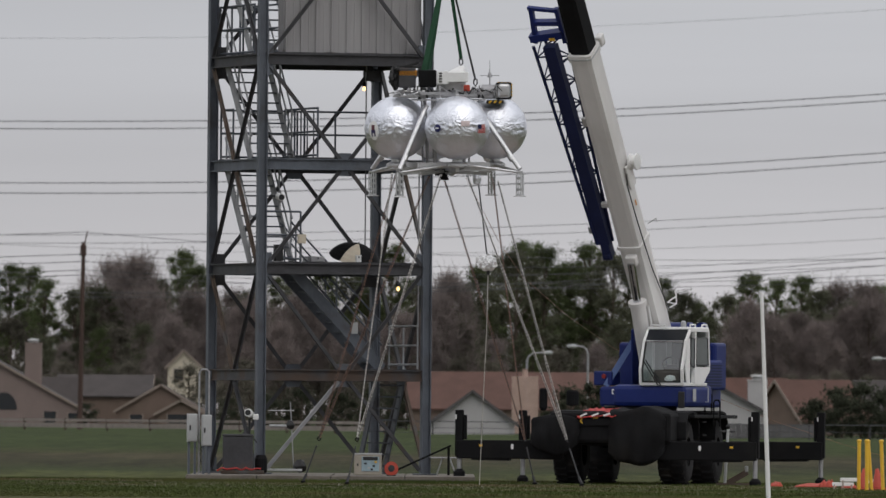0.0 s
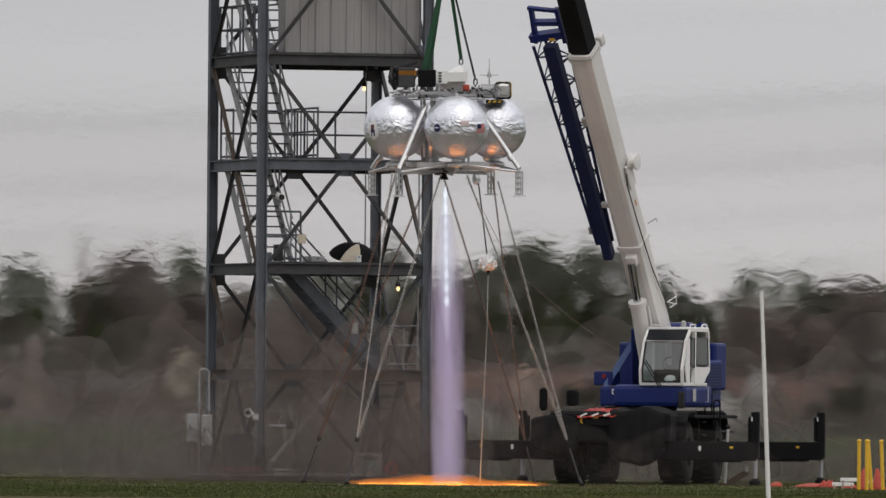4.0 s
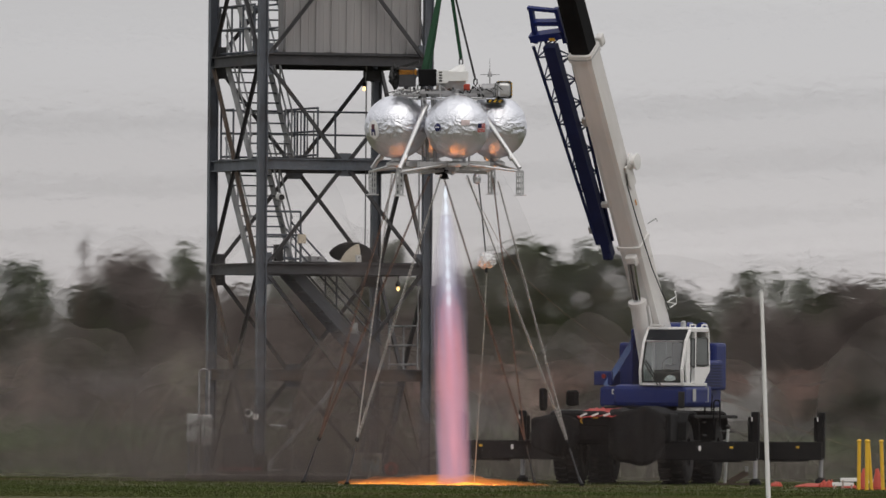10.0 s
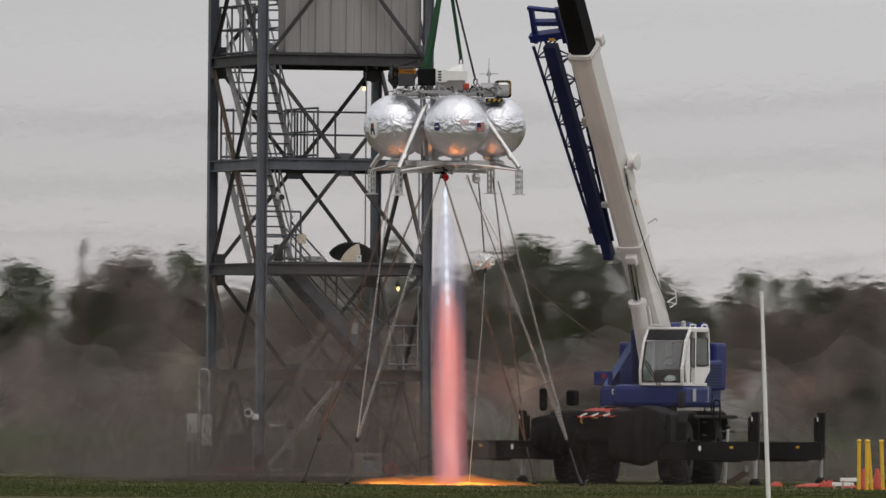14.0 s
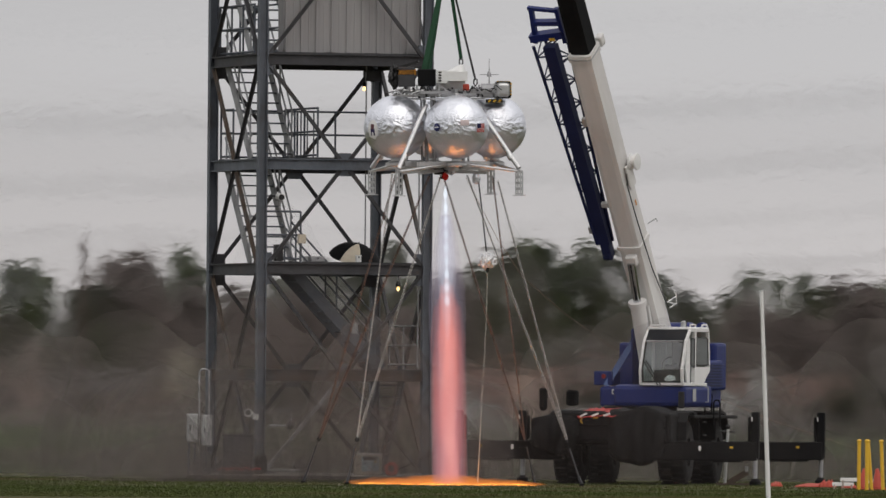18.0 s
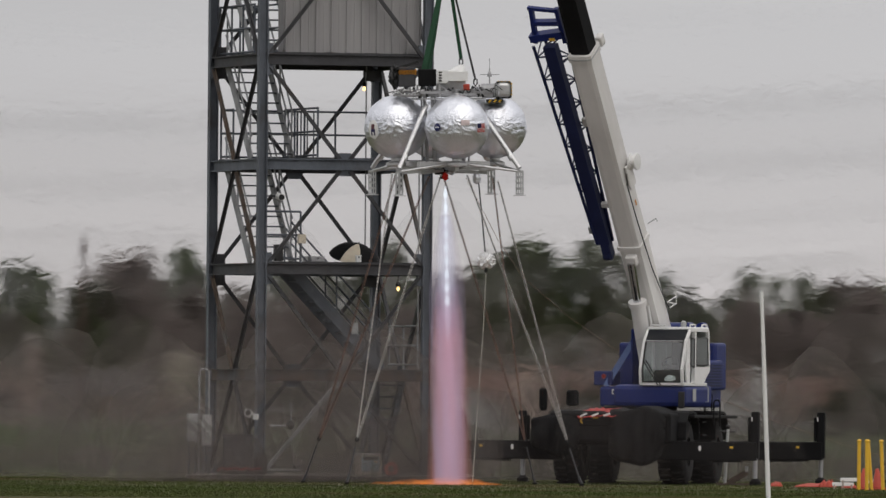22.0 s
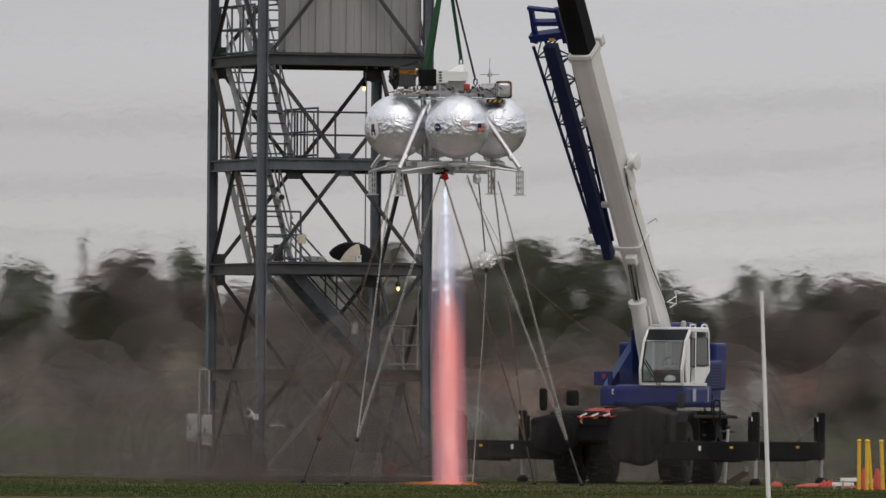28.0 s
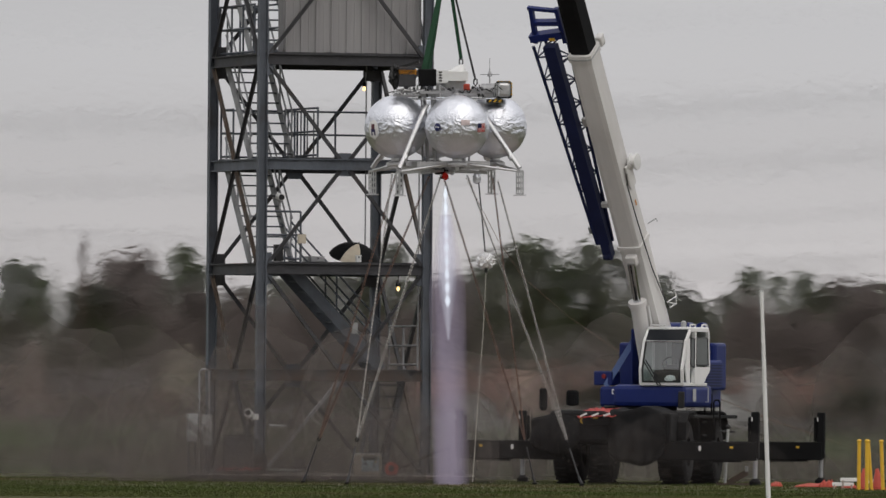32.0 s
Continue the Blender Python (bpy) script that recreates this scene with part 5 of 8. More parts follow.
        part("foot_plate", rbox(foot + Vector((0, 0, -0.475)), (0.26, 0.26, 0.02), 0.006), "alu", leg)
    # avionics on the top deck
    def unit(name, c, s, mat, r=0.02, label="", rot=None):
        return part(name, rbox(c, s, r, rot), mat, L, label)
    unit("avionics_box", (-0.76, -0.35, 2.36), (0.34, 0.35, 0.40), "steel_dark")
    unit("battery_box", (-0.75, -0.36, 2.45), (0.36, 0.33, 0.13), "orange", label="orange foil-wrapped battery box")
    part("wiring_loom", one(blob, (-1.0, -0.3, 2.36), 0.17, (0.7, 0.8, 1.35), 0.5, 3.0, 3, 2.0), "black", L)
    part("cable_cover", one(bar, (-0.98, -0.4, 2.52), (-0.52, -0.42, 2.66), 0.2, 0.05), "black", L)
    unit("black_box", (-0.36, -0.4, 2.34), (0.36, 0.4, 0.34), "black_matt")
    hood = bmesh.new()
    prof = ((-0.20, 2.10), (-0.17, 2.26), (-0.06, 2.40), (0.10, 2.51), (0.30, 2.60), (0.37, 2.60), (0.40, 2.50), (0.41, 2.10))
    rings = [[hood.verts.new((x * q + 0.12 * (1 - q), y, 2.10 + (z - 2.10) * q)) for x, z in prof] for y, q in ((-0.30, 0.82), (-0.20, 0.97), (0.05, 1.0), (0.28, 0.9), (0.34, 0.75))]
    for u, w in zip(rings, rings[1:]):
        for k in range(len(prof)):
            j = (k + 1) % len(prof)
            hood.faces.new((u[k], u[j], w[j], w[k]))
    hood.faces.new(rings[0][::-1])
    hood.faces.new(rings[-1])
    part("equipment_hood", hood, "white", L, "white wedge-shaped fabric hood", True)
    unit("white_box", (0.24, -0.42, 2.37), (0.42, 0.3, 0.20), "white", 0.012)
    slots = bmesh.new()
    for j in range(4):
        box(slots, (-0.10, -0.575, 2.28 + 0.055 * j), (0.06, 0.01, 0.03))
    part("cooling_slots", slots, "black", L)
    unit("white_panel", (-0.06, -0.5, 2.36), (0.22, 0.14, 0.26), "white", 0.01)
    unit("red_box", (0.42, -0.55, 2.15), (0.13, 0.13, 0.13), "hot_orange", 0.02)
    sens = part("sensor_head", rbox((1.12, -0.2, 2.09), (0.30, 0.40, 0.31), 0.05), "grey_box", L, "boxy sensor with pale front plate")
    part("sensor_face", rbox((1.16, -0.42, 2.10), (0.27, 0.06, 0.29), 0.06), "alu", sens)
    part("sensor_rim", rbox((1.155, -0.375, 2.095), (0.33, 0.05, 0.35), 0.055), "black", sens)
    part("sensor_neck", one(tube, (0.72, -0.15, 2.08), (1.0, -0.18, 2.08), 0.14, seg=16), "alu_dull", sens)
    base = part("striped_base", rbox((0.98, -0.30, 1.875), (0.34, 0.16, 0.07), 0.01), "black", sens)
    for j in range(3):
        part("stripe", one(bar, (0.86 + 0.10 * j, -0.383, 1.85), (0.91 + 0.10 * j, -0.383, 1.90), 0.006, 0.035), "yellow", base)
    for j in range(4):
        part("hazard_stripe", one(bar, (1.03 + 0.075 * j, -0.404, 2.255), (1.06 + 0.075 * j, -0.404, 2.268), 0.03, 0.008), "yellow", sens)
        part("hazard_stripe", one(bar, (1.308, -0.404, 1.99 + 0.07 * j), (1.316, -0.404, 2.02 + 0.07 * j), 0.012, 0.03), "yellow", sens)
    mast = part("antenna_mast", one(tube, (0.88, 0.0, 2.0), (0.88, 0.0, 2.52), 0.016, 0.010, seg=8), "alu_dull", L)
    part("whip", one(tube, (0.88, 0.0, 2.5), (0.88, 0.0, 2.72), 0.004, seg=6), "black", mast)
    for dx, dy in ((0.19, 0.0), (0.0, 0.19), (0.13, 0.13), (-0.13, 0.13)):
        part("antenna_arm", one(tube, (0.88 - dx, -dy, 2.40), (0.88 + dx, dy, 2.40), 0.008, seg=6), "alu_dull", mast)
    part("antenna_cap", one(lathe, [(0.05, 2.36), (0.03, 2.44), (0.012, 2.48)], 12, Matrix.Translation((0.88, 0, 0))), "alu_dull", mast)
    # engine and the small bits below
    eng = part("engine", one(lathe, [(0.05, 0.55), (0.10, 0.52), (0.10, 0.46), (0.06, 0.42), (0.08, 0.36), (0.09, 0.32), (0.08, 0.32), (0.05, 0.40)], 22, Matrix.Translation((-0.03, 0, 0)), False), "black_matt", L, "small black gimballed rocket engine", True)
    part("gimbal_arm", one(tube, (0.05, 0, 0.5), (0.35, -0.2, 0.56), 0.02, seg=8), "alu_dull", eng)
    part("gimbal_arm", one(tube, (-0.08, 0, 0.5), (-0.3, -0.2, 0.56), 0.02, seg=8), "alu_dull", eng)
    part("valve_box", rbox((-0.16, -0.15, 0.47), (0.12, 0.12, 0.12), 0.02), "black", eng)
    part("helium_bottle", one(lathe, [(0.02, 0.22), (0.08, 0.26), (0.085, 0.36), (0.06, 0.43), (0.03, 0.45)], 18, Matrix.Translation((0.62, -0.35, 0))), "foil", L)
    part("feed_line", one(path_tube, [ang(TURN - 90, 1.0, 0.55), ang(TURN - 90, 0.6, 0.42), (0, -0.1, 0.46)], 0.022), "alu", L)
    part("feed_line", one(path_tube, [ang(TURN, 1.0, 0.55), ang(TURN, 0.6, 0.45), (0.1, 0, 0.46)], 0.022), "alu", L)
    return L


lander = build_lander()


# ---- slings, chains, anchors ----
HOOK = Vector((0.03, LY, 10.42))


def sling(name, q, w, mat, label, flat=True):
    q = Vector(q)
    s = thing(name, pose(*q), label, "sling", "lifting slings above the lander")
    bm = bmesh.new()
    d = HOOK - q
    if flat:
        bar(bm, (0, 0, 0.12), d, w, 0.012, up=(0, 1, 0.1))
    else:
        tube(bm, (0, 0, 0.1), d, w / 2, seg=8)
    part("webbing", bm, mat, s)
    part("shackle", one(path_tube, [Vector((-0.03, 0, 0.11)), Vector((-0.035, 0, 0.03)), Vector((0, 0, -0.02)), Vector((0.035, 0, 0.03)), Vector((0.03, 0, 0.11)), Vector((-0.03, 0, 0.11))], 0.014), "black", s)


sling("lifting_sling", (-0.44, LY + -0.35, 7.98), 0.10, "green_web", "broad green webbing sling, folded, running up to the hook")
sling("lifting_sling", (-0.36, LY + 0.30, 7.98), 0.05, "green_web", "narrow green webbing sling running up to the hook")
sling("lifting_sling", (-0.30, LY + -0.20, 8.0), 0.028, "green_web", "thin green webbing sling running up to the hook")
sling("lifting_sling", (0.33, LY + 0.32, 8.38), 0.07, "green_web", "narrow green webbing sling running up to the hook")
sling("lifting_sling", (0.62, LY + -0.25, 7.96), 0.045, "black", "black round sling with shackle running up to the hook", False)

ANCHORS = {"a": ((-1.86, LY - 1.9, 0), "chain"), "b": ((-2.77, LY + 2.0, 0), "chain_rust"), "c": ((1.88, LY + 2.0, 0), "chain_rust"), "d": ((2.78, LY - 1.9, 0), "chain")}


def link_mesh():
    """One chain link, long in z."""
    bm = bmesh.new()
    pts = [Vector((0.020 * math.cos(a), 0, 0.052 * (math.sin(a) * 0.62) + (0.026 if math.sin(a) > 0 else -0.026))) for a in [k * math.tau / 10 for k in range(11)]]
    for a, b in zip(pts, pts[1:]):
        tube(bm, a, b, 0.0062, seg=5, caps=False)
    return bm


def chain(name, p, q, mat, label, thick=1.05):
    """A chain from p to q: each link turned a quarter against the next."""
    p, q = Vector(p), Vector(q)
    c = thing(name, Matrix.Translation(q), label, "chain", "restraint chains below the lander")
    d = p - q
    n = int(d.length / 0.036)
    rot = d.to_track_quat("Z", "Y").to_matrix().to_4x4()
    base = link_mesh()
    co = [v.co.copy() for v in base.verts]
    base.verts.index_update()
    fs = [[v.index for v in f.verts] for f in base.faces]
    base.free()
    verts, faces = [], []
    for k in range(n):
        m = Matrix.Translation(d * ((k + 0.5) / n)) @ rot @ Euler((0, 0, radians(90 * (k % 2)))).to_matrix().to_4x4() @ Matrix.Diagonal((thick if k % 2 else 0.7 * thick, thick, 0.48, 1.0))
        o = len(verts)
        verts += [tuple(m @ v) for v in co]
        faces += [[i + o for i in f] for f in fs]
    mesh = bpy.data.meshes.new("chain_run")
    mesh.from_pydata(verts, [], faces)
    mesh.materials.append(M[mat])
    mesh.materials.append(M["steel_dark"])
    # every other link painted dark, for the shade on links seen edge-on
    mesh.polygons.foreach_set("material_index", [1 - (i // len(fs)) % 2 for i in range(len(faces))])
    ob = tagged(new("chain_run", mesh), kind="stuff")
    ob.parent = c
    return c


def build_chains():
    tops = {}
    tops["a"] = (Vector((-1.02, LY + -0.5, 6.20)), Vector((-0.05, LY + -0.6, 6.17)))
    tops["b"] = (Vector((-0.95, LY + 0.45, 6.20)), Vector((-0.28, LY + 0.6, 6.17)))
    tops["c"] = (Vector((0.0, LY + 0.6, 6.15)), Vector((0.98, LY + 0.6, 6.15)))
    tops["d"] = (Vector((0.47, LY + -0.6, 6.15)), Vector((1.08, LY + -0.5, 6.05)))
    for key, (at, mat) in ANCHORS.items():
        at = Vector(at)
        mid = (tops[key][0] + tops[key][1]) / 2
        ring = at.lerp(mid, 0.145)
        for tp in tops[key]:
            chain("restraint_chain", tp, ring, mat, "slack-free steel restraint chain from lander frame to ground anchor" if mat == "chain" else "rust-brown restraint chain from lander frame to ground anchor")
        an = thing("ground_anchor", Matrix.Translation(at), "dark steel ground anchor with turnbuckle and ring in the grass", "anchor", "anchors of the restraint chains")
        d = ring - at
        part("turnbuckle", one(tube, d * 0.15, d * 0.85, 0.015, seg=8), "steel_dark", an)
        part("ring", one(path_tube, [d + Vector((0.035 * math.cos(a), 0, 0.035 * math.sin(a))) for a in [k * math.tau / 12 for k in range(13)]], 0.012), "black_matt", an)
        part("eye_plate", rbox((0, 0, 0.025), (0.10, 0.10, 0.06), 0.012), "black_matt", an)
        part("clevis", one(bar, (0, 0, 0.05), d * 0.2, 0.03, 0.045), "steel_dark", an)


build_chains()


def build_drogue():
    """Foil-wrapped ball on a line below the lander, with its tail rope; swings about its upper end."""
    b = thing("hanging_foil_ball", pose(0.69, LY - 0.3, 6.05), "silver foil-wrapped ball hanging on a line, with a tail rope", "ball")
    part("upper_line", one(path_tube, [(0, 0, 0), (0.09, 0, -0.7), (0.18, 0, -1.45)], 0.014), "black", b)
    bm = bmesh.new()
    blob(bm, (0.20, 0, -1.63), 0.185, (1, 1, 0.82), 0.30, 4.5, 4, 5.0)
    part("ball", bm, "foil_bright", b, "crumpled foil ball")
    part("clip", rbox((0.21, 0, -1.82), (0.06, 0.05, 0.09), 0.015), "black", b)
    part("tail_rope", one(path_tube, [(0.21, 0, -1.85), (0.19, 0, -3.0), (0.13, 0, -4.4), (0.07, 0, -6.04)], 0.0075), "rope", b)
    return b


foil_ball = build_drogue()


def build_tether():
    """A thin slack line from the lander past the crane to a stake in the grass."""
    t = thing("tether_line", pose(0, 0, 0), "thin tan slack tether line running past the crane to a stake", "rope")
    part("line", one(path_tube, [(0.45, LY + 0.4, 6.12), (1.1, 1.0, 4.95), (1.62, 3.0, 4.22), (2.55, 6.5, 3.48), (3.55, 10.0, 2.84), (5.3, 13.5, 2.02), (7.08, 16.0, 1.33), (8.55, 18.0, 0.86), (10.0, 20.0, 0.45)], 0.005), "chain_rust", t)
    part("stake", one(tube, (10.0, 20.0, -0.1), (10.0, 20.0, 0.5), 0.02, seg=8), "steel_dark", t)


build_tether()
# ---- far edge of the field: fence, houses, lamps, poles ----
def build_fence():
    f = thing("field_fence", pose(0, 0, 0), "low weathered wooden board fence along the field", "fence")
    a, b = Vector((-44.0, 777, 0)), Vector((-4.0, 630, 0))
    n = 11
    for k in range(n + 1):
        p = a.lerp(b, k / n)
        part("post", one(box, p + Vector((0, 0, 0.45)), (0.2, 0.2, 0.95)), "trunk", f)
        if k < n:
            q = a.lerp(b, (k + 1) / n)
            for z, h in ((0.78, 0.20), (0.36, 0.34)):
                part("rail", one(bar, p + Vector((0, -0.13, z)), q + Vector((0, -0.13, z)), 0.05, h), "fence_wood", f)
    g = thing("wire_fence", pose(0, 0, 0), "dark steel post and wire fence along the field", "fence")
    a, b = Vector((-4.0, 630, 0)), Vector((40.0, 468, 0))
    n = 13
    for k in range(n + 1):
        p = a.lerp(b, k / n)
        part("post", one(tube, p + Vector((0, 0, -0.05)), p + Vector((0, 0, 1.0)), 0.05, seg=8), "steel_dark", g)
        if k < n:
            q = a.lerp(b, (k + 1) / n)
            for z, r in ((0.95, 0.035), (0.5, 0.02), (0.15, 0.02)):
                part("wire", one(tube, p + Vector((0, 0, z)), q + Vector((0, 0, z)), r, seg=6), "steel_dark", g)
    h = thing("board_screen", pose(21.3, 560, 0), "dark grey close-boarded garden screen", "fence")
    for k in range(22):
        part("board", rbox((-3.6 + 0.33 * k, 0, 0.50), (0.32, 0.04, 1.02 - 0.012 * k + 0.02 * (k % 3)), 0.01), "screen", h)


build_fence()


def gable_house(name, x, y, w, dep, eave, ridge, wall, roof, label, turn=0.0, over=0.35, siding=0.0, windows=(), trim="trimwood"):
    """A house with its gable towards -y; w across, dep deep."""
    h = thing(name, pose(x, y, 0, 0, 0, turn), label, "house", "houses beyond the field")
    bm = bmesh.new()
    hw = w / 2
    pts = []
    for yy in (0, dep):
        pts += [(-hw, yy, -0.3), (hw, yy, -0.3), (hw, yy, eave), (0, yy, ridge - 0.12), (-hw, yy, eave)]
    hull(bm, pts, [(0, 1, 2, 3, 4), (9, 8, 7, 6, 5), (1, 6, 7, 2), (5, 0, 4, 9)])
    walls = part("wall", bm, wall, h)
    k = (ridge - eave) / hw
    for s in (-1, 1):
        p = bmesh.new()
        a = [(0, -over, ridge), (s * (hw + over), -over, eave - over * k), (s * (hw + over), dep + over, eave - over * k), (0, dep + over, ridge)]
        top = [Vector(q) for q in a]
        low = [q - Vector((0, 0, 0.14)) for q in top]
        hull(p, top + low, [(0, 1, 2, 3), (7, 6, 5, 4), (0, 4, 5, 1), (1, 5, 6, 2), (2, 6, 7, 3), (3, 7, 4, 0)])
        part("roof", p, roof, h)
        part("barge_board", one(bar, (0, -over - 0.03, ridge - 0.1), (s * (hw + over), -over - 0.03, eave - over * k - 0.1), 0.05, 0.22), trim, h)
    if siding:
        z = 0.2
        while z < ridge - 0.3:
            half = hw if z < eave else hw * (ridge - 0.12 - z) / (ridge - 0.12 - eave)
            part("board", one(bar, (-half, -0.006, z), (half, -0.006, z), 0.010, siding * 0.88), wall, walls)
            z += siding
    for cx, cz, ww, hh, arched in windows:
        g = bmesh.new()
        if arched:
            vs = [g.verts.new((cx + ww / 2 * math.cos(t), -0.04, cz + hh * math.sin(t))) for t in [math.pi * i / 12 for i in range(13)]]
            g.faces.new(vs)
        else:
            box(g, (cx, -0.02, cz), (ww, 0.06, hh))
        part("window", g, "dark_window", h)
        if not arched:
            for sx in (-1, 1):
                part("window_trim", one(box, (cx + sx * (ww / 2 + 0.05), -0.03, cz), (0.1, 0.1, hh + 0.2)), "trimwood", h)
            part("window_sill", one(box, (cx, -0.05, cz - hh / 2 - 0.05), (ww + 0.2, 0.14, 0.1)), "trimwood", h)
    return h


def chimney(parent, c, w, d, z0, z1, mat, cap="grey_box"):
    ch = part("chimney", rbox((c[0], c[1], (z0 + z1) / 2), (w, d, z1 - z0), 0.03), mat, parent)
    part("chimney_crown", rbox((c[0], c[1], z1 + 0.05), (w + 0.12, d + 0.12, 0.12), 0.03), mat, ch)
    part("flue_cap", one(lathe, [(w * 0.28, z1 + 0.1), (w * 0.28, z1 + 0.32), (w * 0.42, z1 + 0.34), (w * 0.2, z1 + 0.5)], 14, Matrix.Translation((c[0], c[1], 0))), cap, ch)


h1 = gable_house("house", -47.0, 972, 24.0, 14, 1.6, 8.2, "stucco", "shingle", "beige house with a wide low gable and tall chimney", windows=((4.0, 1.6, 2.5, 1.7, True), (8.5, 0.9, 1.2, 1.1, False), (11.0, 0.9, 1.4, 0.8, False)))
chimney(h1, (6.8, 1.2), 1.65, 1.4, 3.0, 8.1, "stucco")
h1b = gable_house("house", -36.4, 984, 8.0, 9.2, 1.5, 4.9, "tan", "shingle", "low tan house with a long grey-brown roof", turn=90)
gable_house("house", -27.7, 975, 8.6, 10, 1.75, 4.25, "tan", "shingle", "small tan house with a pale-trimmed gable", windows=((1.9, 1.0, 2.2, 0.9, False), (-2.4, 0.8, 1.2, 0.8, False)))
gable_house("house", -25.6, 970, 4.6, 5, 1.5, 2.75, "tan", "shingle", "low gabled garage wing in tan brick", over=0.4, windows=((0.0, 0.8, 2.6, 0.9, False),))
gable_house("house", -29.2, 996, 9.0, 9, 3.2, 5.2, "tan", "shingle", "brown-roofed house behind a front gable", turn=90)
gable_house("house", -28.0, 1100, 3.6, 8, 6.6, 8.3, "cream", "shingle", "tall cream two-storey house among the trees", windows=((-0.6, 5.6, 0.9, 1.2, False),))
h4 = gable_house("house", 15.2, 862, 10.0, 18.0, 2.2, 5.3, "tan", "shingle_red", "long house with a rust-red shingle roof", turn=90)
h5 = gable_house("house", 2.25, 660, 6.2, 8, 0.95, 3.25, "siding_white", "shingle_grey", "white boarded garage with a grey gable roof", siding=0.24, trim="shingle_grey")
h5b = thing("chimney_stack", pose(6.35, 700, 0), "broad pink brick chimney stack with a small clay pot", "chimney")
for j in range(17):
    part("brick_course", rbox((0, 0, 0.12 + 0.26 * j), (1.98 if j % 2 else 2.02, 1.2, 0.25), 0.012), "pink_brick", h5b)
part("chimney_pot", one(lathe, [(0.22, 4.4), (0.20, 4.9), (0.26, 4.95)], 14), "pink_brick", h5b)
h6 = gable_house("house", 19.4, 690, 9.4, 10, 2.1, 4.65, "siding_white", "shingle_grey", "white boarded house with a grey gable roof and white chimney", siding=0.26, trim="shingle_grey")
chimney(h6, (4.5, 2.0), 1.45, 1.0, 0.5, 4.15, "siding_white")
h7 = gable_house("house", 26.8, 742, 6.2, 7.4, 1.2, 4.45, "tan", "shingle_red", "tan house with a steep rust-red roof", turn=-50)
gable_house("house", 40.0, 820, 8.0, 11.0, 1.8, 4.7, "tan", "shingle", "dark-roofed low house half hidden by shrubs", turn=90)
gable_house("house", 31.0, 880, 6.0, 9.0, 2.0, 5.0, "tan", "shingle_red", "house with a hipped-looking brown-red roof", turn=90)


def build_garden_wall():
    w = thing("garden_wall", pose(11.5, 600, 0), "low white-painted garden wall beside the hedge", "wall")
    for k in range(4):
        part("panel", rbox((-2.4 + 1.6 * k, 0, 0.6), (1.56, 0.15, 1.5), 0.03), "siding_white", w)


build_garden_wall()


def street_lamp(x, y, h, reach):
    s = thing("street_lamp", pose(x, y, 0), "grey steel street lamp with a curved arm", "street lamp", "street lamps beyond the field")
    part("pole", one(tube, (0, 0, 0), (0, 0, h - 0.6), 0.13, 0.09, seg=10), "alu_dull", s)
    part("arm", one(path_tube, [(0, 0, h - 0.6), (reach * 0.12, 0, h - 0.2), (reach * 0.4, 0, h + 0.05), (reach, 0, h + 0.1)], 0.07), "alu_dull", s)
    part("lamp_head", one(blob, (reach * 1.15, 0, h + 0.08), 0.42, (1.2, 0.6, 0.45), 0, 1, 2), "grey_box", s, smooth=True)


street_lamp(7.5, 850, 6.9, 1.6)
street_lamp(12.9, 850, 7.5, -1.2)
street_lamp(40.2, 850, 6.6, -1.5)


def build_pole():
    u = thing("utility_pole", pose(-29.55, 765, 0, 0, 0.75, 0), "dark creosoted wooden utility pole", "pole")
    part("pole", one(tube, (0, 0, -0.2), (0, 0, 15.3), 0.22, 0.15, seg=12), "pole_wood", u)
    part("transformer_cap", rbox((0.0, -0.2, 14.6), (0.5, 0.3, 0.9), 0.06), "pole_wood", u)
    part("top_spike", one(tube, (0.1, 0, 15.2), (0.3, 0, 16.2), 0.05, seg=6), "pole_wood", u)
    for z in (14.2, 13.6, 13.0):
        part("insulator", one(lathe, [(0.05, z), (0.09, z + 0.1), (0.05, z + 0.22)], 10, Matrix.Translation((0.22, 0, 0))), "grey_box", u)


build_pole()


def wire(name, pts, r, label):
    """A sagging cable through three points: its ends and its lowest middle."""
    a, m, b = (Vector(p) for p in pts)
    bm = bmesh.new()
    ts = [k / 24 for k in range(25)]
    path_tube(bm, [a * (1 - t) * (1 - 2 * t) + m * 4 * t * (1 - t) + b * t * (2 * t - 1) for t in ts], r, 5)
    return tagged(part(name, bm, "wire", None), label, "cable", "overhead power lines")


# high-voltage conductors, in pairs, far behind the field
LINES = ((33.0, 33.9, 37.8, 0.055), (32.2, 33.1, 37.1, 0.055), (26.3, 27.3, 31.5, 0.055), (25.2, 26.2, 30.6, 0.055), (20.6, 21.6, 25.3, 0.03), (19.7, 20.7, 24.4, 0.03),
         (42.0, 43.0, 47.0, 0.015), (20.2, 19.0, 22.0, 0.02), (14.6, 15.3, 20.3, 0.04), (14.1, 14.8, 19.4, 0.04), (15.6, 16.2, 20.9, 0.02))
for za, zm, zb, r in LINES:
    wire("power_line", ((-62, 1100, za), (0, 1100, zm), (62, 1100, zb)), r, "thin grey high-voltage conductor")
for x, top in ((-62, 44.0), (62, 49.0)):
    py = thing("transmission_mast", pose(x, 1100, 0), "grey steel mast carrying the overhead conductors", "mast")
    part("mast", one(tube, (0, 0, -0.2), (0, 0, top), 0.7, 0.25, seg=12), "alu_dull", py)
    for z in (15.0, 20.5, 26.0, 31.5, 37.5, 43.0):
        part("cross_arm", one(bar, (0, -0.5, z), (0, 1.5, z), 0.2, 0.25), "alu_dull", py)
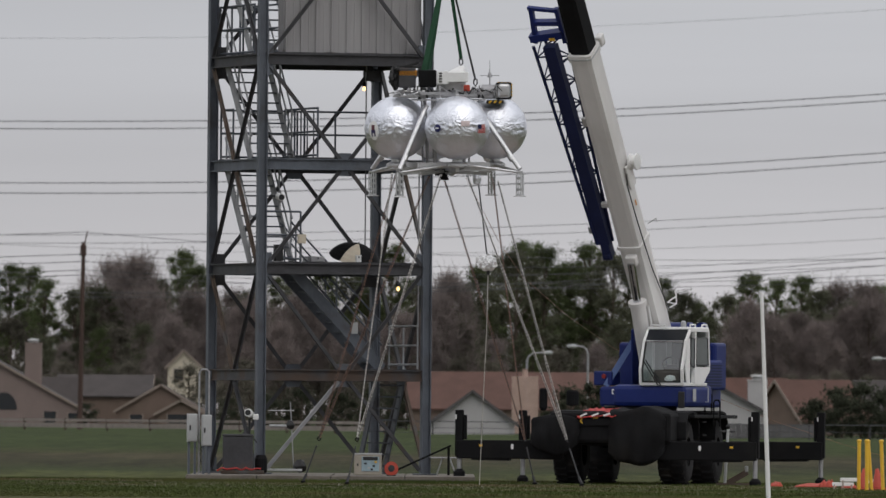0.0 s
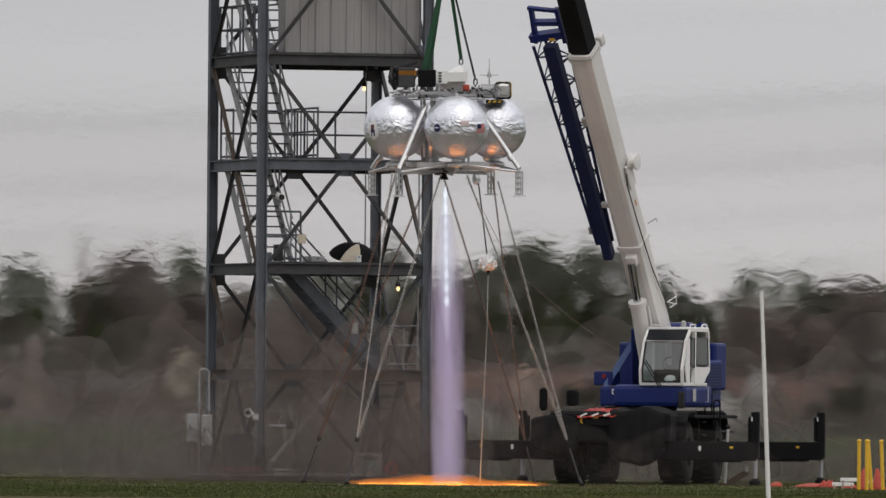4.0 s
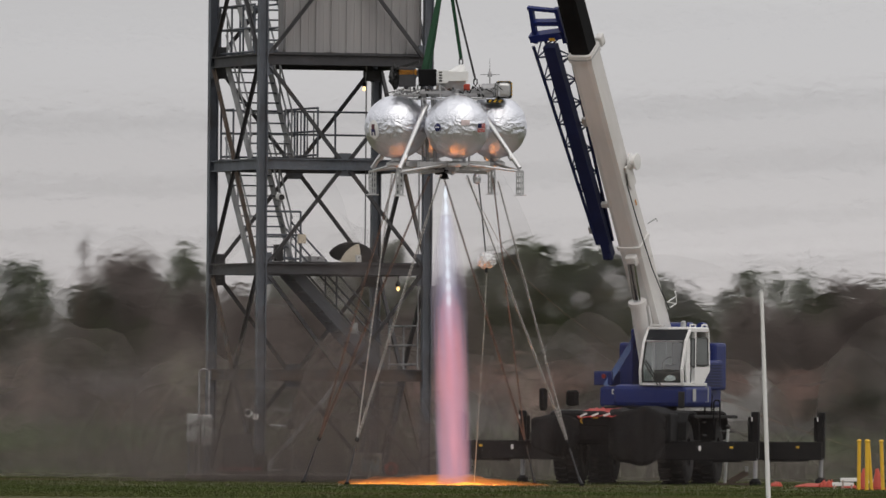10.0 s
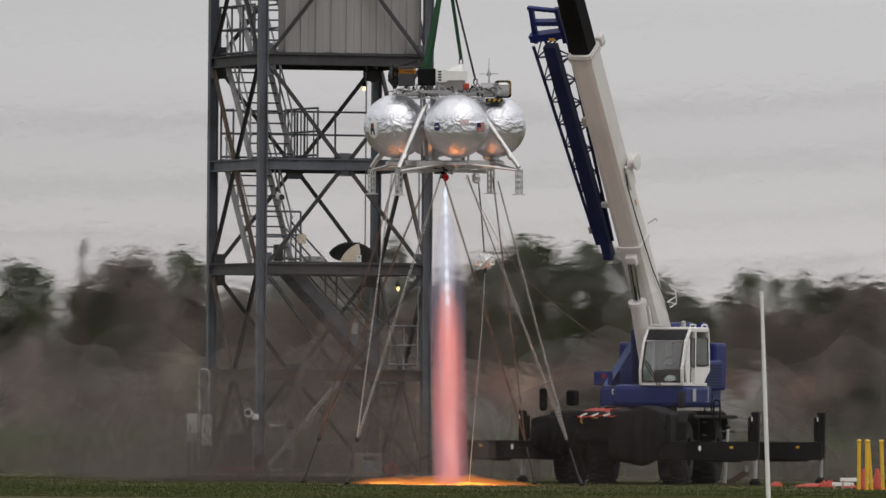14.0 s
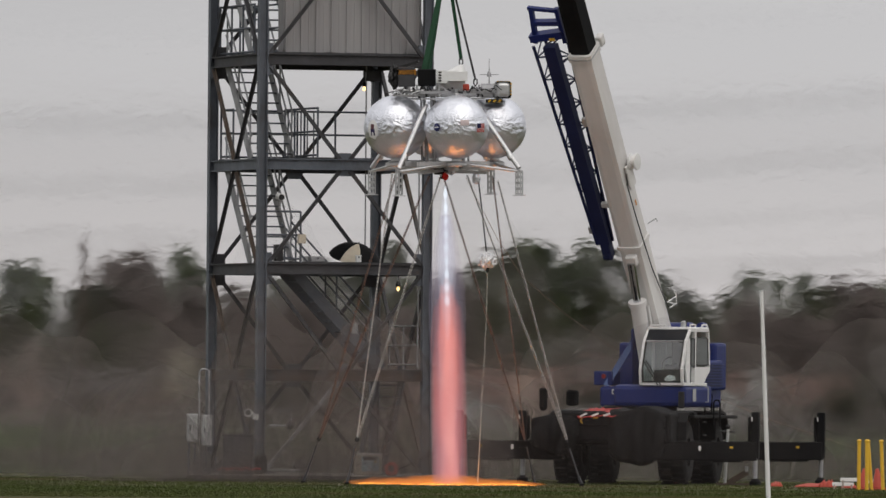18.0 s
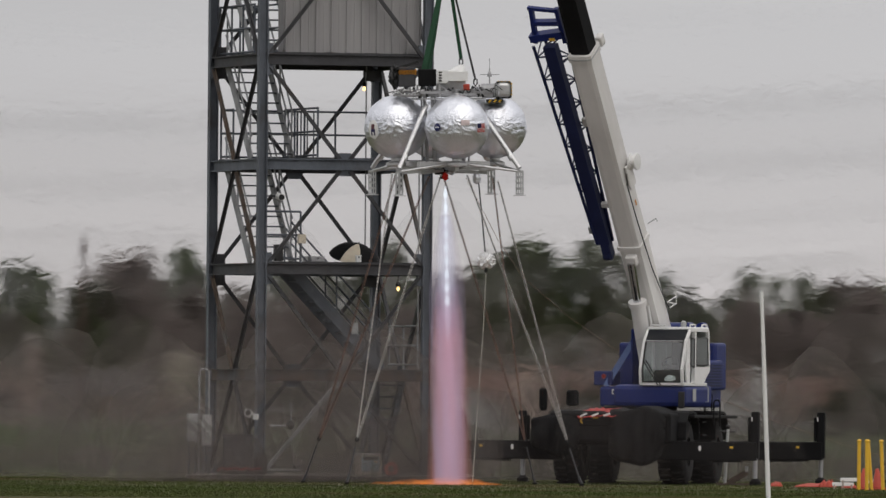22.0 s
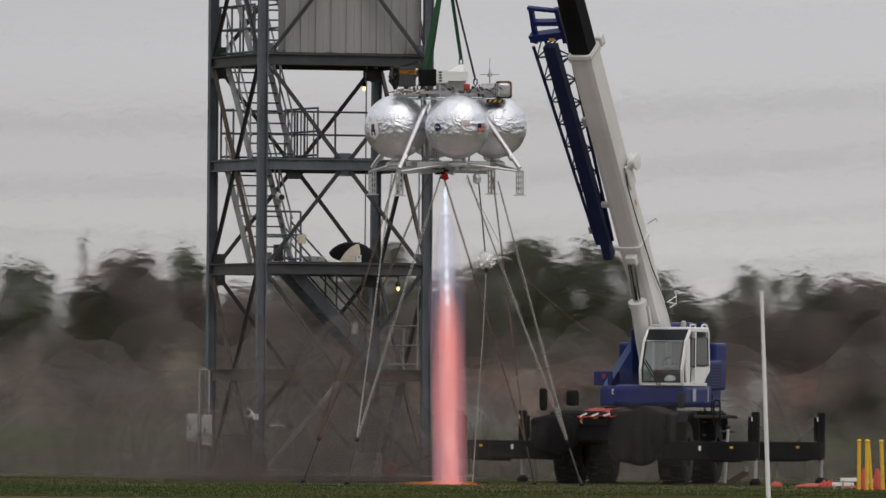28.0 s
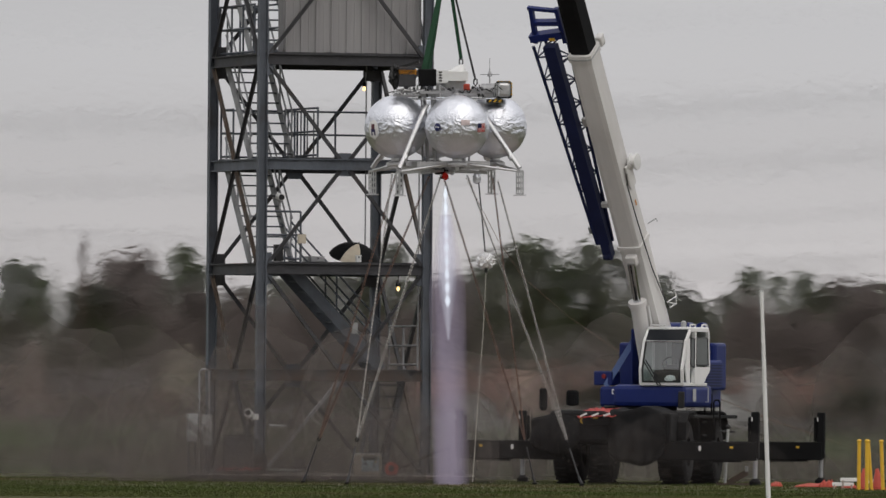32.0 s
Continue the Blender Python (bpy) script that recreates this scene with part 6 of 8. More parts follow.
for z, z2 in ((16.1, 15.0), (14.3, 15.4), (13.7, 14.8), (13.0, 14.0), (12.6, 13.6)):
    wire("service_line", ((-60, 765, z - 0.9), (-44.5, 765, z - 0.55), (-29.3, 765, z)), 0.03, "dark service cable to the utility pole")
    wire("service_line", ((-29.3, 765, z), (10, 765, (z + z2) / 2 - 1.3), (49, 765, z2)), 0.022, "dark service cable from the utility pole")


# ---- trees ----
def crown_mesh(name, mat, clumps, leaf, per, seed, spread=0.9):
    """Leaves in uneven clumps; clumps are (x, y, z, radius)."""
    rng = np.random.default_rng(seed)
    V = []
    for cx, cy, cz, r in clumps:
        n = int(per * r * r)
        d = rng.normal(size=(n, 3))
        d /= np.linalg.norm(d, axis=1)[:, None]
        rad = r * np.minimum(np.abs(rng.normal(0, 0.62, n)), 1.7)
        p = d * rad[:, None] * np.array([1, 1, 0.72]) + np.array([cx, cy, cz])
        u = rng.normal(size=(n, 3))
        u /= np.linalg.norm(u, axis=1)[:, None]
        v = np.cross(u, rng.normal(size=(n, 3)))
        v /= np.linalg.norm(v, axis=1)[:, None]
        s = leaf * (0.6 + 0.8 * rng.random(n))[:, None]
        V.append(np.stack([p - u * s, p + v * s * 0.7, p + u * s], 1))
    V = np.concatenate(V)
    me = bpy.data.meshes.new(name)
    me.from_pydata(V.reshape(-1, 3).tolist(), [], [(3 * i, 3 * i + 1, 3 * i + 2) for i in range(len(V))])
    me.materials.append(M[mat])
    return me


def make_tree(kind, h, seed):
    """A tree of height h about the origin: tapered trunk, limbs and a broken crown."""
    rng = random.Random(seed)
    names = {"pine": "tall dark-green pine with a ragged clumped crown", "oak": "dense dull-green evergreen tree", "bare": "leafless winter tree with reddish-grey twigs", "scrub": "low brownish undergrowth tree", "shrub": "dark rounded evergreen shrub"}
    t = thing("tree" if kind not in ("shrub",) else "shrub", pose(0, 0, 0), names[kind], "tree" if kind != "shrub" else "shrub", "trees behind the houses")
    bm = bmesh.new()
    lean = rng.uniform(-0.03, 0.03) * h
    top = Vector((lean, 0, h * 0.93))
    r0 = 0.014 * h + 0.05
    tube(bm, (0, 0, -0.2), top * 0.55, r0, r0 * 0.65, seg=8)
    tube(bm, top * 0.55, top, r0 * 0.65, 0.04, seg=7)
    part("trunk", bm, "trunk", t)
    clumps = []
    limbs = bmesh.new()
    start = {"pine": 0.48, "oak": 0.22, "bare": 0.3, "scrub": 0.12, "shrub": 0.1}[kind]
    wide = {"pine": 0.17, "oak": 0.30, "bare": 0.26, "scrub": 0.36, "shrub": 0.48}[kind] * h
    n = {"pine": 34, "oak": 40, "bare": 26, "scrub": 24, "shrub": 12}[kind]
    for k in range(n):
        f = start + (1 - start) * (k + rng.random() * 0.7) / n
        prof = math.sin(math.pi * min(1.0, (f - start) / (1 - start) * 0.80 + 0.18)) if kind != "pine" else (1.1 - 0.75 * (f - start) / (1 - start))
        r = wide * prof * rng.uniform(0.45, 1.0)
        a = k * 2.4 + rng.uniform(-0.5, 0.5)
        base = top * max(0.05, f - 0.09)
        tip = Vector((lean * f + r * math.cos(a), r * math.sin(a), h * f))
        tube(limbs, base, tip, r0 * 0.28, r0 * 0.08, seg=5)
        rad = {"pine": 0.052, "oak": 0.078, "bare": 0.11, "scrub": 0.13, "shrub": 0.24}[kind] * h * rng.uniform(0.7, 1.15)
        clumps.append((tip.x, tip.y, min(tip.z, h - rad * 0.55), rad))
    clumps.append((top.x, 0, h - 0.06 * h, 0.06 * h))
    part("limb", limbs, "trunk", t)
    leaf, per = {"pine": (0.13, 520), "oak": (0.13, 460), "bare": (0.0, 0), "scrub": (0.14, 340), "shrub": (0.13, 420)}[kind]
    if kind == "bare":
        tw = []
        nr = np.random.default_rng(seed)
        for cx, cy, cz, r in clumps:
            m_ = int(170 * r)
            d = nr.normal(size=(m_, 3))
            d /= np.linalg.norm(d, axis=1)[:, None]
            d[:, 2] = np.abs(d[:, 2]) * 1.5 - 0.1
            p0 = np.array([cx, cy, cz]) + nr.normal(size=(m_, 3)) * r * 0.35
            p1 = p0 + d * r * nr.uniform(0.4, 1.1, (m_, 1))
            side = np.cross(d, nr.normal(size=(m_, 3)))
            side /= np.linalg.norm(side, axis=1)[:, None] + 1e-6
            tw.append(np.stack([p0 - side * 0.035, p0 + side * 0.035, p1], 1))
        tw = np.concatenate(tw)
        me = bpy.data.meshes.new("twigs")
        me.from_pydata(tw.reshape(-1, 3).tolist(), [], [(3 * i, 3 * i + 1, 3 * i + 2) for i in range(len(tw))])
        me.materials.append(M["twig"])
        crown = new("crown", me)
    else:
        crown = new("crown", crown_mesh("crown", {"pine": "pine", "oak": "oak", "scrub": "scrub", "shrub": "shrub"}[kind], clumps, leaf, per, seed))
    crown.parent = t
    return t


def build_trees():
    protos = {}
    for kind, hs in (("pine", (20.0, 20.0, 20.0)), ("oak", (14.0, 14.0, 14.0)), ("bare", (16.0, 16.0)), ("scrub", (8.0, 8.0, 8.0)), ("shrub", (3.0, 3.0))):
        protos[kind] = [(make_tree(kind, h, 11 * i + len(kind)), h) for i, h in enumerate(hs)]
    used = set()

    def plant(kind, i, x, y, h, rz):
        src, ph = protos[kind][i % len(protos[kind])]
        s = h / ph
        m = pose(x, y, 0, 0, 0, rz)
        if id(src) not in used:
            used.add(id(src))
            src.matrix_basis = m
            ob = src
        else:
            ob = copy_thing(src, m)
        ob.scale = (s, s, s)

    rng = random.Random(7)
    # the skyline, from one end of the wood to the other
    row = [("pine", -54.5, 19.8), ("pine", -51.5, 18.6), ("pine", -48.6, 18.4), ("pine", -46.5, 16.8), ("oak", -43.0, 15.6), ("oak", -40.0, 16.0), ("bare", -38.5, 18.6), ("bare", -35.8, 18.8), ("pine", -37.5, 17.2),
           ("oak", -34.0, 17.2), ("pine", -31.5, 20.6), ("pine", -29.3, 18.9), ("oak", -27.0, 14.2), ("bare", -24.5, 15.0), ("oak", -22.5, 15.5), ("pine", -20.0, 17.5), ("oak", -16.8, 17.6), ("pine", -14.0, 18.4), ("oak", -11.0, 17.8),
           ("pine", -8.2, 18.2), ("pine", -6.0, 21.3), ("oak", -3.2, 17.2), ("bare", 0.4, 17.4), ("oak", 2.2, 16.8), ("pine", 4.2, 18.8), ("oak", 6.4, 20.2), ("pine", 9.8, 21.8), ("pine", 11.6, 21.0), ("oak", 8.4, 20.5), ("pine", 14.0, 19.4), ("oak", 15.0, 19.4),
           ("pine", 17.8, 21.6), ("oak", 20.0, 20.6), ("pine", 22.5, 18.6), ("pine", 26.2, 17.6), ("oak", 28.0, 15.8), ("pine", 30.2, 15.0), ("oak", 33.5, 15.8), ("pine", 36.2, 18.2), ("pine", 38.6, 17.4), ("pine", 41.6, 17.8), ("oak", 44.0, 16.2),
           ("bare", 46.2, 16.6), ("bare", 49.0, 16.4), ("oak", 47.5, 15.0), ("pine", 51.8, 17.0), ("oak", 54.0, 17.0)]
    for k, (kind, x, h) in enumerate(row):
        plant(kind, k, x, 1205 + rng.uniform(-10, 25), h + 0.2, rng.uniform(0, 360))
    # the closed wood in front of and behind the skyline trees
    for k in range(50):
        x = -54 + k * 2.2 + rng.uniform(-1, 1)
        plant("oak" if k % 3 else "pine", k + 1, x, 1240 + rng.uniform(-5, 20), rng.uniform(12.5, 14.6), rng.uniform(0, 360))
    for k in range(44):
        x = -53 + k * 2.45 + rng.uniform(-0.8, 0.8)
        plant(("oak", "pine", "scrub", "oak", "bare")[k % 5], k, x, 1150 + rng.uniform(-30, 20), rng.uniform(8.5, 12.5), rng.uniform(0, 360))
    for k in range(40):
        x = -51 + k * 2.6 + rng.uniform(-0.8, 0.8)
        plant("scrub", k + 1, x, 1085 + rng.uniform(-20, 20), rng.uniform(5.0, 7.5), rng.uniform(0, 360))
    for k in range(14):
        x = -30 + k * 2.3 + rng.uniform(-0.6, 0.6)
        plant("bare", k, x, 1120 + rng.uniform(-15, 15), rng.uniform(10.5, 14.5), rng.uniform(0, 360))
    for k in range(7):
        x = 34 + k * 2.6 + rng.uniform(-0.6, 0.6)
        plant("bare", k, x, 1125 + rng.uniform(-15, 15), rng.uniform(10, 14), rng.uniform(0, 360))
    # shrubs round the houses
    for k, (x, y, h) in enumerate(((-34.7, 962, 2.3), (9.0, 640, 3.5), (10.6, 642, 3.8), (12.2, 644, 3.6), (13.2, 646, 3.0), (25.6, 600, 2.6), (27.0, 602, 3.5), (28.6, 598, 3.9), (30.3, 600, 3.4), (31.8, 604, 2.8), (25.4, 596, 2.6), (27.2, 594, 2.8), (29.0, 595, 2.6), (33.6, 660, 2.6), (36.0, 690, 2.8), (-3.2, 880, 3.6), (-6, 890, 3.9), (-9.5, 900, 3.4), (-13, 905, 3.8), (-16.5, 910, 3.3), (-20, 930, 2.9))):
        plant("shrub", k, x, y, h, rng.uniform(0, 360))


build_trees()
# ---- things near the tower, the crane and in the foreground ----
def build_white_pole():
    p = thing("marker_pole", pose(5.27, -50, 0, 0, -2.35, 0), "tall white-painted leaning marker pole in the grass", "pole")
    part("shaft", one(tube, (0, 0, -0.15), (0, 0, 3.42), 0.038, 0.029, seg=16), "white", p)
    part("cap", one(lathe, [(0.031, 3.42), (0.025, 3.44)], 14), "grey_box", p)


build_white_pole()


def build_bollards():
    b = None
    for x, y, rx in ((8.06, -10.0, 0.3), (8.20, -10.5, -0.4), (8.33, -9.4, -4.5), (8.52, -10.2, -2.2)):
        b = thing("bollard", pose(x, y, 0, 0, rx, 0), "slim yellow marker post with a round cap", "post", "yellow posts in the grass")
        part("post", one(tube, (0, 0, -0.05), (0, 0, 0.93), 0.036, seg=14), "yellow", b)
        part("cap", one(blob, (0, 0, 0.95), 0.048, (1, 1, 0.8), 0, 1, 2), "yellow", b, smooth=True)


build_bollards()


def cloth(name, at, w, d, h, mat, label, seed, cat="netting"):
    bm = bmesh.new()
    bmesh.ops.create_grid(bm, x_segments=24, y_segments=14, size=0.5)
    for v in bm.verts:
        e = max(abs(v.co.x), abs(v.co.y)) * 2
        z = h * max(0, 1 - e ** 3) * (0.55 + 0.7 * abs(noise.noise(Vector((v.co.x * 5 + seed, v.co.y * 4, seed))) * 1.6)) + 0.012
        v.co = Vector((v.co.x * w * (1 + 0.25 * noise.noise(Vector((v.co.y * 6, seed, 0)))), v.co.y * d, z))
    bmesh.ops.solidify(bm, geom=bm.faces[:], thickness=-0.01)
    ob = part(name, bm, mat, None, smooth=True, at=pose(*at))
    return tagged(ob, label, cat, "orange netting in the grass")


cloth("safety_netting", (6.72, -0.8, 0.0), 0.24, 0.5, 0.10, "hot_orange", "small crumpled heap of orange safety netting", 1.0)
cloth("safety_netting", (7.48, -1.5, 0.0), 0.80, 0.7, 0.06, "hot_orange", "flat spread of orange safety netting", 2.0)
cloth("safety_netting", (7.70, -2.0, 0.0), 0.34, 0.4, 0.15, "hot_orange", "crumpled orange safety netting by the jack foot", 3.0)
cloth("safety_netting", (8.05, -4.5, 0.0), 0.30, 0.4, 0.09, "hot_orange", "small crumpled heap of orange safety netting", 4.0)


def cone(x, y, h, lean):
    c = thing("traffic_cone", pose(x, y, 0, 0, lean, 0), "orange plastic traffic cone with a square foot", "traffic cone", "cones by the yellow posts")
    part("foot", rbox((0, 0, 0.02), (0.30, 0.30, 0.04), 0.015), "hot_orange", c)
    part("cone", one(lathe, [(0.13, 0.04), (0.12, 0.06), (0.03, h), (0.02, h)], 20), "hot_orange", c, smooth=True)


cone(8.18, -8.5, 0.42, 6)
cone(8.48, -8.9, 0.42, -4)


def boards():
    for x, z, w in ((8.05, 0.19, 0.5), (7.85, 0.10, 0.42), (8.45, 0.16, 0.4)):
        b = thing("trestle_board", pose(x, -7.0, 0), "pale wooden barrier board on low feet", "barrier")
        part("board", rbox((0, 0, z), (w, 0.05, 0.07), 0.008), "white", b)
        for s in (-1, 1):
            part("foot", one(bar, (s * w * 0.4, -0.1, 0), (s * w * 0.4, 0.0, z), 0.03, 0.03), "trimwood", b)


boards()


def cabinet(x, y, w, h, z, label):
    """An electrical cabinet on two legs."""
    c = thing("electrical_cabinet", pose(x, y, 0.14, 0, 0, 8), label, "cabinet", "electrical cabinets on the slab")
    part("body", rbox((0, 0, z + h / 2), (w, 0.16, h), 0.015), "grey_box", c)
    d = part("door", rbox((0.0, -0.09, z + h / 2), (w - 0.03, 0.02, h - 0.04), 0.006), "grey_box", c)
    part("handle", rbox((-w * 0.25, -0.108, z + h * 0.5), (0.03, 0.02, 0.11), 0.005), "black", d)
    part("hinge", one(tube, (w * 0.46, -0.1, z + h * 0.2), (w * 0.46, -0.1, z + h * 0.3), 0.01, seg=8), "alu_dull", d)
    for s in (-1, 1):
        part("leg", one(bar, (s * w * 0.3, 0.03, 0), (s * w * 0.3, 0.03, z + 0.05), 0.045, 0.045), "steel", c)


cabinet(-5.12, 5.2, 0.21, 0.58, 0.66, "light grey electrical cabinet on steel legs")
cabinet(-4.82, 5.0, 0.20, 0.64, 0.58, "narrow light grey electrical cabinet on steel legs")


def build_conduit():
    c = thing("conduit_pipe", pose(-4.98, 5.3, 0.14), "bent grey steel conduit standing by the cabinets", "pipe")
    part("pipe", one(path_tube, [(0, 0, 0), (0, 0, 2.1), (0.05, 0, 2.15), (0.15, 0, 2.15), (0.20, 0, 2.1), (0.20, 0, 1.2)], 0.02), "alu_dull", c)
    coil = bmesh.new()
    path_tube(coil, [(0.05 + 0.03 * math.sin(k * 1.9), -0.05, 0.2 + 0.035 * k) for k in range(16)], 0.014)
    part("hanging_cable", coil, "black", c)


build_conduit()


def build_pump():
    p = thing("equipment_trunk", pose(-4.20, 6.6, 0.14), "dark brown equipment cabinet with red hoses on the slab", "cabinet")
    part("body", rbox((0, 0, 0.42), (0.62, 0.6, 0.72), 0.03), "steel_dark", p)
    part("lid", rbox((0, 0, 0.80), (0.64, 0.62, 0.05), 0.015), "steel_dark", p)
    part("base", rbox((0.1, 0, 0.04), (0.9, 0.7, 0.08), 0.02), "steel_rust", p)
    part("hose", one(path_tube, [(-0.42 + 0.1 * k, -0.36 - 0.03 * math.sin(k), 0.07 + 0.06 * abs(math.sin(k * 1.3))) for k in range(10)], 0.018), "red", p)
    part("drum", one(lathe, [(0.10, 0.02), (0.13, 0.08), (0.13, 0.32), (0.09, 0.4)], 16, Matrix.Translation((0.48, -0.1, 0))), "black_matt", p)


build_pump()


def build_monitor_camera():
    c = thing("monitoring_camera", pose(-3.97, 6.8, 0.14), "white weatherproof camera on a stand beside the tower", "camera")
    part("stand", one(tube, (0, 0, 0), (0, 0, 1.15), 0.025, seg=8), "black", c)
    part("stand_foot", one(lathe, [(0.16, 0), (0.16, 0.02), (0.04, 0.05)], 14), "black", c)
    for s in (-1, 1):
        part("strut", one(tube, (0, 0, 0.85), (0.16 * s, 0, 0.65), 0.012, seg=6), "black", c)
    b = part("housing", one(tube, (-0.02, -0.2, 1.27), (0.02, 0.1, 1.24), 0.085, 0.075, seg=20), "white", c)
    part("lens", one(tube, (-0.03, -0.215, 1.272), (-0.03, -0.19, 1.27), 0.06, seg=18), "black", b)
    part("bracket", rbox((0.13, -0.05, 1.18), (0.12, 0.12, 0.12), 0.02), "white", b)


build_monitor_camera()


def build_trolley():
    t = thing("tool_trolley", pose(-3.25, 7.0, 0.14), "low black tripod trolley with a pale lamp arm", "trolley")
    part("plate", rbox((0.0, 0, 0.09), (0.75, 0.3, 0.05), 0.01), "grey_box", t)
    part("motor", one(blob, (0.32, 0, 0.17), 0.14, (1, 1, 1), 0.3, 3, 2), "black", t)
    part("mast", one(tube, (0.2, 0, 0.1), (0.12, 0, 1.5), 0.012, seg=6), "alu_dull", t)
    part("light_bar", rbox((-0.12, 0, 1.0), (0.4, 0.08, 0.06), 0.02), "alu_dull", t)
    part("light_end", one(blob, (0.12, 0, 1.02), 0.09, (1, 1, 1.1), 0.25, 3, 2), "black", t)
    part("top_bar", one(tube, (-0.3, 0, 1.32), (0.2, 0, 1.32), 0.012, seg=6), "alu_dull", t)


build_trolley()


def build_generator():
    g = thing("pump_unit", pose(-1.50, 4.2, 0.14), "boxy pale pump unit with a dark instrument panel", "pump")
    part("body", rbox((0, 0, 0.22), (0.56, 0.4, 0.42), 0.02), "beige", g)
    part("top_cover", rbox((0, 0, 0.445), (0.58, 0.42, 0.03), 0.008), "grey_box", g)
    part("panel", rbox((0.05, -0.205, 0.24), (0.36, 0.02, 0.30), 0.006), material("blue_grey_panel", (0.30, 0.40, 0.45), 0.4), g)
    part("display", one(box, (0.05, -0.218, 0.35), (0.30, 0.01, 0.07)), "black", g)
    for k, (x, z, m) in enumerate(((-0.05, 0.25, "black"), (0.02, 0.16, "grey_box"), (0.12, 0.20, "black_matt"), (0.16, 0.28, "yellow"), (0.08, 0.13, "black"))):
        part("control", one(box, (x, -0.222, z), (0.05, 0.014, 0.035)), m, g)
    part("vent", one(box, (-0.21, -0.204, 0.22), (0.03, 0.012, 0.05)), "black", g)
    r = thing("hose_reel", pose(-1.02, 4.1, 0.14), "orange cable reel with a dark hub", "reel")
    m = Matrix.Translation((0, 0, 0.14)) @ Euler((radians(82), 0, 0)).to_matrix().to_4x4()
    part("drum", one(lathe, [(0.07, -0.09), (0.14, -0.085), (0.14, -0.06), (0.11, -0.055), (0.11, 0.055), (0.14, 0.06), (0.14, 0.085), (0.07, 0.09)], 24, m), "hot_orange", r)
    part("hub", one(lathe, [(0.02, 0.10), (0.07, 0.095), (0.075, 0.08)], 16, m), "black", r)
    part("stand", one(bar, (-0.1, 0.02, 0.01), (0.1, 0.02, 0.01), 0.2, 0.02), "black", r)


build_generator()


def build_sawhorse():
    s = thing("work_stand", pose(0.1, 9.0, 0.14), "low grey folding work stand on the slab", "stand")
    part("top", rbox((0, 0, 0.36), (0.7, 0.25, 0.03), 0.01), "alu_dull", s)
    for a in (-1, 1):
        for b in (-1, 1):
            part("leg", one(tube, (a * 0.08, b * 0.08, 0.35), (a * 0.2, b * 0.14, 0), 0.014, seg=6), "alu_dull", s)
    k = thing("loading_ramp", pose(-0.35, 8.0, 0.14, 0, 0, 0), "dark narrow sloping ramp beside the tower foot", "ramp")
    part("ramp", one(bar, (-0.75, 0, 0.02), (0.55, 0, 0.62), 0.25, 0.04), "black_matt", k)
    part("prop", one(bar, (0.5, 0, 0), (0.5, 0, 0.58), 0.05, 0.05), "black_matt", k)


build_sawhorse()


def build_crane_yard():
    v = thing("drawbar_hitch", pose(6.05, 3.0, 0, 0, 0, 0), "rust-brown tow hitch lying in the grass", "hitch")
    part("arm", one(bar, (-0.22, 0, 0.05), (0.18, 0, 0.28), 0.10, 0.12), "steel_rust", v)
    part("foot", one(bar, (-0.45, 0, 0.03), (0.22, 0.05, 0.03), 0.2, 0.05), "steel_rust", v)
    part("pin", rbox((0.16, -0.02, 0.34), (0.07, 0.07, 0.12), 0.015), "grey_box", v)
    w = thing("standpipe_valve", pose(5.78, 3.4, 0), "pale standpipe with a dark valve handle", "valve")
    part("pipe", one(tube, (0, 0, 0), (0.06, 0, 1.15), 0.03, seg=10), "grey_box", w)
    part("handle", one(tube, (-0.1, 0, 1.1), (0.2, 0, 1.1), 0.02, seg=8), "black", w)
    part("knob", one(blob, (0.06, 0, 1.2), 0.05, (1, 1, 1), 0, 1, 2), "black", w)


build_crane_yard()


def tower_point(x, y, z):
    return TOWER @ Vector((x, y, z))


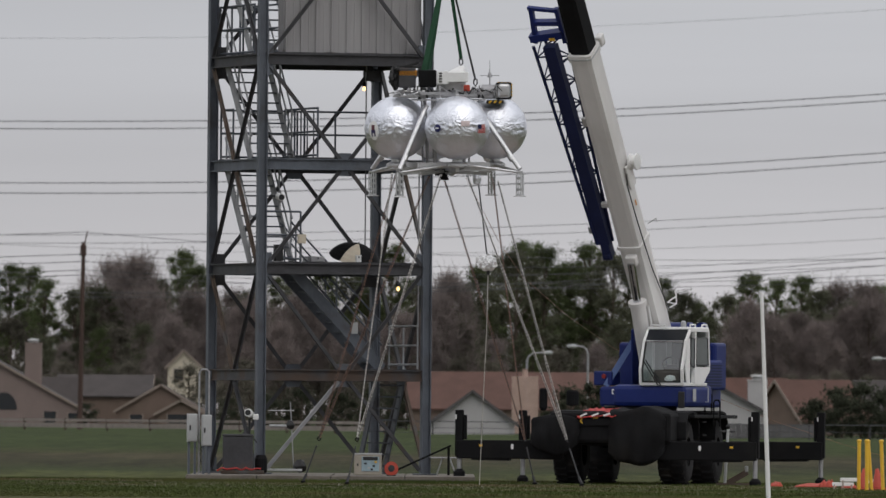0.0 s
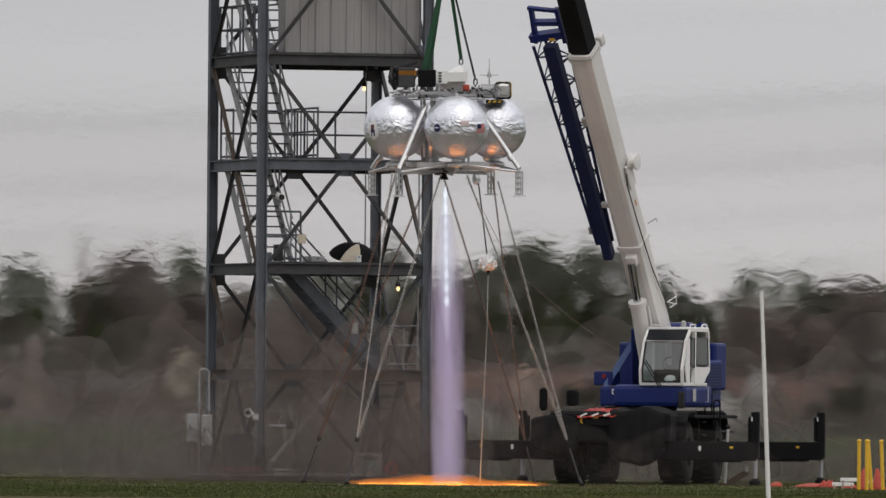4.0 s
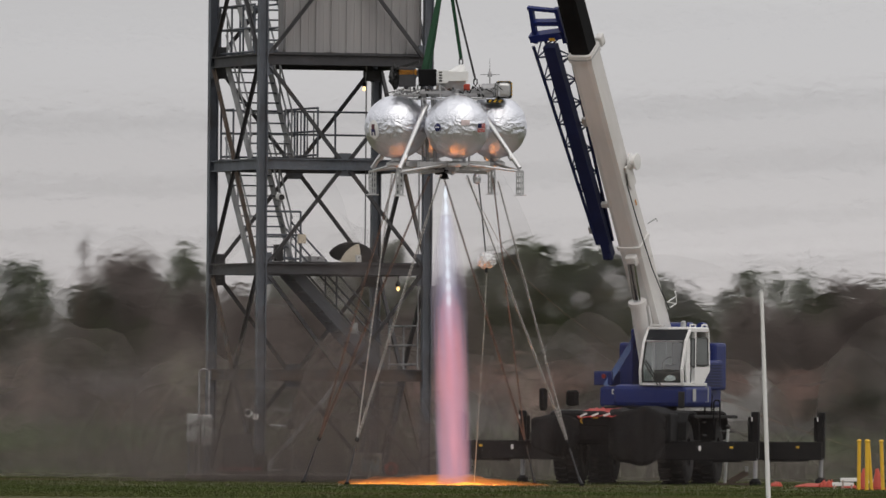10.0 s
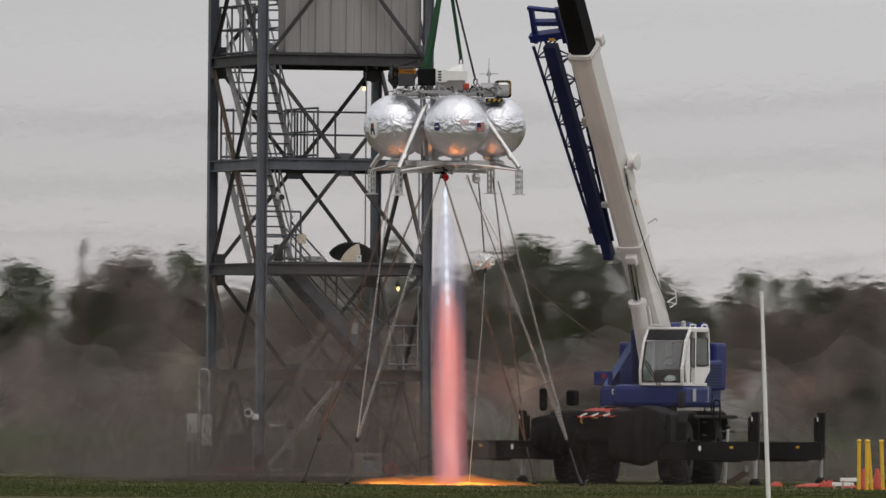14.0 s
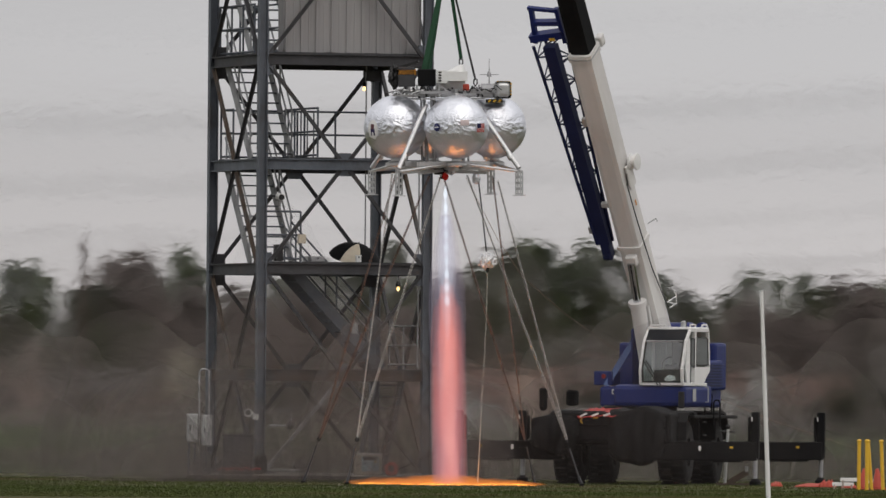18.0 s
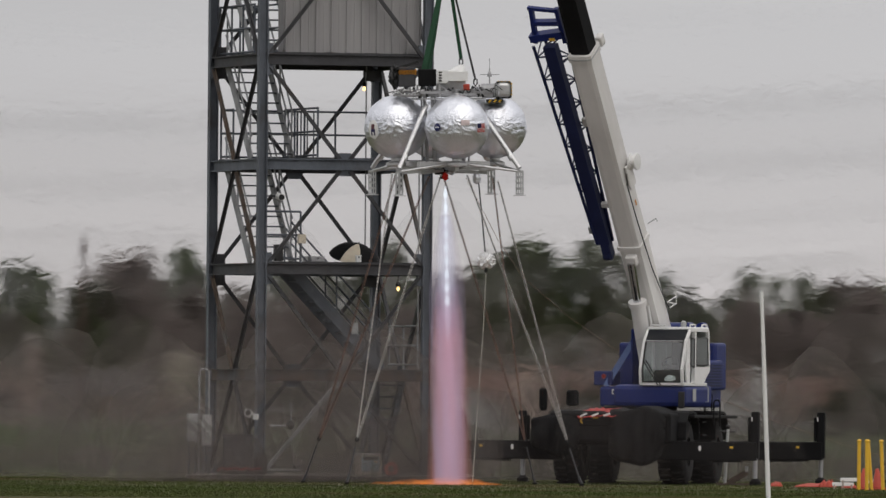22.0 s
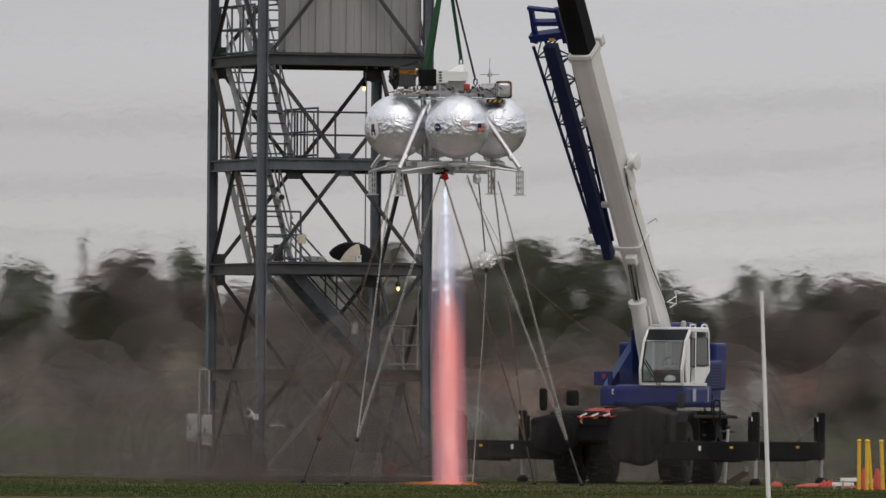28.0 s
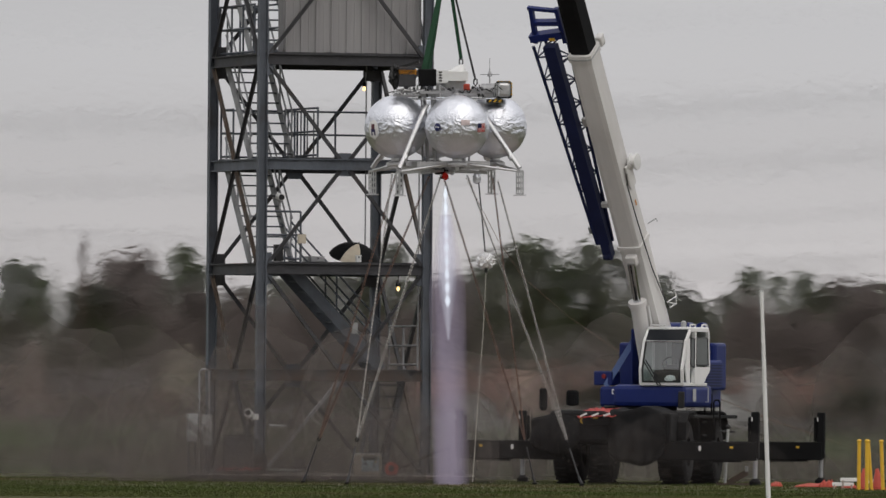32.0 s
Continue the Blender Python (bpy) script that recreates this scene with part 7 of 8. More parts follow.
def build_tower_things():
    # umbrella on the lower deck
    p = tower_point(2.52, 1.7, 4.40)
    u = thing("parasol", Matrix.Translation(p) @ pose(0, 0, 0, 20, 10, 16), "black and cream segmented umbrella propped on the deck", "umbrella")
    n = 8
    for k in range(n):
        bm = bmesh.new()
        rows = []
        for j in range(7):
            f = j / 6
            r, z = 0.56 * math.sin(f * 1.25) / math.sin(1.25), 0.46 - 0.34 * f ** 1.8
            rows.append([bm.verts.new((r * math.cos((k + i / 4) * math.tau / n), r * math.sin((k + i / 4) * math.tau / n) * 0.9, z - 0.02 * math.sin(math.pi * i / 4) * f)) for i in range(5)])
        for a, b in zip(rows, rows[1:]):
            for i in range(4):
                bm.faces.new((a[i], a[i + 1], b[i + 1], b[i]))
        part("gore", bm, "cream" if k == 5 else "black_matt", u)
    part("shaft", one(tube, (0, 0, 0), (0, 0, 0.5), 0.012, seg=6), "black", u)
    # instrument boxes on the deck
    for x, y, w, h, mt, lab in ((0.52, 0.5, 0.18, 0.33, "black", "black equipment case on the tower deck"), (1.5, 1.0, 0.30, 0.10, "alu_dull", "flat grey instrument case on the tower deck"), (2.28, 0.55, 0.11, 0.13, "white", "small white instrument box on the tower deck"), (1.9, 2.6, 0.35, 0.12, "grey_box", "pale storage box on the tower deck")):
        q = tower_point(x, y, 4.425)
        b = thing("instrument_case", Matrix.Translation(q) @ pose(0, 0, 0, 0, 0, 17.6), lab, "box")
        part("body", rbox((0, 0, h / 2), (w, w * 0.8, h), 0.012), mt, b)
        part("lid", rbox((0, 0, h + 0.008), (w + 0.01, w * 0.8 + 0.01, 0.016), 0.005), mt, b)
        part("latch", one(box, (0, -w * 0.41, h * 0.8), (0.03, 0.015, 0.03)), "black" if mt != "black" else "grey_box", b)
    q = tower_point(0.92, 0.15, 4.89)
    s = thing("sign_board", Matrix.Translation(q) @ pose(0, 0, 0, 0, 0, 17.6), "small cream junction box on the deck rail", "box")
    part("box", rbox((0, 0, 0), (0.17, 0.08, 0.19), 0.012), "cream", s)
    part("bracket", one(bar, (0, 0.05, -0.6), (0, 0.05, 0), 0.03, 0.03), "steel", s)
    q = tower_point(0.5, 0.3, 5.75)
    c = thing("surveillance_camera", Matrix.Translation(q), "small white and black camera clamped to the stair", "camera")
    part("housing", one(tube, (-0.04, 0.05, 0.02), (0.02, -0.14, 0.0), 0.075, seg=16), "white", c)
    part("lens", one(tube, (0.02, -0.145, 0.0), (0.025, -0.16, 0.0), 0.06, seg=16), "black", c)
    part("clamp", one(bar, (-0.02, 0, -0.25), (0, 0, 0), 0.04, 0.05), "alu_dull", c)
    q = tower_point(2.32, 0.9, 3.05)
    k = thing("notice_plate", Matrix.Translation(q) @ pose(0, 0, 0, 0, 0, 17.6), "small white notice plate by the stair", "sign")
    part("plate", rbox((0, 0, 0), (0.14, 0.012, 0.23), 0.004), "grey_box", k)
    part("hanger", one(bar, (0, 0.02, 0), (0, 0.02, 0.3), 0.01, 0.01), "steel", k)
    # bare bulbs in wire cages
    for x, y, z in ((2.92, 2.3, 8.14), (2.98, 0.0, 3.92)):
        q = tower_point(x, y, z)
        b = thing("work_lamp", Matrix.Translation(q), "lit warm bulb in a caged work lamp hung on the tower", "lamp", "work lamps on the tower")
        part("bulb", one(blob, (0, 0, -0.05), 0.034, (1, 1, 1.3), 0, 1, 2), "bulb", b, smooth=True)
        part("cap", one(lathe, [(0.05, 0.0), (0.055, 0.05), (0.03, 0.10), (0.02, 0.12)], 12), "black", b)
        part("hanger", one(tube, (0, 0, 0.1), (0.02, 0.03, 0.36), 0.012, seg=6), "black", b)


build_tower_things()
# ---- exhaust and fire: rigid pieces of burning gas ----
NOZZLE = Vector((0.035, LY, 5.98))
scene.cycles.transparent_max_bounces = 96
F_VIOLET = flame_material("violet_gas", (0.47, 0.36, 0.56), 1.0, 0.960, 5.0)
F_HAZE = flame_material("thin_violet_gas", (0.38, 0.33, 0.45), 0.9, 0.945)
F_RED = flame_material("red_gas", (1.0, 0.19, 0.13), 1.0, 0.960, 6.0)
F_ROSE = flame_material("pale_red_gas", (1.0, 0.44, 0.38), 1.12, 0.932, 7.0)
F_PINK = flame_material("pink_gas", (1.0, 0.30, 0.29), 1.0, 0.951, 7.0)
F_FADE = flame_material("dying_red_gas", (0.72, 0.24, 0.20), 0.8, 0.967, 4.0)
F_CORE = flame_material("pale_core_gas", (0.66, 0.69, 0.80), 1.0, 0.95, low=0.1, high=0.7)
F_DIAMOND = flame_material("shock_diamond_gas", (0.80, 0.90, 1.0), 1.25, 0.70, low=0.0, high=0.6)
F_ORANGE = flame_material("orange_fire", (1.0, 0.30, 0.05), 1.4, 0.78, scale=3.0, stretch=(1, 1, 0.5))
F_IGNITE = flame_material("ignition_fire", (1.0, 0.30, 0.06), 1.1, 0.80, scale=2.0, stretch=(1, 1, 0.5), low=0.35)
F_GLOW_DISC = flame_material("fire_glow_film", (1.0, 0.30, 0.06), 9.0, 0.35, scale=1.6, stretch=(1, 1, 1))
F_GLOW = flame_material("thin_orange_fire", (1.0, 0.30, 0.07), 0.9, 0.932, scale=3.0, stretch=(1, 1, 0.6))
F_YELLOW = flame_material("yellow_fire", (1.0, 0.36, 0.055), 4.0, 0.5, scale=4.0, stretch=(1, 1, 1))


def column(parent, name, mat, radii, top, bottom, seed, flare=1.0, label="", fade=0.0):
    """A stack of nested, slightly ragged gas sheaths below the nozzle."""
    late = [1.15 * ((k * 5) % len(radii)) / len(radii) for k in range(len(radii))]
    for k, r in enumerate(radii):
        bm = bmesh.new()
        rings = []
        n = 22
        for j in range(n + 1):
            f = j / n
            low = bottom + fade * ((k * 3) % len(radii)) / len(radii)
            head = top - late[k] * (0.0 if fade else 1.0)
            z = head + (low - head) * f
            grow = min(1.0, 0.16 + (-z) / 2.4) ** 0.8
            wob = 1 + 0.045 * noise.noise(Vector((seed + k * 3.1, z * 1.3, 0)))
            own = 0.74 + 0.26 * min(1.0, (f * (top - bottom)) / 0.8)
            if fade:
                own = min(1.0, 0.5 + 3 * f) * min(1.0, 0.1 + 2.2 * (1 - f))
            rings.append((max(0.006, r * grow * own * wob * (1 + (flare - 1) * f ** 3)), z))
        lathe(bm, rings, 20, caps=False)
        part(name, bm, mat, parent, label, True)


def gas(name, label, cat="flame"):
    return thing(name, Matrix.Translation(NOZZLE), label, cat, "burning rocket exhaust")


def build_plumes():
    v = gas("violet_exhaust", "translucent violet rocket exhaust reaching the ground")
    column(v, "sheath", F_VIOLET, [0.03 + 0.29 * (k / 8) ** 1.2 for k in range(9)], -1.5, -6.2, 1.0)
    h = gas("thin_exhaust", "faint greyish-violet exhaust haze under the engine")
    column(h, "sheath", F_HAZE, (0.12, 0.19, 0.25, 0.31, 0.36), -0.6, -6.2, 2.0)
    c = gas("exhaust_core", "pale blue-white exhaust core with a row of bright shock diamonds")
    column(c, "sheath", F_CORE, (0.055, 0.09, 0.125, 0.16, 0.20, 0.24), -0.02, -3.1, 3.0, fade=1.3)
    for k in range(9):
        z = -0.20 - 0.265 * k
        r = 0.036 + 0.002 * k
        part("shock_diamond", one(lathe, [(0.008, z + 0.13), (r, z + 0.02), (r, z - 0.02), (0.008, z - 0.11)], 12), F_DIAMOND, c, "bright shock diamond" if k == 0 else "", True)
    p = gas("pink_exhaust", "translucent pink burning exhaust")
    column(p, "sheath", F_PINK, [0.04 + 0.29 * (k / 8) ** 1.2 for k in range(9)], -1.9, -6.2, 4.0)
    r = gas("red_exhaust", "translucent red burning exhaust")
    column(r, "sheath", F_RED, [0.09 + 0.26 * (k / 8) ** 1.1 for k in range(9)], -1.9, -6.2, 5.0)
    column(r, "inner_sheath", F_ROSE, [0.045 + 0.028 * k for k in range(6)], -1.8, -6.2, 5.5)
    o = gas("ignition_flame", "orange ignition flame spreading over the ground")
    column(o, "sheath", F_IGNITE, (0.10, 0.16, 0.22, 0.29, 0.36), -1.4, -6.2, 6.0, 3.2)
    d = gas("dying_exhaust", "faint reddish exhaust dying away under the engine")
    column(d, "sheath", F_FADE, [0.06 + 0.047 * k for k in range(8)], -2.0, -6.2, 7.0, 1.3)
    return v, h, c, p, r, o, d


violet, haze, core, pink, red, ignition, dying = build_plumes()


def build_ground_fire():
    out = []
    rng = random.Random(5)
    for k in range(14):
        u = (k + 0.5) / 14 * 2 - 1
        x, y = 0.04 + 1.55 * u, LY + rng.uniform(-0.5, 0.7)
        hgt = 0.017 + 0.046 * (1 - abs(u)) ** 1.2 + rng.uniform(0, 0.010)
        t = thing("ground_flame", pose(x, y, 0), "low orange flame licking over the ground", "flame", "flames on the ground")
        bm = bmesh.new()
        blob(bm, (0, 0, 0), 1.0, (0.34, 0.4, hgt), 0.35, 2.2, 3, k * 1.3)
        part("flame_tongue", bm, F_ORANGE, t, smooth=True)
        bm = bmesh.new()
        blob(bm, (0.05, -0.05, 0), 1.0, (0.33, 0.38, hgt * 0.85), 0.35, 2.6, 3, k * 2.1)
        part("flame_heart", bm, F_YELLOW, t, smooth=True)
        for g, (wide, tall) in enumerate(((0.40, 1.3), (0.46, 1.9), (0.51, 2.7), (0.54, 3.7))):
            bm = bmesh.new()
            blob(bm, (0, 0, 0), 1.0, (wide, wide, hgt * tall), 0.3, 2.0, 3, k * 1.7 + g)
            part("flame_glow", bm, F_GLOW, t, smooth=True)
        out.append((t, x, y, abs(u)))
    return out


ground_fire = build_ground_fire()


def build_fire_glow_disc():
    """Unseen glowing disc under the ground fire, added to light the lander's tanks."""
    t = thing("fire_bed", pose(0.1, LY, 0), "unseen glowing disc on the ground, added to light the tanks", "flame")
    bm = bmesh.new()
    blob(bm, (0, 0, 0), 1.0, (1.25, 1.25, 0.012), 0.25, 2.0, 3, 4.0)
    part("glow_film", bm, F_GLOW_DISC, t, smooth=True)
    return t


fire_bed = build_fire_glow_disc()


def build_nozzle_glow():
    """A small glowing blob, added for the engine bell's red glow; it creeps down."""
    t = thing("engine_flame", Matrix.Translation(NOZZLE + Vector((-0.10, -0.16, 0.20))), "small glowing blob added for the red glow of the engine bell", "flame")
    bm = bmesh.new()
    blob(bm, (0, 0, 0), 0.06, (0.95, 0.9, 1.2), 0.4, 3.0, 3, 2.0)
    part("flame_tongue", bm, glow_material("nozzle_glow_red", (0.34, 0.020, 0.014), 0.34), t, smooth=True)
    return t


engine_flame = build_nozzle_glow()


def build_fireball():
    out = []
    rng = random.Random(9)
    for k in range(9):
        a = k * 2.4
        rr = 0.35 + 0.13 * k
        x, y = 0.25 + rr * math.cos(a) * 0.95, LY + rr * math.sin(a) * 0.6
        size = rng.uniform(0.45, 0.75)
        t = thing("fire_puff", pose(x, y, -2), "billowing orange puff of ignition fire", "flame", "ignition fire puffs")
        bm = bmesh.new()
        blob(bm, (0, 0, 0), size, (1, 1, 1.15), 0.45, 1.7, 4, k * 3.7)
        part("puff", bm, F_IGNITE, t, smooth=True)
        out.append((t, x, y, size, max(0.2, 1.35 - 0.75 * rr)))
    return out


fire_puffs = build_fireball()


def hot_air_material():
    """Air of uneven heat: it hardly bends the light, more near the ground, and not at all at its ragged top and ends."""
    m = bpy.data.materials.new("shimmering_hot_air")
    m.use_nodes = True
    n, l = m.node_tree.nodes, m.node_tree.links
    n.clear()
    out, rf = n.new("ShaderNodeOutputMaterial"), n.new("ShaderNodeBsdfRefraction")
    rf.inputs["IOR"].default_value = 1.004
    tc, mp, sp = n.new("ShaderNodeTexCoord"), n.new("ShaderNodeMapping"), n.new("ShaderNodeSeparateXYZ")
    mp.inputs["Scale"].default_value = (0.8, 1.0, 1.5)
    l.new(tc.outputs["Object"], mp.inputs[0])
    l.new(tc.outputs["Object"], sp.inputs[0])
    waves = n.new("ShaderNodeTexNoise")
    waves.inputs["Scale"].default_value, waves.inputs["Detail"].default_value, waves.inputs["Roughness"].default_value, waves.inputs["Distortion"].default_value = 2.3, 2.0, 0.5, 0.4
    l.new(mp.outputs[0], waves.inputs[0])
    heat = n.new("ShaderNodeValToRGB")
    e = heat.color_ramp.elements
    e[0].position, e[0].color = 0.0, (1.0, 1.0, 1.0, 1)
    e[1].position, e[1].color = 1.0, (0.0, 0.0, 0.0, 1)
    for at, v in ((0.20, 0.95), (0.30, 0.68), (0.40, 0.66), (0.52, 0.92), (0.85, 0.95)):
        heat.color_ramp.elements.new(at).color = (v, v, v, 1)
    up = n.new("ShaderNodeMapRange")
    up.inputs["From Min"].default_value, up.inputs["From Max"].default_value = 0.0, HOT_AIR_TOP
    l.new(sp.outputs["Z"], up.inputs[0])
    l.new(up.outputs[0], heat.inputs[0])
    high = n.new("ShaderNodeMath")
    high.operation = "MULTIPLY"
    l.new(waves.outputs[0], high.inputs[0])
    l.new(heat.outputs[0], high.inputs[1])
    bp = n.new("ShaderNodeBump")
    bp.inputs["Strength"].default_value, bp.inputs["Distance"].default_value = 1.0, 0.070
    l.new(high.outputs[0], bp.inputs["Height"])
    l.new(bp.outputs[0], rf.inputs["Normal"])
    blur = n.new("ShaderNodeMath")
    blur.operation = "MULTIPLY"
    blur.inputs[1].default_value = 0.44
    l.new(heat.outputs[0], blur.inputs[0])
    l.new(blur.outputs[0], rf.inputs["Roughness"])
    l.new(rf.outputs[0], out.inputs[0])
    return m


HOT_AIR_TOP = 15.0


def build_hot_air():
    """A wide, thin bank of shimmering air that the jet drives up behind the stand."""
    t = thing("hot_air", pose(0, 34, -17), "clear shimmering bank of hot air rising behind the stand", "hot air", kind="stuff")
    bm = bmesh.new()
    nx, nz = 80, 36
    for side in (-1, 1):
        rows = []
        for j in range(nz + 1):
            f = j / nz
            z = f * HOT_AIR_TOP
            rows.append([bm.verts.new((x, side * 0.4 * (1 - f) + 0.2 * noise.noise(Vector((x * 0.25, z * 0.3, 2.0))), z + 0.5 * f * noise.noise(Vector((x * 0.5, 1.0, 0))))) for x in [-20 + 40 * i / nx for i in range(nx + 1)]])
        for a, b in zip(rows, rows[1:]):
            for i in range(nx):
                bm.faces.new((a[i], a[i + 1], b[i + 1], b[i])[::-side])
    part("bank", bm, hot_air_material(), t, smooth=True)
    return t


hot_air = build_hot_air()
DUST = smoke_material("grey_brown_dust", (0.215, 0.190, 0.176), 0.145)


def build_dust():
    """Veils of dust and exhaust that the jet drives out behind the stand."""
    out = []
    rng = random.Random(31)
    spots = [(x, 19.0 + rng.uniform(-1, 1), rng.uniform(2.3, 2.9), rng.uniform(2.9, 3.5)) for x in (-8.6, -5.6, -2.7, 0.2, 3.1, 6.0, 8.9)]
    # low rolls of dust round the slab
    spots += [(-5.4, 1.6, 1.7, 2.2), (-3.3, 1.8, 1.7, 3.2), (-1.6, 1.5, 1.6, 3.0), (-0.2, 1.7, 1.2, 2.0)]
    for k, (x, y, wide, tall) in enumerate(spots):
        t = thing("dust_cloud", pose(x, y, -8), "thin grey-brown veil of exhaust dust drifting over the field", "dust", "drifting exhaust dust")
        for g in range(3):
            f = 1 - 0.22 * g
            bm = bmesh.new()
            blob(bm, (0, 0, 0), 1.0, (wide * f, 0.8 * f, tall * f), 0.45, 1.4, 4, k * 2.3 + g * 0.9)
            part("veil", bm, DUST, t, smooth=True)
        out.append((t, x, y, 0.58 if y > 10 else 0.66))
    return out


dust_clouds = build_dust()
THIN = smoke_material("thin_exhaust_haze", (0.30, 0.27, 0.255), 0.025, 0.5)


def build_thin_haze():
    """Hardly visible exhaust haze that hangs round the stand and the crane."""
    out = []
    for k, (x, wide, tall) in enumerate(((-6.2, 2.6, 4.4), (-3.4, 2.9, 6.4), (-0.6, 2.7, 6.0), (2.4, 2.6, 4.4), (5.2, 2.9, 4.2))):
        t = thing("exhaust_haze", pose(x, 0.9, -8), "hardly visible pale exhaust haze round the test stand", "haze", "thin exhaust haze")
        for g in range(2 if x < 1 else 1):
            f = 1 - 0.30 * g
            bm = bmesh.new()
            blob(bm, (0, 0, 0), 1.0, (wide * f, 0.7 * f, tall * f), 0.4, 1.3, 4, k * 3.1 + g * 1.7)
            part("veil", bm, THIN, t, smooth=True)
        out.append((t, x))
    return out


exhaust_haze = build_thin_haze()


# ---- what moves ----
def motions():
    at = Vector(LANDER_AT)
    sway = ((0, 0, 0), (2.4, 0, 0), (3, -0.012, 0.004), (5.5, -0.01, 0.01), (6, -0.035, 0.03), (6.5, -0.012, 0.015), (7, 0.0, 0.0), (7.5, -0.005, 0.005), (8, -0.014, 0.02), (8.5, 0.0, 0.055), (9, -0.02, 0.03), (9.5, -0.035, 0.005),
            (10, 0.0, 0.018), (10.5, -0.012, 0.018), (12, -0.012, 0.018), (13, -0.014, 0.02), (14, -0.016, 0.032), (14.5, -0.016, 0.03), (16.5, -0.014, 0.018), (19, -0.012, 0.018), (21.5, -0.004, 0.014), (23, -0.008, 0.03), (25, -0.006, 0.03), (28, -0.002, 0.02), (30, -0.01, 0.022), (32, -0.002, 0.02))
    walk(lander, [(t, pose(at.x + dx, at.y, at.z + dz, 1.6, -0.6, 0)) for t, dx, dz in sway])

    ball_x = ((0, 862), (0.5, 864), (2, 864), (3.5, 862), (5.5, 864), (6, 863), (6.5, 859), (7, 862), (7.5, 856), (8, 858), (8.5, 861), (9, 856), (9.5, 854), (10, 859), (11, 858), (12, 861), (12.5, 856), (13, 856), (13.5, 859), (14, 856), (14.5, 858),
              (16.5, 859), (17.5, 862), (18, 861), (18.5, 856), (19, 858), (19.5, 861), (20, 859), (21.5, 858), (24, 858), (25, 861), (25.5, 859), (28, 858), (28.5, 861), (29, 858), (30, 861), (30.5, 858), (31.5, 862), (32, 858))
    walk(foil_ball, [(t, pose(0.69, LY - 0.3, 6.05 + (0.05 if 5.8 < t else 0.0), 0, -(x - 862) / 143 * 57.3 * 0.8, 0)) for t, x in ball_x])

    tilt = ((0, 1.2), (2.5, 1.4), (3.0, 1.1), (3.5, 1.1), (5.5, 2.7), (6, 4.4), (6.4, 0.7), (7, -1.2), (7.5, 0.9), (8, -0.8), (8.5, -1.2), (9, 4.6), (9.4, 6.6), (10, 2.2), (11, 2.0), (12, 1.5), (13, 1.5), (16.5, 1.4), (20, 1.3), (24, 1.5), (28, 1.4), (32, 1.6))

    def lean(t):
        for (a, va), (b, vb) in zip(tilt, tilt[1:]):
            if a <= t <= b:
                return va + (vb - va) * (t - a) / (b - a)
        return tilt[-1][1]

    def burn(ob, spans, step=0.08):
        """Gas that streams out during the spans, and is sunk in the earth before and after them."""
        times = {0.0: -6.6, 32.0: -6.6}
        for a, b in spans:
            if a > 0:
                times[round(a - step, 3)] = -6.6
            times[a] = 0.0
            for t, _ in tilt:
                if a < t < b:
                    times[t] = 0.0
            times[b] = 0.0
            if b < 32:
                times[round(b + step, 3)] = -6.6
        rows = [(t, Matrix.Translation(NOZZLE + Vector((0, 0, d))) @ pose(0, 0, 0, 0, -lean(t), 0)) for t, d in sorted(times.items())]
        walk(ob, rows)

    burn(ignition, ((0.42, 0.56),))
    burn(red, ((0.42, 0.88), (12.75, 14.2), (16.75, 18.2), (20.3, 20.75), (22.75, 23.3), (23.75, 24.6), (27.9, 28.2), (28.8, 30.7)))
    burn(dying, ((0.6, 1.3), (7.7, 9.65), (20.8, 22.6), (30.75, 31.3)))
    burn(pink, ((0.5, 0.92), (9.7, 12.7), (14.3, 16.2), (18.3, 19.7), (23.4, 23.7), (24.7, 25.6), (27.0, 27.8)))
    burn(haze, ((0.9, 32.0),))
    burn(violet, ((2.56, 12.72), (14.22, 16.72), (18.22, 20.25), (20.85, 22.65), (25.7, 26.9), (28.35, 28.7), (30.8, 31.6)))
    burn(core, ((2.56, 32.0),))

    a = NOZZLE + Vector((-0.015, 0.0, 0.28))
    b = NOZZLE + Vector((0.0, -0.13, 0.16))
    walk(engine_flame, [(0.0, Matrix.Translation(a)), (10.0, Matrix.Translation(a)), (12.5, Matrix.Translation(b)), (14.0, Matrix.Translation(b + Vector((0.01, 0, -0.02)))), (20.0, Matrix.Translation(b)), (24.0, Matrix.Translation(b + Vector((0.0, 0, -0.015)))), (32.0, Matrix.Translation(b))])

    for k, (t, x, y, start) in enumerate(dust_clouds):
        rows = [(0.0, pose(x, y, -8)), (start, pose(x, y, -8)), (start + 0.4, pose(x, y, -1.2)), (start + 1.8, pose(x, y, -0.4)), (3.5, pose(x, y, 0.0))]
        for j, a in enumerate((6.0, 10.0, 14.0, 18.0, 22.0, 26.0, 29.0, 32.0)):
            rows.append((a, pose(x + 0.4 * math.sin(1.3 * j + k), y, 0.2 * math.sin(2.1 * j + 1.7 * k), 0, 0, 12 * math.sin(j + 0.7 * k))))
        walk(t, rows)

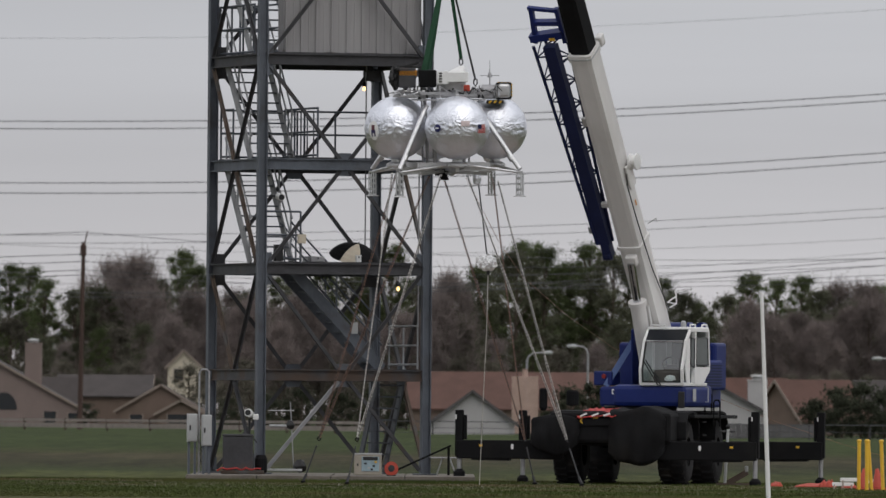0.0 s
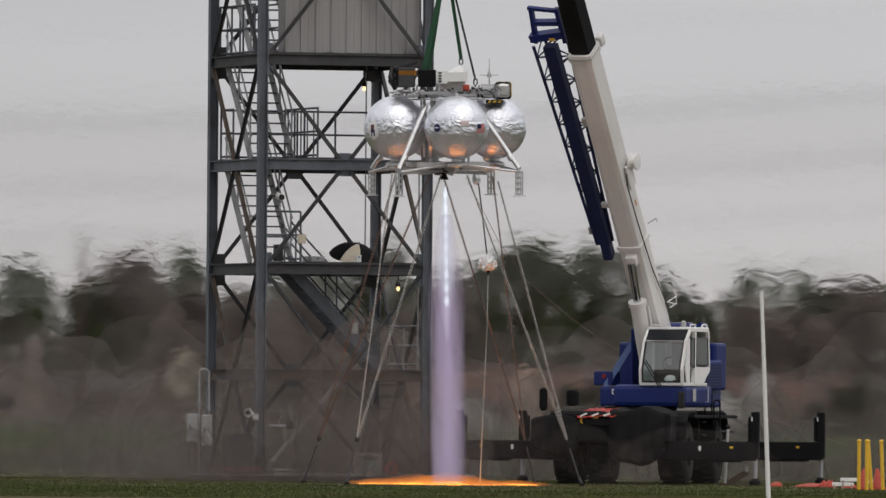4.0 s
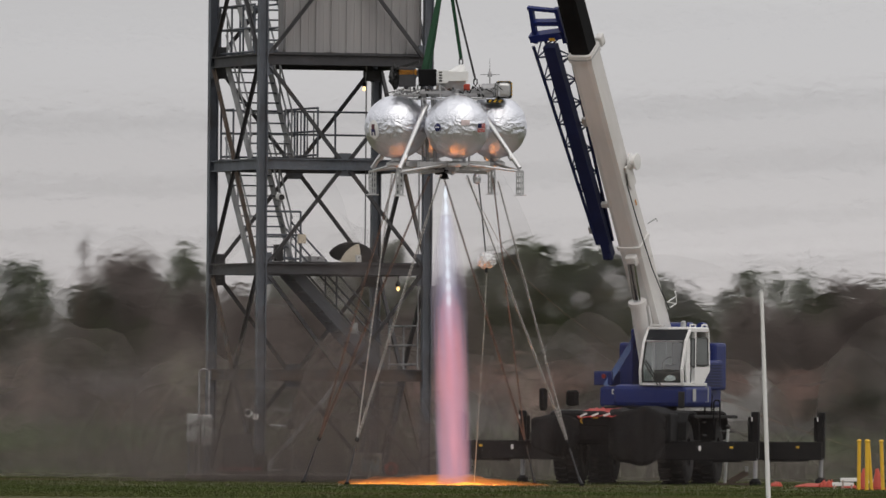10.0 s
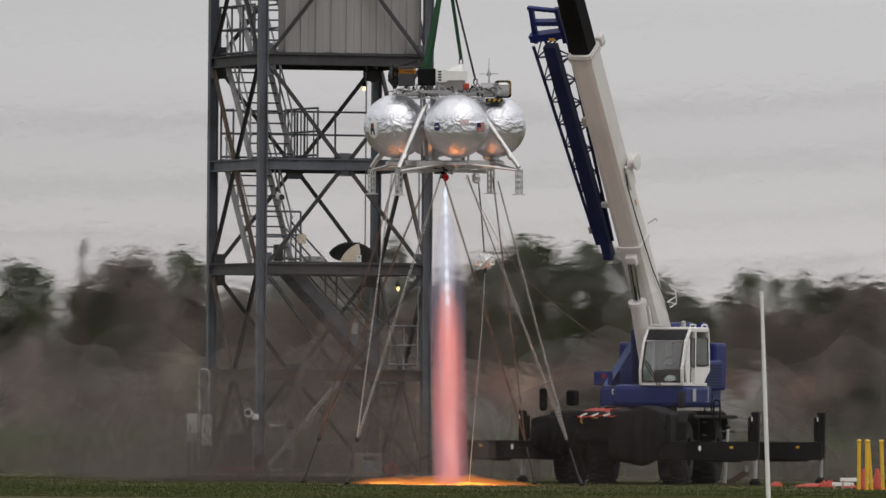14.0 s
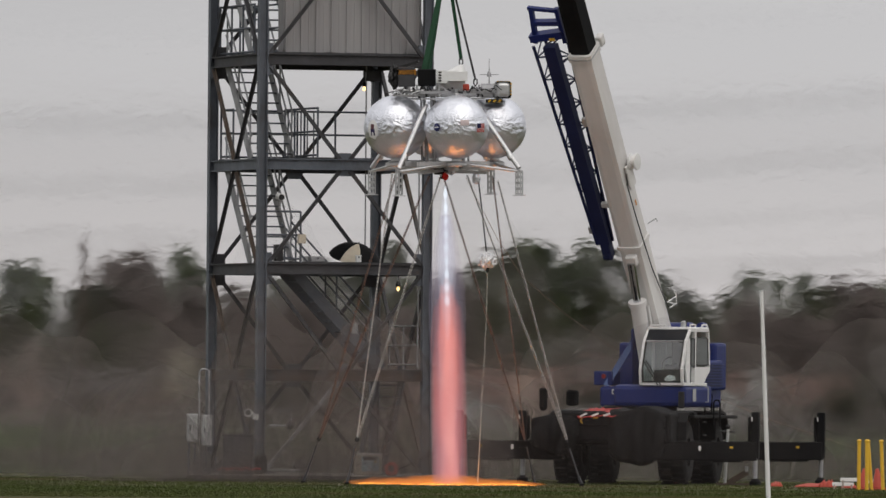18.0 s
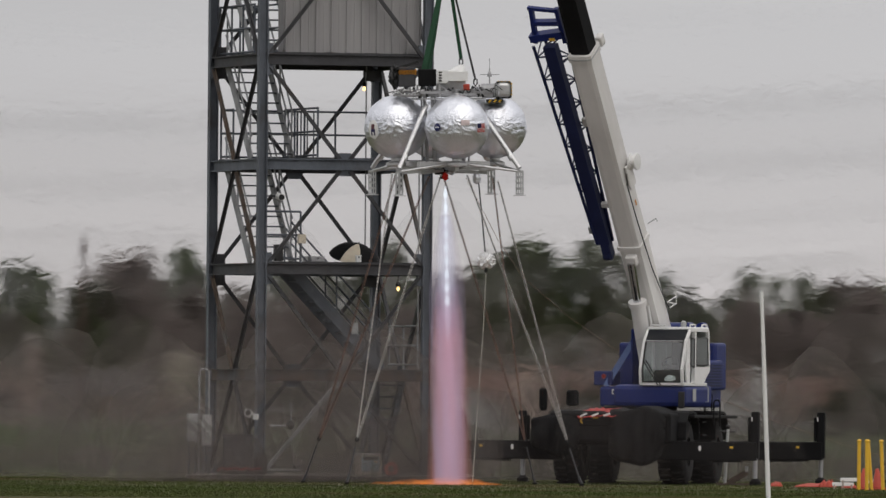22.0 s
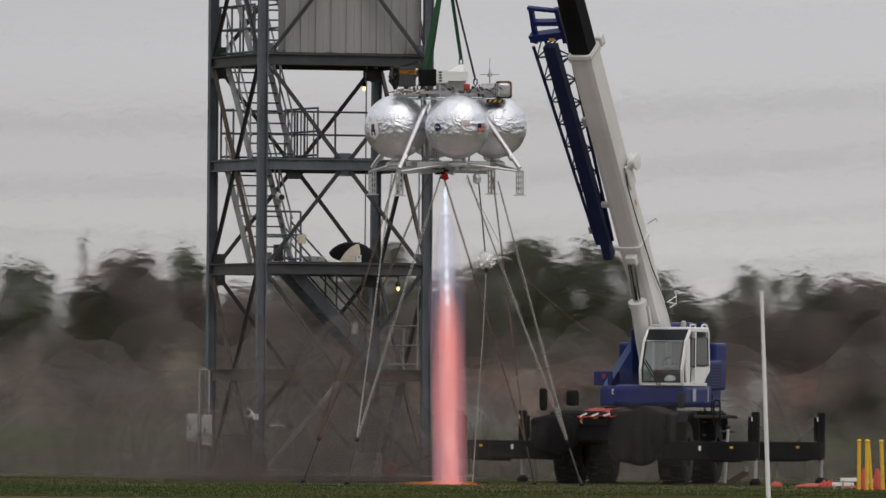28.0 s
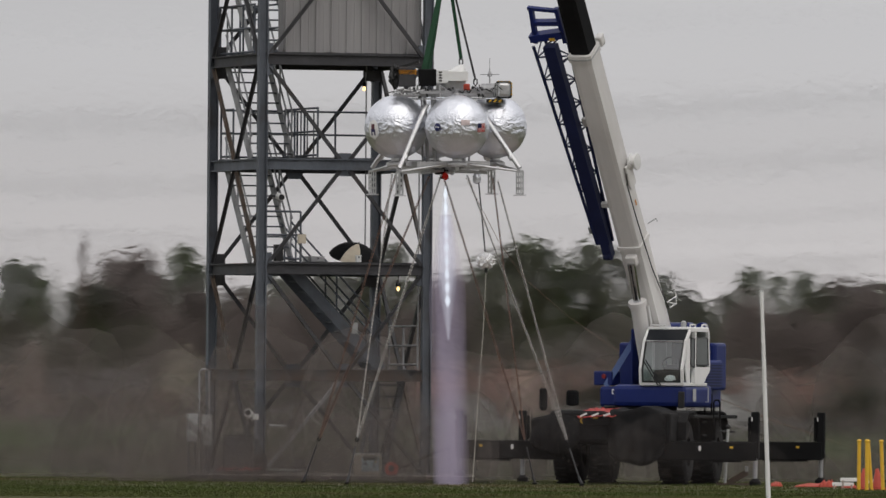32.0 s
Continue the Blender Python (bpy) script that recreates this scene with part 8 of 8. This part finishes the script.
    for k, (t, x) in enumerate(exhaust_haze):
        rows = [(0.0, pose(x, 0.9, -8)), (1.2, pose(x, 0.9, -8)), (3.4, pose(x, 0.9, -4.5)), (6.0, pose(x, 0.9, -0.6))]
        for j, (a, z) in enumerate(((8.0, 0.2), (11.0, 0.1), (14.0, -0.3), (17.0, -1.0), (20.0, -1.2), (24.0, -1.7), (28.0, -1.9), (32.0, -3.0))):
            rows.append((a, pose(x + 0.5 * math.sin(1.7 * j + k), 0.9, z, 0, 0, 8 * math.sin(j + k))))
        walk(t, rows)

    rise = [(0.0, -17.0), (0.6, -15.0), (1.0, -10.6), (1.4, -9.4), (1.8, -7.0), (2.4, -5.5), (3.4, -3.6), (5.5, -0.5)]
    for k in range(54):
        rise.append((6.0 + 0.5 * k if k < 53 else 32.0, -0.4 + 0.35 * math.sin(1.9 * k) + 0.2 * math.sin(0.7 * k + 1)))
    walk(hot_air, [(t, pose(-3.2 + 0.2 * t, 34, z)) for t, z in rise])

    rng = random.Random(21)
    for t, x, y, u in ground_fire:
        end = 20.4 if u < 0.85 else 19.6
        rows = [(0.0, pose(x, y, -0.4)), (2.35, pose(x, y, -0.4))]
        k = 2.5
        while k < end:
            rows.append((k, pose(x + rng.uniform(-0.12, 0.12), y + rng.uniform(-0.1, 0.1), rng.uniform(-0.035, 0.015), 0, 0, rng.uniform(-25, 25))))
            k += 0.5
        rows.append((end + 0.2, pose(x, y, -0.08)))
        for a, z in ((23.6, -0.085), (24.4, -0.085), (25.0, -0.085), (25.6, -0.06), (27.5, -0.04), (27.9, -0.10), (28.4, -0.25), (32.0, -0.4)):
            rows.append((a, pose(x + rng.uniform(-0.1, 0.1), y, z - 0.02 * u)))
        walk(t, rows)
    walk(fire_bed, [(t, pose(0.1, LY, z, 0, 0, 20 * math.sin(t))) for t, z in ((0.0, -0.3), (2.35, -0.3), (2.6, 0.0), (6.0, 0.0), (9.0, 0.0), (12.0, 0.0), (15.0, 0.0), (18.0, 0.0), (20.2, 0.0), (20.6, -0.05), (32.0, -0.3))])
    for t, x, y, size, z in fire_puffs:
        walk(t, [(0.0, pose(x, y, -2)), (0.40, pose(x * 0.5, y, -1.6)), (0.47, pose(x * 0.9, y, z * 0.8)), (0.53, pose(x, y, z, 0, 0, 30)), (0.62, pose(x * 1.2, y, -1.4, 0, 0, 60)), (32.0, pose(x, y, -2))])


motions()
